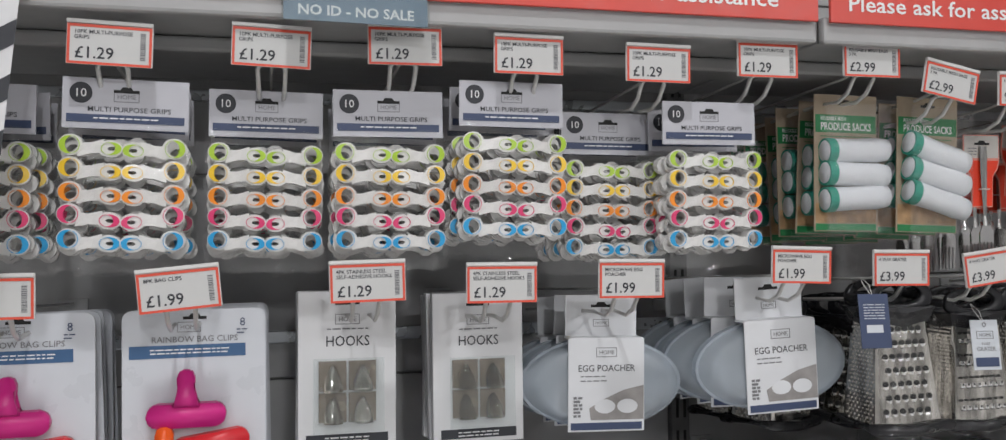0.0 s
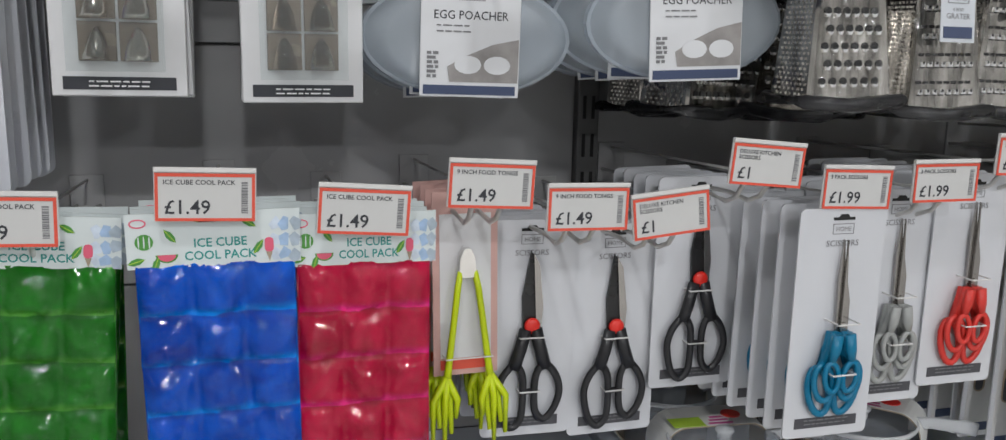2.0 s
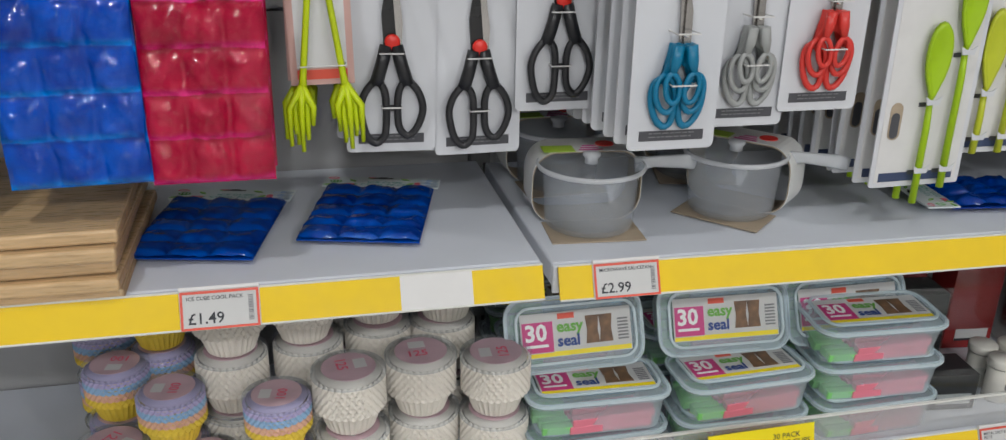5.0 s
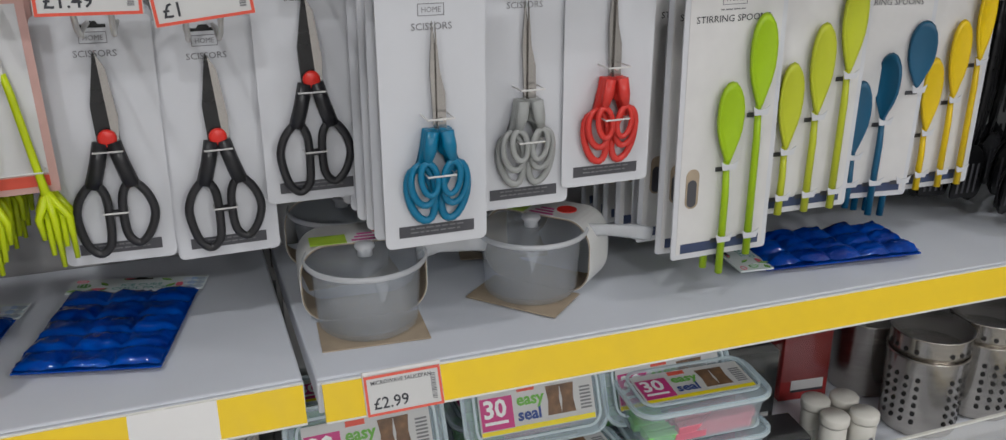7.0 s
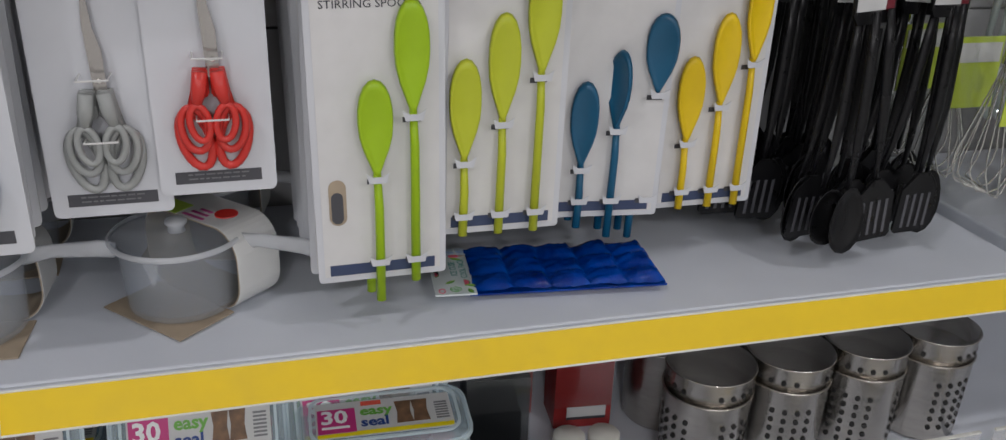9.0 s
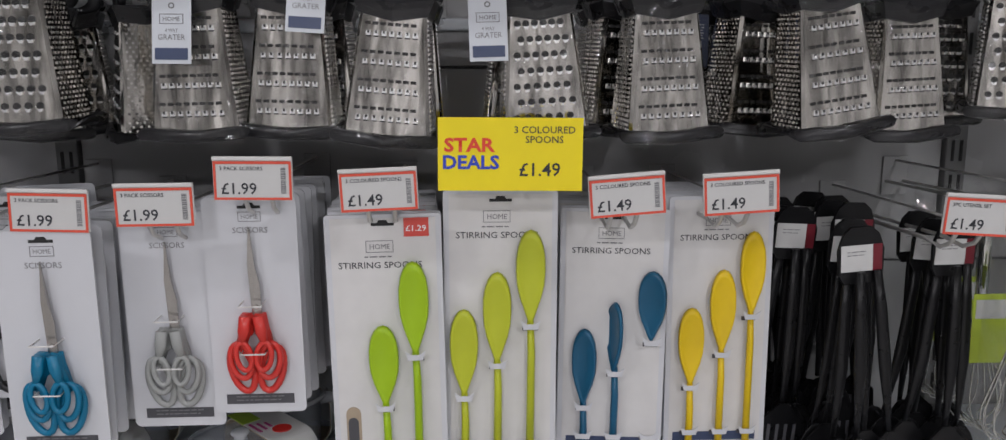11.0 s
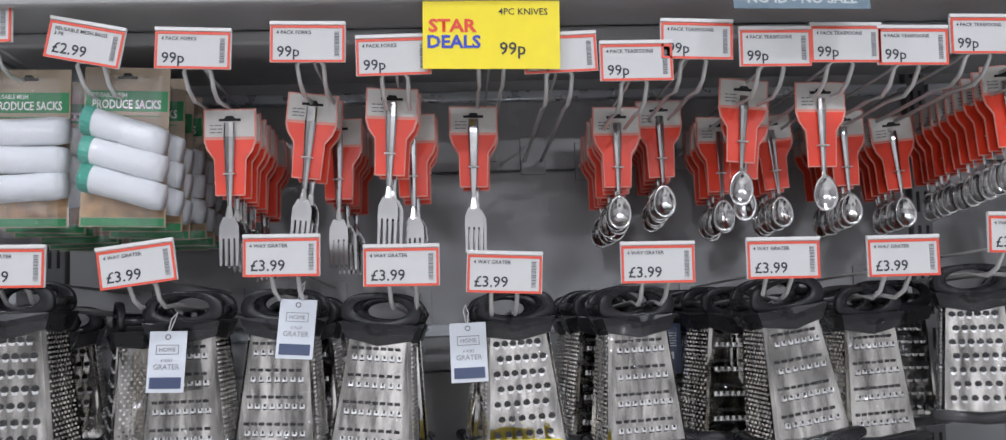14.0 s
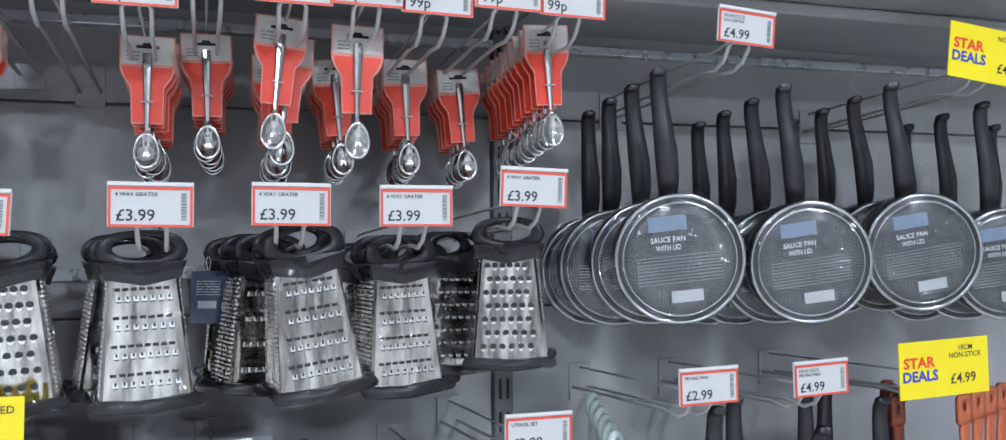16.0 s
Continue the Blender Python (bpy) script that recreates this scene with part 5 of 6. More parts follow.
spread_out(cool_pack(gel_blue_shaded, "shaded blue", 5, True), [pose(-0.338, 1.268, 0.7935, -90, 0, -12), pose(-0.15, 1.282, 0.7935, -90, 0, -14)], (1.12, 0.8, 0.84))
spread_out(cool_pack(gel_blue_shaded, "crumpled shaded blue", 8, True), [pose(0.535, 1.125, 0.7865, -90, 0, 84)], (0.8, 1.0, 1.02))

tong_green = M("lime_nylon", (0.55, 0.68, 0.0), 0.4, var=0.06)
pale_pink_card = M("pale_pink_card", (0.62, 0.38, 0.34), 0.5)


def tongs_card():
    t = thing("food_tongs", "lime nylon food tongs on a pale pink and red card", "food tongs", "food tongs")
    c = part("backing_card", box(-0.033, 0.033, 0, 0.0015, -0.178, 0.01), pale_pink_card, t)
    part("card_front", box(-0.026, 0.026, -0.0007, -0.0001, -0.16, -0.012), card_white, c)
    part("red_band", box(-0.026, 0.026, -0.0008, -0.0001, -0.172, -0.162), red_ink, c)
    hang_slot(c, -0.0006, 0.004)
    part("steel_hinge", plate([(-0.003, -0.045), (0.003, -0.045), (0.0075, -0.055), (0.0085, -0.074), (-0.0085, -0.074), (-0.0075, -0.055)], -0.012, -0.004), steel, t)
    for s in (-1, 1):
        bm = bmesh.new()
        add_tube(bm, [(s * 0.0072, -0.01, -0.068), (s * 0.0105, -0.012, -0.085), (s * 0.0155, -0.013, -0.125), (s * 0.0205, -0.013, -0.165), (s * 0.0225, -0.013, -0.182)], [0.003, 0.0034, 0.0034, 0.0036, 0.0048], 8, False, 0.7)
        part("tong_arm", bm, tong_green, t, smooth=True)
        for k in range(5):
            bm = bmesh.new()
            x = s * (0.0125 + 0.0062 * k)
            add_tube(bm, [(s * 0.0225, -0.013, -0.176), (x, -0.017 + 0.006 * (k % 2), -0.198), (x * 0.95 + s * 0.002, -0.015 - 0.005 * (k % 2), -0.218 - 0.007 * ((k * 2) % 5))], [0.0042, 0.0036, 0.0022], 6, False, 0.8)
            part("tong_finger", bm, tong_green, t, smooth=True)
    part("strap", tube([(-0.024, -0.002, -0.155), (-0.024, -0.018, -0.155), (0.024, -0.018, -0.155), (0.024, -0.002, -0.155)], 0.0008, 4), white_plastic, t)
    return t


spread_out(tongs_card(), along_peg(-0.23, 1.1, 1.146, 4, 0.035, -1, 0, 1))

# printed bands, and the painted shadows on the spoon cards
bar_grey = M("dark_grey_print_and_shade", (0.07, 0.07, 0.08), 0.45)
blade_black = M("black_blade", (0.012, 0.012, 0.013), 0.3)
blade_steel = M("blade_steel", (0.42, 0.4, 0.38), 0.25, 1.0, var=0.1)
card_matt = M("white_board", (0.62, 0.63, 0.66), 0.42, var=0.06, scale=14, bump=0.03)


def blister_card(parent, w, h, name, r=0.006):
    c = part("backing_card", plate(rounded(-w / 2, w / 2, -h + 0.012, 0.012, r), 0, 0.0018), card_matt, parent)
    part("dark_band", box(-w * 0.37, w * 0.37, -0.0006, -0.0001, -h + 0.022, -h + 0.033), bar_grey, c)
    small_print(c, ink_soft, -0.0009, -w * 0.26, w * 0.26, -h + 0.031, 2, 0.004)
    brand_box(c, 0, 0, -0.014)
    write("item_name", name, 0.0088, ink_soft, c, 0, -0.0006, -0.026, 0.002, None, True)
    hang_slot(c, 0, 0.006)
    return c


def smooth_loop(pts, k=4):
    """A closed rounded line through the points."""
    v = [Vector(p) for p in pts]
    n = len(v)
    out = []
    for i in range(n):
        a, b, cc, d = v[i - 1], v[i], v[(i + 1) % n], v[(i + 2) % n]
        for q in range(k):
            t = q / k
            out.append(0.5 * ((2 * b) + (cc - a) * t + (2 * a - 5 * b + 4 * cc - d) * t * t + (3 * b - a - 3 * cc + d) * t ** 3))
    return out


def loop_handle(cx, cz, rx, rz, tilt, r, y, n=20):
    pts = [(x, y, z) for x, z in oval(cx, cz, rx, rz, n, tilt)]
    return tube(pts, r, 8, True, 0.8)


red_dot = M("red_button", (0.75, 0.03, 0.02), 0.35)


def kitchen_scissors():
    t = thing("kitchen_scissors", "black kitchen scissors with red rivet on a white card", "scissors", "kitchen scissors")
    blister_card(t, 0.1, 0.238, "SCISSORS")
    part("blade", plate([(-0.002, -0.02), (0.004, -0.03), (0.011, -0.07), (0.012, -0.112), (-0.008, -0.112), (-0.01, -0.07)], -0.006, -0.003), blade_black, t)
    part("blade", plate([(0.0, -0.022), (0.007, -0.035), (0.0125, -0.08), (0.011, -0.108), (0.006, -0.108)], -0.0085, -0.0062), blade_steel, t)
    part("rivet", lathe([(0.0, -0.002), (0.0085, -0.002), (0.0085, 0.0005), (0.006, 0.002), (0.0, 0.0025)], 18), red_dot, t, at=pose(0.001, -0.0095, -0.1, 90, 0, 0), smooth=True)
    for s in (-1, 1):
        k = 1.0 if s < 0 else 0.82
        bm = bmesh.new()
        d = 0.008 if s < 0 else 0.0
        add_tube(bm, [(s * 0.0055, -0.008, -0.104), (s * 0.0105, -0.009, -0.124), (s * 0.0175, -0.009, -0.147)], [0.0072, 0.0072, 0.0075], 8, False, 0.7)
        add_tube(bm, smooth_loop([(s * 0.0095, -0.009, -0.15), (s * 0.0065, -0.009, -0.164), (s * 0.0068, -0.009, -0.188 - d), (s * 0.0105, -0.009, -0.2 - d), (s * 0.019, -0.009, -0.205 - d), (s * 0.029, -0.009, -0.194 - d), (s * 0.0345, -0.009, -0.176), (s * 0.0315, -0.009, -0.16), (s * 0.024, -0.009, -0.148), (s * 0.0165, -0.009, -0.143)]), 0.0042, 8, True, 0.8)
        part("handle_loop", bm, handle_black, t, smooth=True)
    part("handle_bridge", tube([(-0.008, -0.009, -0.173), (0.008, -0.009, -0.173)], 0.0035, 6), handle_black, t)
    for z, w in ((-0.112, 0.013), (-0.172, 0.011)):
        part("strap", tube([(-w, 0, z), (-w, -0.014, z), (w, -0.014, z), (w, 0, z)], 0.0009, 5), white_plastic, t)
    return t


spread_out(kitchen_scissors(), along_peg(-0.15, 1.13, 1.107, 5, 0.03, 1, 0, 5) + along_peg(-0.055, 1.135, 1.098, 5, 0.03, -0.5, 0, 6) + along_peg(0.038, 1.125, 1.149, 5, 0.03, 0, 0, 7))


def triple_scissors(col, colour):
    t = thing("scissors_pack", "three nested " + colour + " handled scissors on a white card", "scissors", "three-pack scissors")
    blister_card(t, 0.098, 0.238, "SCISSORS")
    part("blade", plate([(-0.001, -0.018), (0.006, -0.08), (0.0065, -0.12), (-0.0015, -0.12), (-0.004, -0.06)], -0.006, -0.003), blade_steel, t)
    part("blade", plate([(0.001, -0.018), (0.004, -0.06), (0.0085, -0.08), (0.009, -0.12), (0.001, -0.12)], -0.0092, -0.0066), blade_steel, t)
    part("rivet", lathe([(0.0, 0), (0.0024, 0), (0.0018, 0.0012), (0.0, 0.0015)], 12), steel, t, at=pose(0.004, -0.0094, -0.104, 90, 0, 0))
    for y, mx, mz, rx, rz, lean, thick in ((-0.006, 0.0158, -0.174, 0.0118, 0.0255, -13, 0.0038), (-0.012, 0.0152, -0.163, 0.0108, 0.0195, -10, 0.0034), (-0.018, 0.0105, -0.156, 0.0078, 0.0155, -8, 0.003)):
        for s in (-1, 1):
            bm = bmesh.new()
            add_tube(bm, [(s * 0.0068, y, -0.112), (s * 0.009, y, -0.128), (s * (0.006 + mx * 0.55), y, mz + rz * 0.92)], [0.0062, 0.0066, thick * 1.1], 8, False, 0.6)
            add_tube(bm, [(x, y, z) for x, z in oval(s * mx, mz, rx, rz, 20, s * lean)], thick, 8, True, 0.8)
            part("handle_loop", bm, col, t, smooth=True)
    for s in (-1, 1):
        pts = [(s * x, z) for x, z in ((0.0008, -0.111), (0.0115, -0.112), (0.0145, -0.13), (0.0215, -0.149), (0.0165, -0.152), (0.0095, -0.138), (0.0008, -0.134))]
        bm = plate(pts if s > 0 else pts[::-1], -0.0125, -0.004)
        bmesh.ops.bevel(bm, geom=bm.edges[:], offset=0.0012, segments=2, affect="EDGES")
        part("handle_shoulder", bm, col, t, smooth=True)
    for z, w in ((-0.1, 0.012), (-0.152, 0.013)):
        part("strap", tube([(-w, 0, z), (-w, -0.024, z), (w, -0.024, z), (w, 0, z)], 0.0009, 5), white_plastic, t)
    return t


spread_out(triple_scissors(M("blue_handle", (0.0, 0.17, 0.32), 0.35), "blue"), along_peg(0.128, 1.0, 1.135, 8, 0.032, 0, 0, 1, 0.002, 0.05, 1, -0.002))
spread_out(triple_scissors(M("grey_handle", (0.34, 0.35, 0.34), 0.4), "grey"), along_peg(0.234, 1.05, 1.142, 6, 0.034, 0, 0, 2, 0.003))
spread_out(triple_scissors(M("red_handle", (0.66, 0.04, 0.03), 0.35), "red"), along_peg(0.323, 1.045, 1.158, 8, 0.034, 0, 0, 3, 0.003))

spoon_lime, spoon_chartreuse, spoon_blue, spoon_yellow = M("lime_spoon", (0.35, 0.55, 0.0), 0.4), M("chartreuse_spoon", (0.5, 0.55, 0.02), 0.4), M("blue_spoon", (0.005, 0.1, 0.2), 0.4), M("yellow_spoon", (0.8, 0.55, 0.0), 0.4)


def spoon_bowl(x, z0, z1, w, y, turn):
    bm = bmesh.new()
    n = 22
    h = z1 - z0
    ring_o, ring_m, ring_i = [], [], []
    for i in range(n):
        a = 2 * math.pi * i / n
        sx, sz = math.sin(a), math.cos(a)
        wid = w / 2 * 1.22 * (1 - 0.2 * (1 - sz))
        if sz < -0.3:
            wid *= 1 - 0.7 * (-sz - 0.3)
        for ring, k, yy in ((ring_o, 1.0, 0.0), (ring_m, 0.93, -0.0042), (ring_i, 0.8, -0.0028)):
            ring.append(bm.verts.new((wid * k * sx, yy, h / 2 * k * sz)))
    for p, q in ((ring_o, ring_m), (ring_m, ring_i)):
        for i in range(n):
            bm.faces.new((p[i], p[(i + 1) % n], q[(i + 1) % n], q[i]))
    bm.faces.new(ring_i)
    bm.faces.new(ring_o[::-1])
    return bm, pose(x, y, (z0 + z1) / 2, 0, 0, turn)


def spoon_card(colour, mat, spoons, h, torn=False, sticker=False, print_drop=0.0, stub=None):
    t = thing("stirring_spoon_card", "set of " + colour + " stirring spoons clipped to a white card", "stirring spoons", "stirring spoon cards")
    c = part("backing_card", plate(rounded(-0.061, 0.061, -h + 0.012, 0.012, 0.004), 0, 0.002), card_matt, t)
    part("inner_panel", box(-0.055, 0.055, -0.0005, -0.0001, -h + 0.018, 0.008), M("warm_board", (0.68, 0.67, 0.66), 0.5) if "warm_board" not in bpy.data.materials else bpy.data.materials["warm_board"], c)
    part("dark_band", box(-0.05, 0.05, -0.001, -0.0006, -h + 0.019, -h + 0.03), navy, c)
    brand_box(c, -0.004, -0.0006, -0.0225 - print_drop, 0.0085)
    small_print(c, ink_soft, -0.0009, -0.02, 0.012, -0.0265 - print_drop, 1)
    write("item_name", "STIRRING SPOONS", 0.0098, ink, c, -0.004, -0.001, -0.0395 - print_drop, 0.002, 0.088, True)
    hang_slot(c, -0.0006, 0.006)
    if sticker:
        part("red_sticker", box(0.022, 0.048, -0.0014, -0.001, -0.012, 0.008), sign_red, c)
        write("sticker_price", "£1.29", 0.0085, text_white, c, 0.0235, -0.0017, -0.006, 0.01, 0.022)
    if torn:
        part("torn_slot", plate(rounded(-0.048, -0.032, -0.245, -0.2, 0.0078), -0.0012, -0.0006), kraft, c)
        # shade inside the tear, laid on as a dark plate
        part("torn_shadow", plate(rounded(-0.046, -0.035, -0.243, -0.212, 0.0055), -0.0016, -0.0012), bar_grey, c)
    if stub is not None:
        part("spoon_stem", tube([(stub, 0.004, -h + 0.06), (stub - 0.001, 0.005, -h - 0.016)], [0.0043, 0.0045], 8, False, 0.9), mat, t, smooth=True)
    for x, z0, z1, w, turn, stem in spoons:
        bm, m = spoon_bowl(x, z0, z1, w, -0.008, turn)
        sp = part("spoon_head", bm, mat, t, at=m, smooth=True)
        if stem is not None:
            part("spoon_stem", tube([(x, -0.0075, z0 + 0.006), (x + 0.001, -0.0085, z0 - 0.03), (x, -0.009, -h + 0.014 - stem)], [0.0035, 0.0042, 0.0045], 8, False, 0.9), mat, t, smooth=True)
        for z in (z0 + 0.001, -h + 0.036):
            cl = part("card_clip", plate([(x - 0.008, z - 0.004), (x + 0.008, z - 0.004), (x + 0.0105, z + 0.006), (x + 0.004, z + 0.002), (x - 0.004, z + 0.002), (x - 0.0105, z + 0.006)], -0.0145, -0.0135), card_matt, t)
            # the clip's shadow on the card, put in as a dark strip
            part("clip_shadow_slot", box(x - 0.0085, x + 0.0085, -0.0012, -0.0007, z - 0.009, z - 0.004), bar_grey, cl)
    return t


spread_out(spoon_card("lime green", spoon_lime, ((0.03, -0.141, -0.037, 0.032, 0, 0.003), (-0.004, -0.198, -0.106, 0.032, 0, 0.021)), 0.316, True, sticker=True, print_drop=0.006), along_peg(0.462, 1.037, 1.139, 8, 0.03, -0.5, 0, 4, 0.002, 0.05, 1, -0.002))
spread_out(spoon_card("chartreuse", spoon_chartreuse, ((-0.04, -0.216, -0.116, 0.031, 0, 0.0), (-0.004, -0.179, -0.075, 0.031, 0, 0.0), (0.032, -0.135, -0.029, 0.032, 0, 0.0)), 0.305), along_peg(0.586, 1.052, 1.16, 7, 0.03, 0.5, 0, 5, 0.002, 0.05, 1))
spread_out(spoon_card("blue", spoon_blue, ((-0.031, -0.22, -0.126, 0.029, -15, 0.01), (0.004, -0.178, -0.094, 0.03, -62, 0.022), (0.044, -0.14, -0.057, 0.033, -20, None)), 0.29, stub=0.034), along_peg(0.716, 1.095, 1.13, 6, 0.03, 1, -5, 6, 0.002, 0.05, 1))
spread_out(spoon_card("yellow", spoon_yellow, ((-0.033, -0.215, -0.118, 0.031, 0, 0.0), (0.003, -0.175, -0.073, 0.031, 0, 0.0), (0.036, -0.129, -0.028, 0.031, 8, 0.0)), 0.306), along_peg(0.843, 1.12, 1.138, 6, 0.03, 0, 0, 7, 0.002, 0.05, 1))

tag_red = M("dark_red_tag", (0.16, 0.01, 0.02), 0.45)


utensil_black = M("black_nylon", (0.009, 0.009, 0.01), 0.32, var=0.2, scale=60, spec=0.28)
slot_grey = M("slot_grey", (0.09, 0.09, 0.1), 0.6)


def utensil_set(seed=0):
    rnd = random.Random(seed)
    t = thing("utensil_set", "bunch of black nylon kitchen utensils held by a printed tag", "utensils", "utensil sets")
    c = part("hang_card", plate([(-0.012, 0.014), (0.012, 0.014), (0.021, 0.006), (0.027, -0.012), (0.026, -0.04), (0.02, -0.05), (-0.02, -0.05), (-0.026, -0.04), (-0.027, -0.012), (-0.021, 0.006)], -0.002, 0.002), utensil_black, t)
    part("tag_face", box(-0.024, 0.013, -0.0028, -0.0022, -0.036, -0.006), paper, c)
    part("tag_red_panel", box(0.0132, 0.024, -0.0028, -0.0022, -0.036, -0.006), tag_red, c)
    small_print(c, ink_soft, -0.003, -0.017, 0.004, -0.013, 2, 0.004, 0.0008)
    for k, (dx, lean, kind) in enumerate(((-0.022, -0.012, 0), (-0.008, 0.004, 1), (0.008, 0.012, 2), (0.02, 0.026, 3))):
        y = -0.006 - 0.006 * (k % 2) + rnd.uniform(-0.004, 0.012)
        dx, lean = dx * 0.7 + rnd.uniform(-0.004, 0.004), lean * 0.8 + rnd.uniform(-0.014, 0.012)
        kind = (kind + seed) % 4
        bm = bmesh.new()
        add_tube(bm, [(dx, y, -0.035), (dx + lean * 0.2, y - 0.002, -0.08), (dx + lean * 0.5, y - 0.003, -0.15), (dx + lean * 0.8, y, -0.2), (dx + lean, y + 0.004, -0.235)], [0.0048, 0.0072, 0.0078, 0.0046, 0.0034], 8, False, 0.55)
        u = part("utensil_handle", bm, utensil_black, t, smooth=True)
        x = dx + lean
        if kind == 0:
            part("ladle_bowl", bowl(x, -0.3, -0.232, 0.05, 0.02, y - 0.012), utensil_black, u, smooth=True)
        elif kind == 1:
            part("spoon_head", bowl(x, -0.312, -0.23, 0.046, 0.01, y - 0.004), utensil_black, u, smooth=True)
        else:
            bm = plate([(x - 0.006, -0.23), (x + 0.006, -0.23), (x + 0.026, -0.25), (x + 0.028, -0.3), (x + 0.024, -0.305), (x - 0.024, -0.305), (x - 0.028, -0.3), (x - 0.026, -0.25)], y - 0.002, y + 0.001)
            hd = part("turner_head", bm, utensil_black, u)
            for q in range(4):
                part("turner_slot", box(x - 0.0185 + 0.011 * q, x - 0.0145 + 0.011 * q, y - 0.0026, y - 0.002, -0.298, -0.256), slot_grey, hd)
    return t


UT = []
for x, y, z, n, r in ((0.985, 1.07, 1.108, 2, -3), (0.945, 1.16, 1.114, 5, 4), (1.01, 1.15, 1.12, 4, 2), (1.108, 1.1, 1.106, 3, 1)):
    UT += along_peg(x, y, z, n, 0.042, r, 5, 9, 0.008, 0.05, 9)
for s in range(3):
    spread_out(utensil_set(s), UT[s::3])

lime_label = M("lime_label_print", (0.5, 0.62, 0.06), 0.45)
bag_film = film_material("whisk_bag_film", (0.97, 0.98, 0.97), 0.07, 0.6, 18)


def bagged_whisk():
    t = thing("bagged_whisk", "steel balloon whisk in a clear bag with a lime label", "whisk", "bagged whisks")
    part("whisk_handle", tube([(0, 0, -0.01), (0, 0, -0.05), (0, 0, -0.13)], [0.006, 0.0085, 0.007], 10), steel, t, smooth=True)
    for k in range(6):
        a = math.pi * k / 6
        line = []
        for q in range(17):
            v = q / 16
            r = 0.034 * math.sin(math.pi * v) ** 0.75 if 0 < v < 1 else 0.0
            side = 1 if v < 0.5 else -1
            drop = 0.15 * (1 - abs(2 * v - 1) ** 1.8)
            line.append((side * min(0.034, 0.004 + 0.034 * (1 - abs(abs(2 * v - 1) - 0.45) / 0.55) if abs(2 * v - 1) > 0.02 else 0.0) * math.cos(a), side * r * math.sin(a), -0.13 - drop))
        part("whisk_wire", tube(line, 0.0011, 5), steel, t, smooth=True)
    c = part("lime_label", box(-0.03, 0.035, -0.04, -0.0385, -0.19, -0.105, 0.0005), lime_label, t, "lime label with a pale panel")
    part("label_panel", box(-0.027, 0.032, -0.0408, -0.0403, -0.135, -0.112), paper, c)
    bm = bmesh.new()
    rnd = random.Random(31)
    rows = [[bm.verts.new((-0.05 + 0.1 * i / 8, -0.038 * math.sin(math.pi * i / 8) ** 0.5 * min(1, j / 4) - 0.004 + rnd.uniform(-0.004, 0.003), 0.012 - 0.31 * j / 16)) for i in range(9)] for j in range(17)]
    for p, q in zip(rows, rows[1:]):
        for i in range(8):
            bm.faces.new((p[i], p[i + 1], q[i + 1], q[i]))
    part("clear_bag", bm, bag_film, t, "crinkled clear bag")
    return t


spread_out(bagged_whisk(), along_peg(1.178, 1.07, 1.138, 3, 0.09, 0, 0, 6, 0.004))

# frying pans and turners at the far end
def frying_pan():
    t = thing("frying_pan", "black non-stick frying pan hanging by its handle", "frying pan", "hanging frying pans")
    pan_handle(t)
    disc_rows([(-0.012, 0.085), (-0.01, 0.09), (0.03, 0.075), (0.032, 0.06)], pan_black, "pan_body", t, 32, -0.215)
    return t


spread_out(frying_pan(), [pose(x, y, z, 3, r, -15) for x, y, z, r in ((1.41, 1.04, 1.165, 2), (1.468, 1.09, 1.165, -2), (1.56, 1.04, 1.13, 6), (1.6, 1.12, 1.168, 0), (1.655, 1.15, 1.168, 2), (1.68, 1.07, 1.155, -2), (1.735, 1.1, 1.152, 2))])
rust = M("rust_brown_nylon", (0.2, 0.045, 0.02), 0.4)
copper = M("copper_orange_nylon", (0.5, 0.13, 0.05), 0.35)


def hanging_turner(mat, colour):
    t = thing("kitchen_turner", colour + " kitchen turner hanging on a hook", "turner", "hanging turners")
    bm = bmesh.new()
    add_ring_plate(bm, rounded(-0.016, 0.016, -0.03, 0.012, 0.008), rounded(-0.005, 0.005, -0.012, 0.002, 0.004), -0.003, 0.003)
    add_tube(bm, [(0, 0, -0.028), (0, 0, -0.1), (0, 0.002, -0.2)], [0.012, 0.011, 0.006], 8, False, 0.4)
    part("turner_handle", bm, mat, t, smooth=True)
    part("turner_blade", plate(rounded(-0.035, 0.035, -0.29, -0.195, 0.01), 0.0, 0.003), mat, t)
    return t


spread_out(hanging_turner(rust, "rust brown"), [pose(1.725 + 0.022 * k, 1.09 + 0.03 * k, 1.16, 0, 2 * k - 3, 20) for k in range(5)])
spread_out(hanging_turner(copper, "copper orange"), [pose(1.83 + 0.045 * k, 1.08 + 0.02 * k, 1.158, 0, 3 * k - 3, 15) for k in range(4)])
pale_green = M("pale_mint_plastic", (0.62, 0.7, 0.66), 0.35)


def hanging_ladle():
    t = thing("plastic_ladle", "pale mint plastic ladle hanging by its ring", "ladle", "hanging ladles")
    bm = bmesh.new()
    add_tube(bm, [(x, 0, z) for x, z in oval(0, -0.004, 0.0115, 0.014, 16)], 0.0055, 8, True)
    add_tube(bm, [(0, 0, -0.018), (0, 0.002, -0.1), (0, 0.004, -0.2)], [0.009, 0.008, 0.005], 8, False, 0.7)
    part("ladle_handle", bm, pale_green, t, smooth=True)
    part("ladle_bowl", bowl(0, -0.27, -0.195, 0.06, 0.03, -0.01), pale_green, t, smooth=True)
    return t


spread_out(hanging_ladle(), [pose(1.3 + 0.008 * k, 1.06 + 0.032 * k, 1.125 + 0.004 * k, 0, 4 - 3 * (k % 3), 35) for k in range(8)])

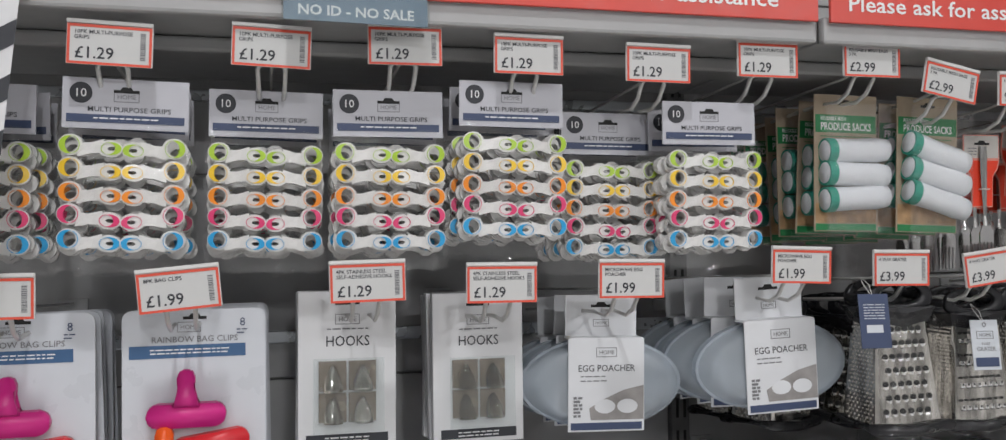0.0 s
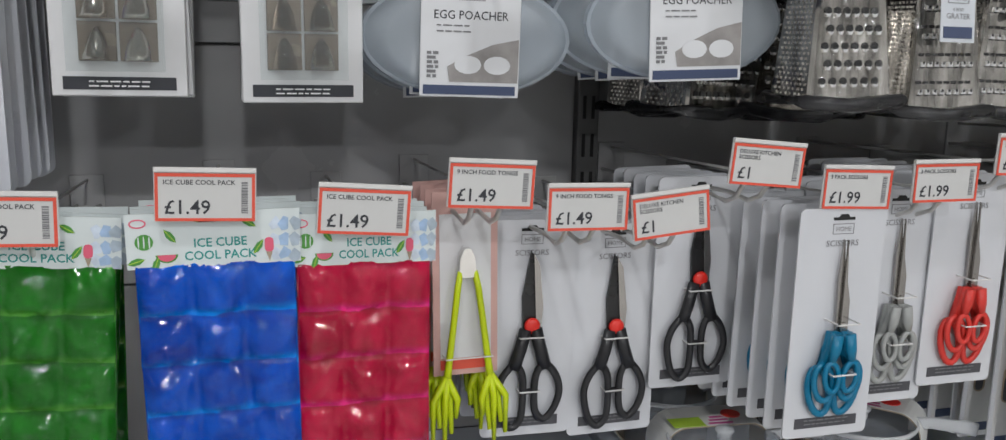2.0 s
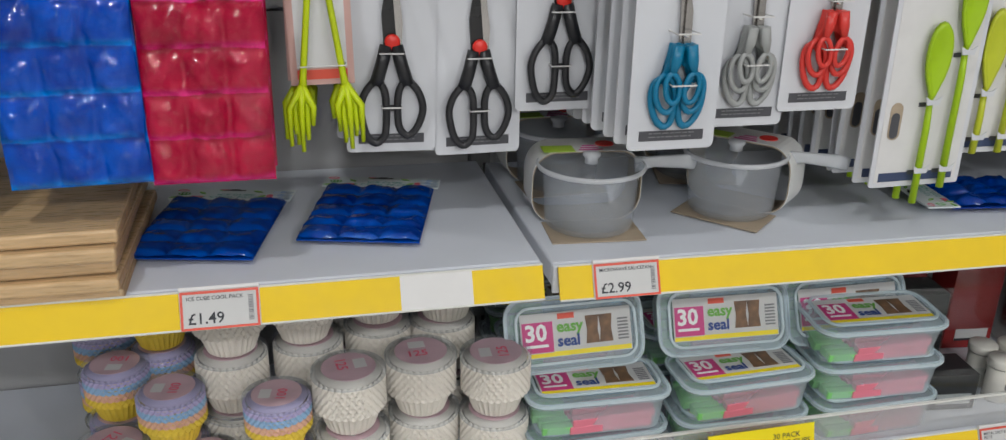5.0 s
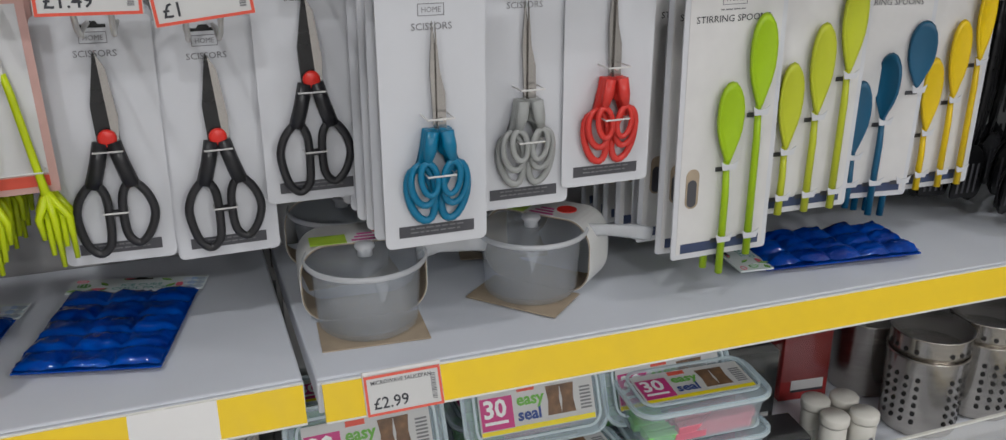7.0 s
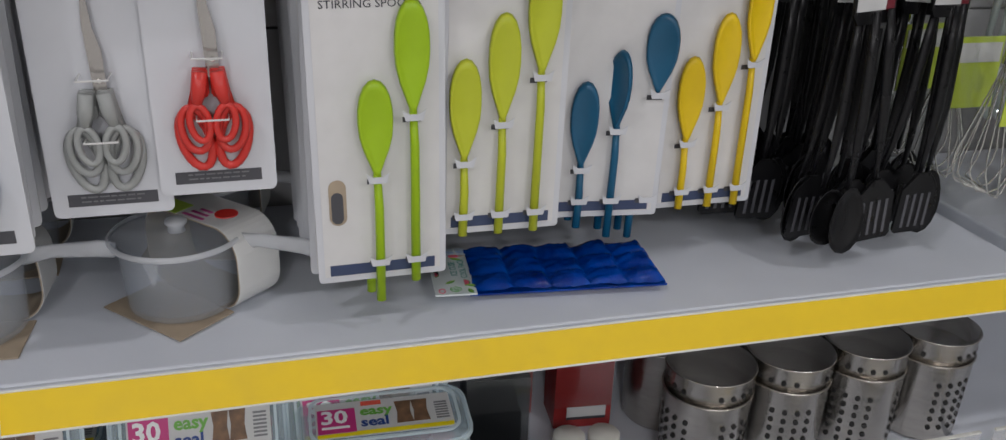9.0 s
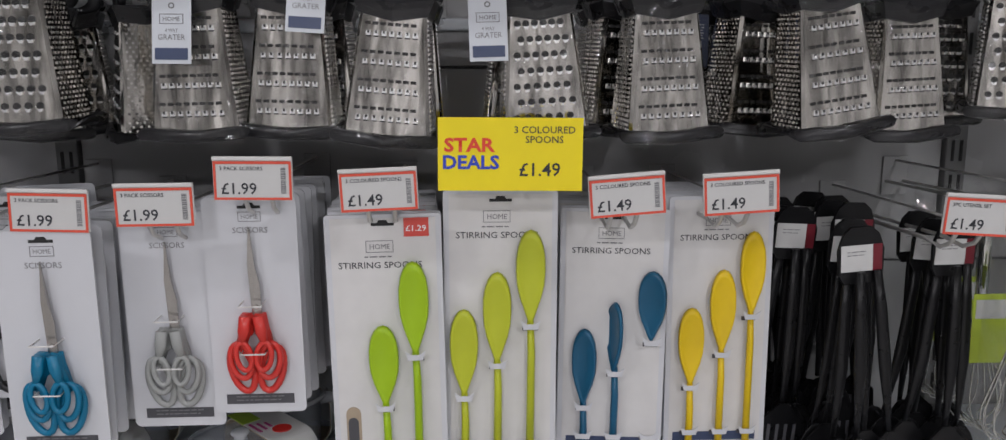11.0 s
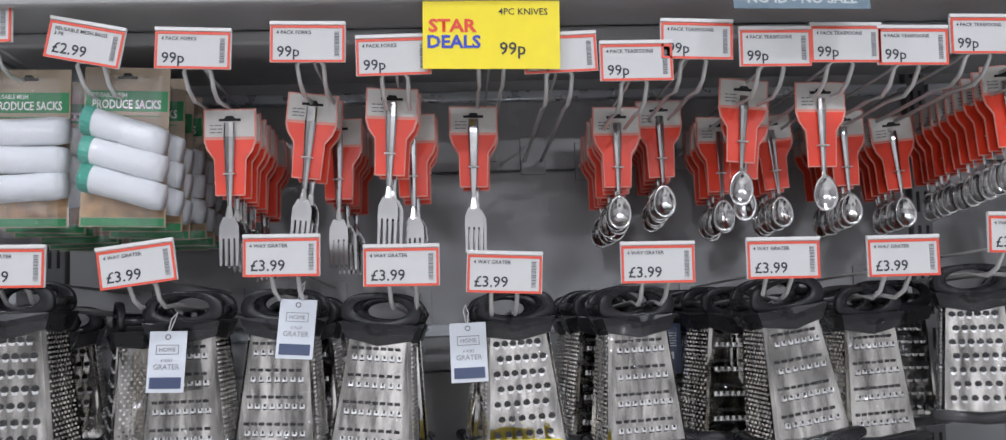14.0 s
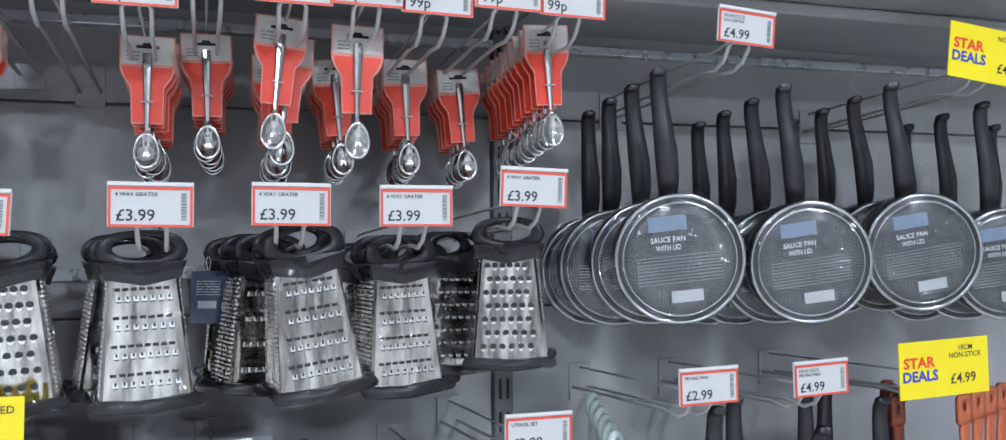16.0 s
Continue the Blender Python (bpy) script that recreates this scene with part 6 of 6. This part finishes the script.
# ---- on the upper yellow shelf ----
bamboo = M("bamboo_board", (0.62, 0.42, 0.22), 0.3, var=0.35, scale=30, stretch=(1, 12, 12))
bamboo_end = M("bamboo_edge", (0.5, 0.31, 0.15), 0.5, var=0.4, scale=40, stretch=(1, 10, 20))
for k in range(5):
    t = thing("chopping_board", "film-wrapped bamboo chopping board in a stack on the shelf", "chopping board", "chopping boards", at=pose(-0.545 + 0.004 * math.sin(k * 2.3), 1.125 + 0.004 * math.cos(k * 3.1), SHELF1 + 0.001 + 0.0155 * k, 0, 0, (0.5, -1.2, 0.8, -0.5, 1.0)[k]))
    b = part("board", box(-0.11, 0.11, -0.13, 0.13, 0, 0.0145, 0.003), bamboo, t)
    part("end_strip", box(0.1015, 0.1106, -0.128, 0.128, 0.002, 0.0125, 0.002), bamboo_end, t)
    part("film_wrap", box(-0.112, 0.113, -0.1325, 0.132, 0.0005, 0.0152), grater_film, t)

pan_milk = frosted("clear_polypropylene", (0.97, 0.98, 1.0), 0.16)
lid_clear = film_material("clear_lid", (0.95, 0.96, 0.97), 0.06, 0.08, 8)
handle_milk = frosted("milky_handle", (0.85, 0.86, 0.88), 0.5)
magenta_print = M("magenta_print", (0.5, 0.06, 0.25), 0.5)
band_white = M("printed_sleeve", (0.74, 0.74, 0.72), 0.45, var=0.05)


def micro_pan(turn):
    t = thing("microwave_saucepan", "milky plastic microwave saucepan with lid in a card sleeve", "microwave saucepan", "microwave saucepans")
    part("pan_body", lathe([(0.0, 0.002), (0.053, 0.002), (0.058, 0.006), (0.0625, 0.068), (0.068, 0.072), (0.068, 0.075), (0.0615, 0.075), (0.0565, 0.01), (0.0, 0.006)], 40), pan_milk, t, smooth=True)
    lid = part("lid", lathe([(0.07, 0.072), (0.071, 0.077), (0.065, 0.08), (0.05, 0.078), (0.0, 0.0785)], 40, capped=False), lid_clear, t, smooth=True)
    part("lid_rim", lathe([(0.0702, 0.0735), (0.0716, 0.0762), (0.0702, 0.0785), (0.0685, 0.079)], 40, capped=False), handle_milk, lid, smooth=True)
    part("lid_knob", lathe([(0.009, 0.078), (0.008, 0.083), (0.012, 0.087), (0.011, 0.09), (0.0, 0.091)], 20), handle_milk, lid, smooth=True)
    bm = bmesh.new()
    add_tube(bm, [(0.062, 0, 0.071), (0.09, 0, 0.073), (0.135, 0, 0.07), (0.15, 0, 0.067)], [0.0095, 0.007, 0.009, 0.0085], 8, False, 0.4)
    part("handle", bm, handle_milk, t, smooth=True)
    part("spout", plate([(-0.009, 0.074), (0.009, 0.074), (0.001, 0.05), (-0.001, 0.05)], -0.068, -0.06), pan_milk, t)
    # card sleeve round the pan
    outer = rounded(-0.0735, 0.0735, 0.0005, 0.087, 0.032, 8)
    inner = rounded(-0.0724, 0.0724, 0.0016, 0.0859, 0.031, 8)
    sl = part("card_sleeve", add_ring_plate(bmesh.new(), outer, inner, 0.014, 0.074), kraft, t, "brown-backed white card sleeve", at=pose(0, 0, 0, 0, 0, turn))
    part("sleeve_print", add_ring_plate(bmesh.new(), rounded(-0.0743, 0.0743, 0.0, 0.0878, 0.032, 8), rounded(-0.0737, 0.0737, 0.0004, 0.0872, 0.0317, 8), 0.0145, 0.0735), band_white, sl)
    for q in range(3):
        part("sleeve_word", box(-0.012 + 0.004 * q, 0.02 - 0.003 * q, 0.018 + 0.009 * q, 0.022 + 0.009 * q, 0.0877, 0.0883), magenta_print, sl)
    part("sleeve_base", box(-0.06, 0.062, -0.06, 0.0135, 0.0, 0.0012), kraft, sl)
    part("green_mark", box(-0.06, -0.018, 0.014, 0.04, 0.0876, 0.0884), lime, sl)
    part("red_badge", lathe([(0.0, 0.0872), (0.013, 0.0872), (0.0125, 0.0886), (0.0, 0.0886)], 20, 0.028, 0.045), red_dot, sl)
    return t


spread_out(micro_pan(-8), [pose(0.08, 1.112, SHELF1 + 0.001, 0, 0, 4), pose(0.085, 1.27, SHELF1 + 0.001, 0, 0, 10), pose(0.29, 1.28, SHELF1 + 0.001, 0, 0, -5)], (0.92, 0.92, 1.02))
spread_out(micro_pan(-28), [pose(0.275, 1.13, SHELF1 + 0.001, 0, 0, -20)], (0.92, 0.92, 1.02))

# ---- on the lower yellow shelf ----
case_white = M("white_paper_cases", (0.78, 0.73, 0.65), 0.8, var=0.05)
case_sky = M("sky_paper_cases", (0.3, 0.48, 0.68), 0.8)
case_yellow = M("yellow_paper_cases", (0.8, 0.58, 0.06), 0.8)
case_lilac = M("lilac_paper_cases", (0.45, 0.4, 0.62), 0.8)
case_peach = M("peach_paper_cases", (0.78, 0.45, 0.3), 0.8)
pink_label = M("pink_print_label", (0.6, 0.42, 0.47), 0.45, var=0.25, scale=40)


tub_film = film_material("clear_tub", (1, 1, 1), 0.015, 0.1, 12)
tub_clear = frosted("clear_lid_plastic", (0.85, 0.85, 0.85), 0.1)
tub_edge = frosted("clear_lid_edge", (0.4, 0.4, 0.41), 0.4)


def case_tub(colours, count, label):
    t = thing("cake_case_tub", label, "cake cases", "cake case tubs")
    r0, r1 = 0.025, 0.0355
    part("case_base", lathe([(r0, 0.001), (r1 - 0.0005, 0.03)], 96, ripple=0.03, waves=32), colours[0], t)
    n = 8
    for k in range(n):
        z = 0.028 + 0.0047 * k
        mat = colours[min(len(colours) - 1, k * len(colours) // n)] if len(colours) > 1 else colours[0]
        bm = bmesh.new()
        seg = 96
        rings = []
        for rr, dz in ((r1 + 0.0032, -0.0011), (r1 + 0.0002, 0.0022)):
            rings.append([bm.verts.new(((rr + 0.00015 * math.cos(32 * 2 * math.pi * i / seg)) * math.cos(2 * math.pi * i / seg), (rr + 0.00015 * math.cos(32 * 2 * math.pi * i / seg)) * math.sin(2 * math.pi * i / seg), z + dz + 0.0013 * math.cos(32 * 2 * math.pi * i / seg + k * math.pi))) for i in range(seg)])
        for i in range(seg):
            bm.faces.new((rings[0][i], rings[0][(i + 1) % seg], rings[1][(i + 1) % seg], rings[1][i]))
        part("paper_case", bm, mat, t)
    part("top_case", lathe([(0.0, 0.058), (r1 - 0.004, 0.0595), (r1 - 0.001, 0.064)], 48), colours[-1], t, smooth=True)
    part("tub", lathe([(0.027, 0.0), (0.0385, 0.036), (0.0388, 0.066), (0.0, 0.0662)], 36), tub_film, t, "clear tub", smooth=True)
    lid = part("tub_lid", lathe([(0.0393, 0.062), (0.0395, 0.067), (0.036, 0.0685), (0.0, 0.0685)], 36), tub_clear, t, smooth=True)
    part("lid_edge", add_ring_plate(bmesh.new(), oval(0, 0, 0.0396, 0.0396, 36), oval(0, 0, 0.0375, 0.0375, 36), -0.0686, -0.0664), tub_edge, lid, at=pose(0, 0, 0, 90, 0, 0))
    part("round_label", lathe([(0.0, 0.0687), (0.0285, 0.0687), (0.0285, 0.0692), (0.0, 0.0692)], 32), pink_label, lid)
    part("label_panel", box(-0.012, 0.006, 0.006, 0.019, 0.0694, 0.0697), paper, lid)
    me = words(count, 0.016, 0.015)
    part("count", me.copy(), melon_pink, lid, at=pose(-0.017, -0.012, 0.07, -90, 0, 0))
    return t


whites = case_tub((case_white,), "125", "clear tub of white paper cake cases with pink label")
WT = []
for x, y, n in ((-0.214, 1.11, 2), (-0.128, 1.135, 2), (-0.042, 1.115, 2), (-0.35, 1.185, 3), (-0.262, 1.2, 3), (-0.174, 1.232, 3), (-0.086, 1.225, 3), (-0.488, 1.125, 1), (-0.09, 1.318, 3), (-0.21, 1.325, 3)):
    for k in range(n):
        WT.append(pose(x + 0.003 * math.sin(k * 5 + x * 90), y - 0.035 + 0.003 * math.cos(k * 3 + x * 40), SHELF2 + 0.001 + 0.078 * k, 0, 0, (x * 997 + k * 130) % 360))
spread_out(whites, WT, 1.12)
colours = case_tub((case_yellow, case_peach, case_sky, case_lilac), "100", "clear tub of rainbow paper cake cases with pink label")
CT = []
for x, y, n in ((-0.524, 1.066, 1), (-0.42, 1.1, 2), (-0.385, 1.064, 1), (-0.3, 1.064, 2), (-0.49, 1.17, 2), (-0.44, 1.21, 3), (-0.52, 1.27, 3), (-0.62, 1.09, 1)):
    for k in range(n):
        CT.append(pose(x, y, SHELF2 + 0.001 + 0.0695 * k, 0, 0, (150, 200, 170, 80)[int(abs(x) * 100 + k) % 4]))
spread_out(colours, CT)

clear_box = frosted("clear_box_plastic", (0.72, 0.86, 0.9), 0.27)
box_rim = frosted("clear_box_rim", (0.78, 0.9, 0.93), 0.5)
clip_mats = [M("clip_green", (0.22, 0.6, 0.16), 0.4), M("clip_pink", (0.75, 0.2, 0.27), 0.4), M("clip_pale_blue", (0.25, 0.5, 0.7), 0.4)]
magenta = M("magenta_print", (0.55, 0.03, 0.2), 0.4)
seal_green, seal_blue = M("green_ink", (0.15, 0.42, 0.06), 0.5), M("blue_ink", (0.02, 0.06, 0.25), 0.5)
snack_photo = M("snack_photo", (0.22, 0.12, 0.06), 0.5, var=0.8, scale=80)


def rounded_box(w, d, z0, z1, r, top=1.0):
    bm = bmesh.new()
    a = rounded(-w / 2, w / 2, -d / 2, d / 2, r, 4)
    lo = [bm.verts.new((x * top, y * top, z0)) for x, y in a]
    hi = [bm.verts.new((x, y, z1)) for x, y in a]
    bm.faces.new(lo[::-1])
    bm.faces.new(hi)
    n = len(a)
    for i in range(n):
        bm.faces.new((lo[i], lo[(i + 1) % n], hi[(i + 1) % n], hi[i]))
    return bm


def clip_box():
    t = thing("sealing_clip_box", "clear lidded box of coloured bag sealing clips with printed top", "storage box", "sealing clip boxes")
    part("box_body", rounded_box(0.172, 0.084, 0.0, 0.042, 0.02, 0.94), clear_box, t)
    lid = part("box_lid", rounded_box(0.18, 0.092, 0.042, 0.052, 0.024), clear_box, t)
    part("lid_rim", add_ring_plate(bmesh.new(), rounded(-0.0925, 0.0925, -0.0485, 0.0485, 0.025), rounded(-0.088, 0.088, -0.044, 0.044, 0.022), 0.0, 0.004), box_rim, lid, at=pose(0, 0, 0.046, 90, 0, 0))
    part("lid_ridge", add_ring_plate(bmesh.new(), rounded(-0.08, 0.08, -0.037, 0.037, 0.018), rounded(-0.077, 0.077, -0.034, 0.034, 0.016), 0.0, 0.003), box_rim, lid, at=pose(0, 0, 0.0545, 90, 0, 0))
    rnd = random.Random(6)
    for k in range(18):
        mat = clip_mats[0] if k % 3 == 0 else clip_mats[1 if k < 9 else 2]
        green = k % 3 == 0
        x = rnd.uniform(-0.06, -0.05) if green else rnd.uniform(0.014, 0.022)
        L = 0.021 if green else 0.053
        z = 0.008 + 0.0115 * (k % 3) if green else (0.0075 + 0.0115 * (k % 3 - 1) if k < 9 else 0.03 + 0.002 * (k % 3))
        part("sealing_clip", box(-L, L, -0.0055, 0.0055, -0.0055, 0.0055, 0.001), mat, t, at=pose(x, -0.034 + 0.0135 * (k // 3), z, rnd.uniform(-10, 10), rnd.uniform(-5, 5), rnd.uniform(-4, 4)))
    pr = part("printed_top", box(-0.073, 0.073, -0.028, 0.028, 0.0535, 0.0545), paper, t)
    part("magenta_panel", box(-0.071, -0.031, -0.021, 0.017, 0.0546, 0.055), magenta, pr)
    part("yellow_foot", box(-0.031, 0.072, -0.027, -0.021, 0.0546, 0.055), star_yellow, pr)
    part("yellow_foot", box(-0.072, -0.031, -0.027, -0.022, 0.0546, 0.055), star_yellow, pr)
    part("red_mark", box(-0.024, -0.002, 0.019, 0.026, 0.0546, 0.055), red_ink, pr)
    for txt, size, mat, x, y in (("30", 0.029, text_white, -0.068, -0.006), ("easy", 0.02, seal_green, -0.026, 0.003), ("seal", 0.02, seal_blue, -0.026, -0.015)):
        part("print_word", words(txt, size, 0.03).copy(), mat, pr, at=pose(x, y, 0.0553, -90, 0, 0))
    bm = bmesh.new()
    add_box(bm, -0.067, -0.038, -0.0145, -0.011, 0.0551, 0.0554)
    tagged(part("panel_line", bm, text_white, pr), kind="stuff")
    for x in (0.021, 0.039):
        part("snack_picture", plate([(x - 0.009, -0.017), (x + 0.009, -0.017), (x + 0.007, 0), (x + 0.009, 0.018), (x - 0.009, 0.018), (x - 0.007, 0)], -0.0003, 0.0002), snack_photo, pr, at=pose(0, 0.002, 0.055, -90, 0, 0))
    bm = bmesh.new()
    for k in range(7):
        add_box(bm, 0.055, 0.069, -0.014 + 0.0042 * k, -0.0118 + 0.0042 * k, 0.0546, 0.055)
    tagged(part("barcode", bm, ink_soft, pr), kind="stuff")
    return t


CB = []
for x, y, z, rz, rx in ((0.092, 1.072, 0, 1, 0), (0.09, 1.068, 1, -2, 0), (0.075, 1.152, 2, 1, 66), (0.288, 1.07, 0, -2, 0), (0.288, 1.066, 1, 2, 0), (0.283, 1.154, 2, -2, 66), (0.482, 1.07, 0, 1, 0), (0.48, 1.072, 1, -3, 0), (0.473, 1.073, 2, -3, 4), (0.46, 1.152, 2, 0, 66),
                        (0.09, 1.203, 0, 0, 0), (0.09, 1.204, 1, 0, 0), (0.285, 1.203, 0, 0, 0), (0.285, 1.204, 1, 0, 0), (0.48, 1.205, 0, 0, 0), (0.48, 1.205, 1, 0, 0), (0.09, 1.31, 0, 0, 0), (0.285, 1.31, 0, 1, 0), (0.09, 1.31, 1, 0, 0), (0.285, 1.31, 1, -1, 0)):
    lift = 0.024 if rx > 30 else (0.0035 if rx else 0)
    CB.append(pose(x - 0.006, y, SHELF2 + 0.001 + 0.0555 * z + lift, rx, 0, rz))
spread_out(clip_box(), CB)

box_black = M("black_carton", (0.02, 0.02, 0.022), 0.35)
box_red = M("dark_red_carton", (0.3, 0.02, 0.02), 0.4)
for x, y, w, h, mat, nm in ((0.615, 1.09, 0.075, 0.055, box_black, "black"), (0.625, 1.19, 0.08, 0.13, box_black, "black"), (0.76, 1.24, 0.08, 0.14, box_red, "dark red"), (0.665, 1.29, 0.075, 0.15, box_red, "dark red")):
    t = thing("condiment_pot_carton", nm + " window carton of salt and pepper pots", "carton", "condiment cartons", at=pose(x, y, SHELF2 + 0.001, 0, 0, -6))
    part("carton", box(-w / 2, w / 2, -0.03, 0.03, 0, h, 0.001), mat, t)
    part("carton_panel", box(-w * 0.28, w * 0.4, -0.0312, -0.0305, h * 0.1, h * 0.1 + 0.02), paper, t)
    part("panel_band", box(-w * 0.28, w * 0.4, -0.0318, -0.0313, h * 0.1, h * 0.1 + 0.004), ink, t)
    part("carton_window", box(-w / 2 - 0.001, w / 2 + 0.001, -0.033, -0.0325, h * 0.25, h + 0.012), clear_rigid, t)
pot_cream = M("cream_enamel", (0.7, 0.68, 0.62), 0.35)
for x, y in ((0.7, 1.075), (0.744, 1.068), (0.702, 1.118), (0.746, 1.112)):
    t = thing("condiment_pot", "cream enamel salt or pepper pot with round lid", "condiment pot", "condiment pots", at=pose(x, y, SHELF2 + 0.001))
    part("pot_body", lathe([(0.0, 0), (0.017, 0), (0.018, 0.003), (0.018, 0.05), (0.0165, 0.052), (0.0, 0.052)], 28), pot_cream, t, smooth=True)
    part("pot_lid", lathe([(0.0, 0.053), (0.0195, 0.053), (0.02, 0.056), (0.02, 0.064), (0.0185, 0.066), (0.0, 0.0665)], 28), pot_cream, t, smooth=True)
    part("lid_gap", lathe([(0.0172, 0.0515), (0.0172, 0.0535)], 24), ink, t)
    part("pot_window", plate(oval(0, 0.028, 0.004, 0.007, 12), -0.0186, -0.0175), ink_soft, t)

holder_steel = M("brushed_steel_holder", (0.56, 0.53, 0.49), 0.2, 1.0, var=0.2, scale=20, stretch=(1, 1, 8))


HOLE = mesh_of(lathe([(0.0, 0.0), (0.0034, 0.0), (0.0034, 0.0006), (0.0, 0.0007)], 10))


def cutlery_holder(rows):
    t = thing("cutlery_holder", "brushed steel cutlery holder with punched holes", "cutlery holder", "cutlery holders")
    b = part("holder_body", lathe([(0.0, 0.001), (0.051, 0.001), (0.0525, 0.004), (0.055, 0.118), (0.057, 0.121), (0.0545, 0.122), (0.0515, 0.006), (0.0, 0.005)], 48), holder_steel, t, smooth=True)
    for k in (0, 1, 2, 3, 6, 7, 8, 9):
        a = radians(188 + 16.5 * k)
        for z in rows:
            r = 0.0528 + 0.0021 * z / 0.118
            part("punched_hole", HOLE, hole_dark, b, at=pose(r * math.cos(a), r * math.sin(a), z, 0, 90, math.degrees(a)))
    return t


spots = ((0.878, 1.105), (0.993, 1.11), (1.108, 1.112), (1.222, 1.118))
spread_out(cutlery_holder([0.024 + 0.0135 * j for j in range(6)]), [pose(x, y, SHELF2 + 0.001, 0, 0, 40 * math.sin(x * 40)) for x, y in spots])
spread_out(cutlery_holder([0.1]), [pose(x + 0.001, y + 0.001, SHELF2 + 0.034, 0, 0, 30 * math.sin(x * 70)) for x, y in spots])
spread_out(cutlery_holder([]), [pose(x, y + 0.117, SHELF2 + 0.001) for x, y in spots[:3]])

# ---- on the base shelf ----
roast_sleeve = M("roaster_sleeve", (0.55, 0.5, 0.45), 0.45, var=0.2)
for x, y, h in ((0.28, 1.15, 0.07), (0.62, 1.16, 0.06), (0.98, 1.13, 0.1), (-0.3, 1.16, 0.08), (-0.8, 1.16, 0.08), (1.5, 1.16, 0.08)):
    t = thing("roasting_tin", "black non-stick roasting tin in a printed card sleeve", "roasting tin", "roasting tins", at=pose(x, y, SHELF3 + 0.001, 0, 0, 2))
    bm = rounded_box(0.28, 0.2, 0, h, 0.03, 0.9)
    part("tin_body", bm, pan_black, t)
    part("tin_rim", add_ring_plate(bmesh.new(), rounded(-0.15, 0.15, -0.11, 0.11, 0.035), rounded(-0.138, 0.138, -0.098, 0.098, 0.03), 0, 0.004), pan_black, t, at=pose(0, 0, h + 0.004, 90, 0, 0))
    part("card_sleeve", box(-0.06, 0.06, -0.112, 0.112, h + 0.0045, h + 0.0055), roast_sleeve, t)
    part("sleeve_photo", box(-0.055, 0.055, -0.108, -0.04, h + 0.0056, h + 0.006), photo_warm, t)

# striped edge board and its neighbour at the start of the row
stripe = thing("striped_end_board", "white board with black diagonal stripes standing out from the shelving", "board", at=pose(-0.895, 0.93, 1.58, 0, 6, 20))
part("board", box(-0.05, 0.05, -0.001, 0.002, -0.12, 0.25), card_white, stripe)
for k in range(7):
    z = -0.1 + 0.05 * k
    part("black_stripe", plate([(-0.05, z), (0.05, z + 0.085), (0.05, z + 0.108), (-0.05, z + 0.023)], -0.0018, -0.0012), ink, stripe)
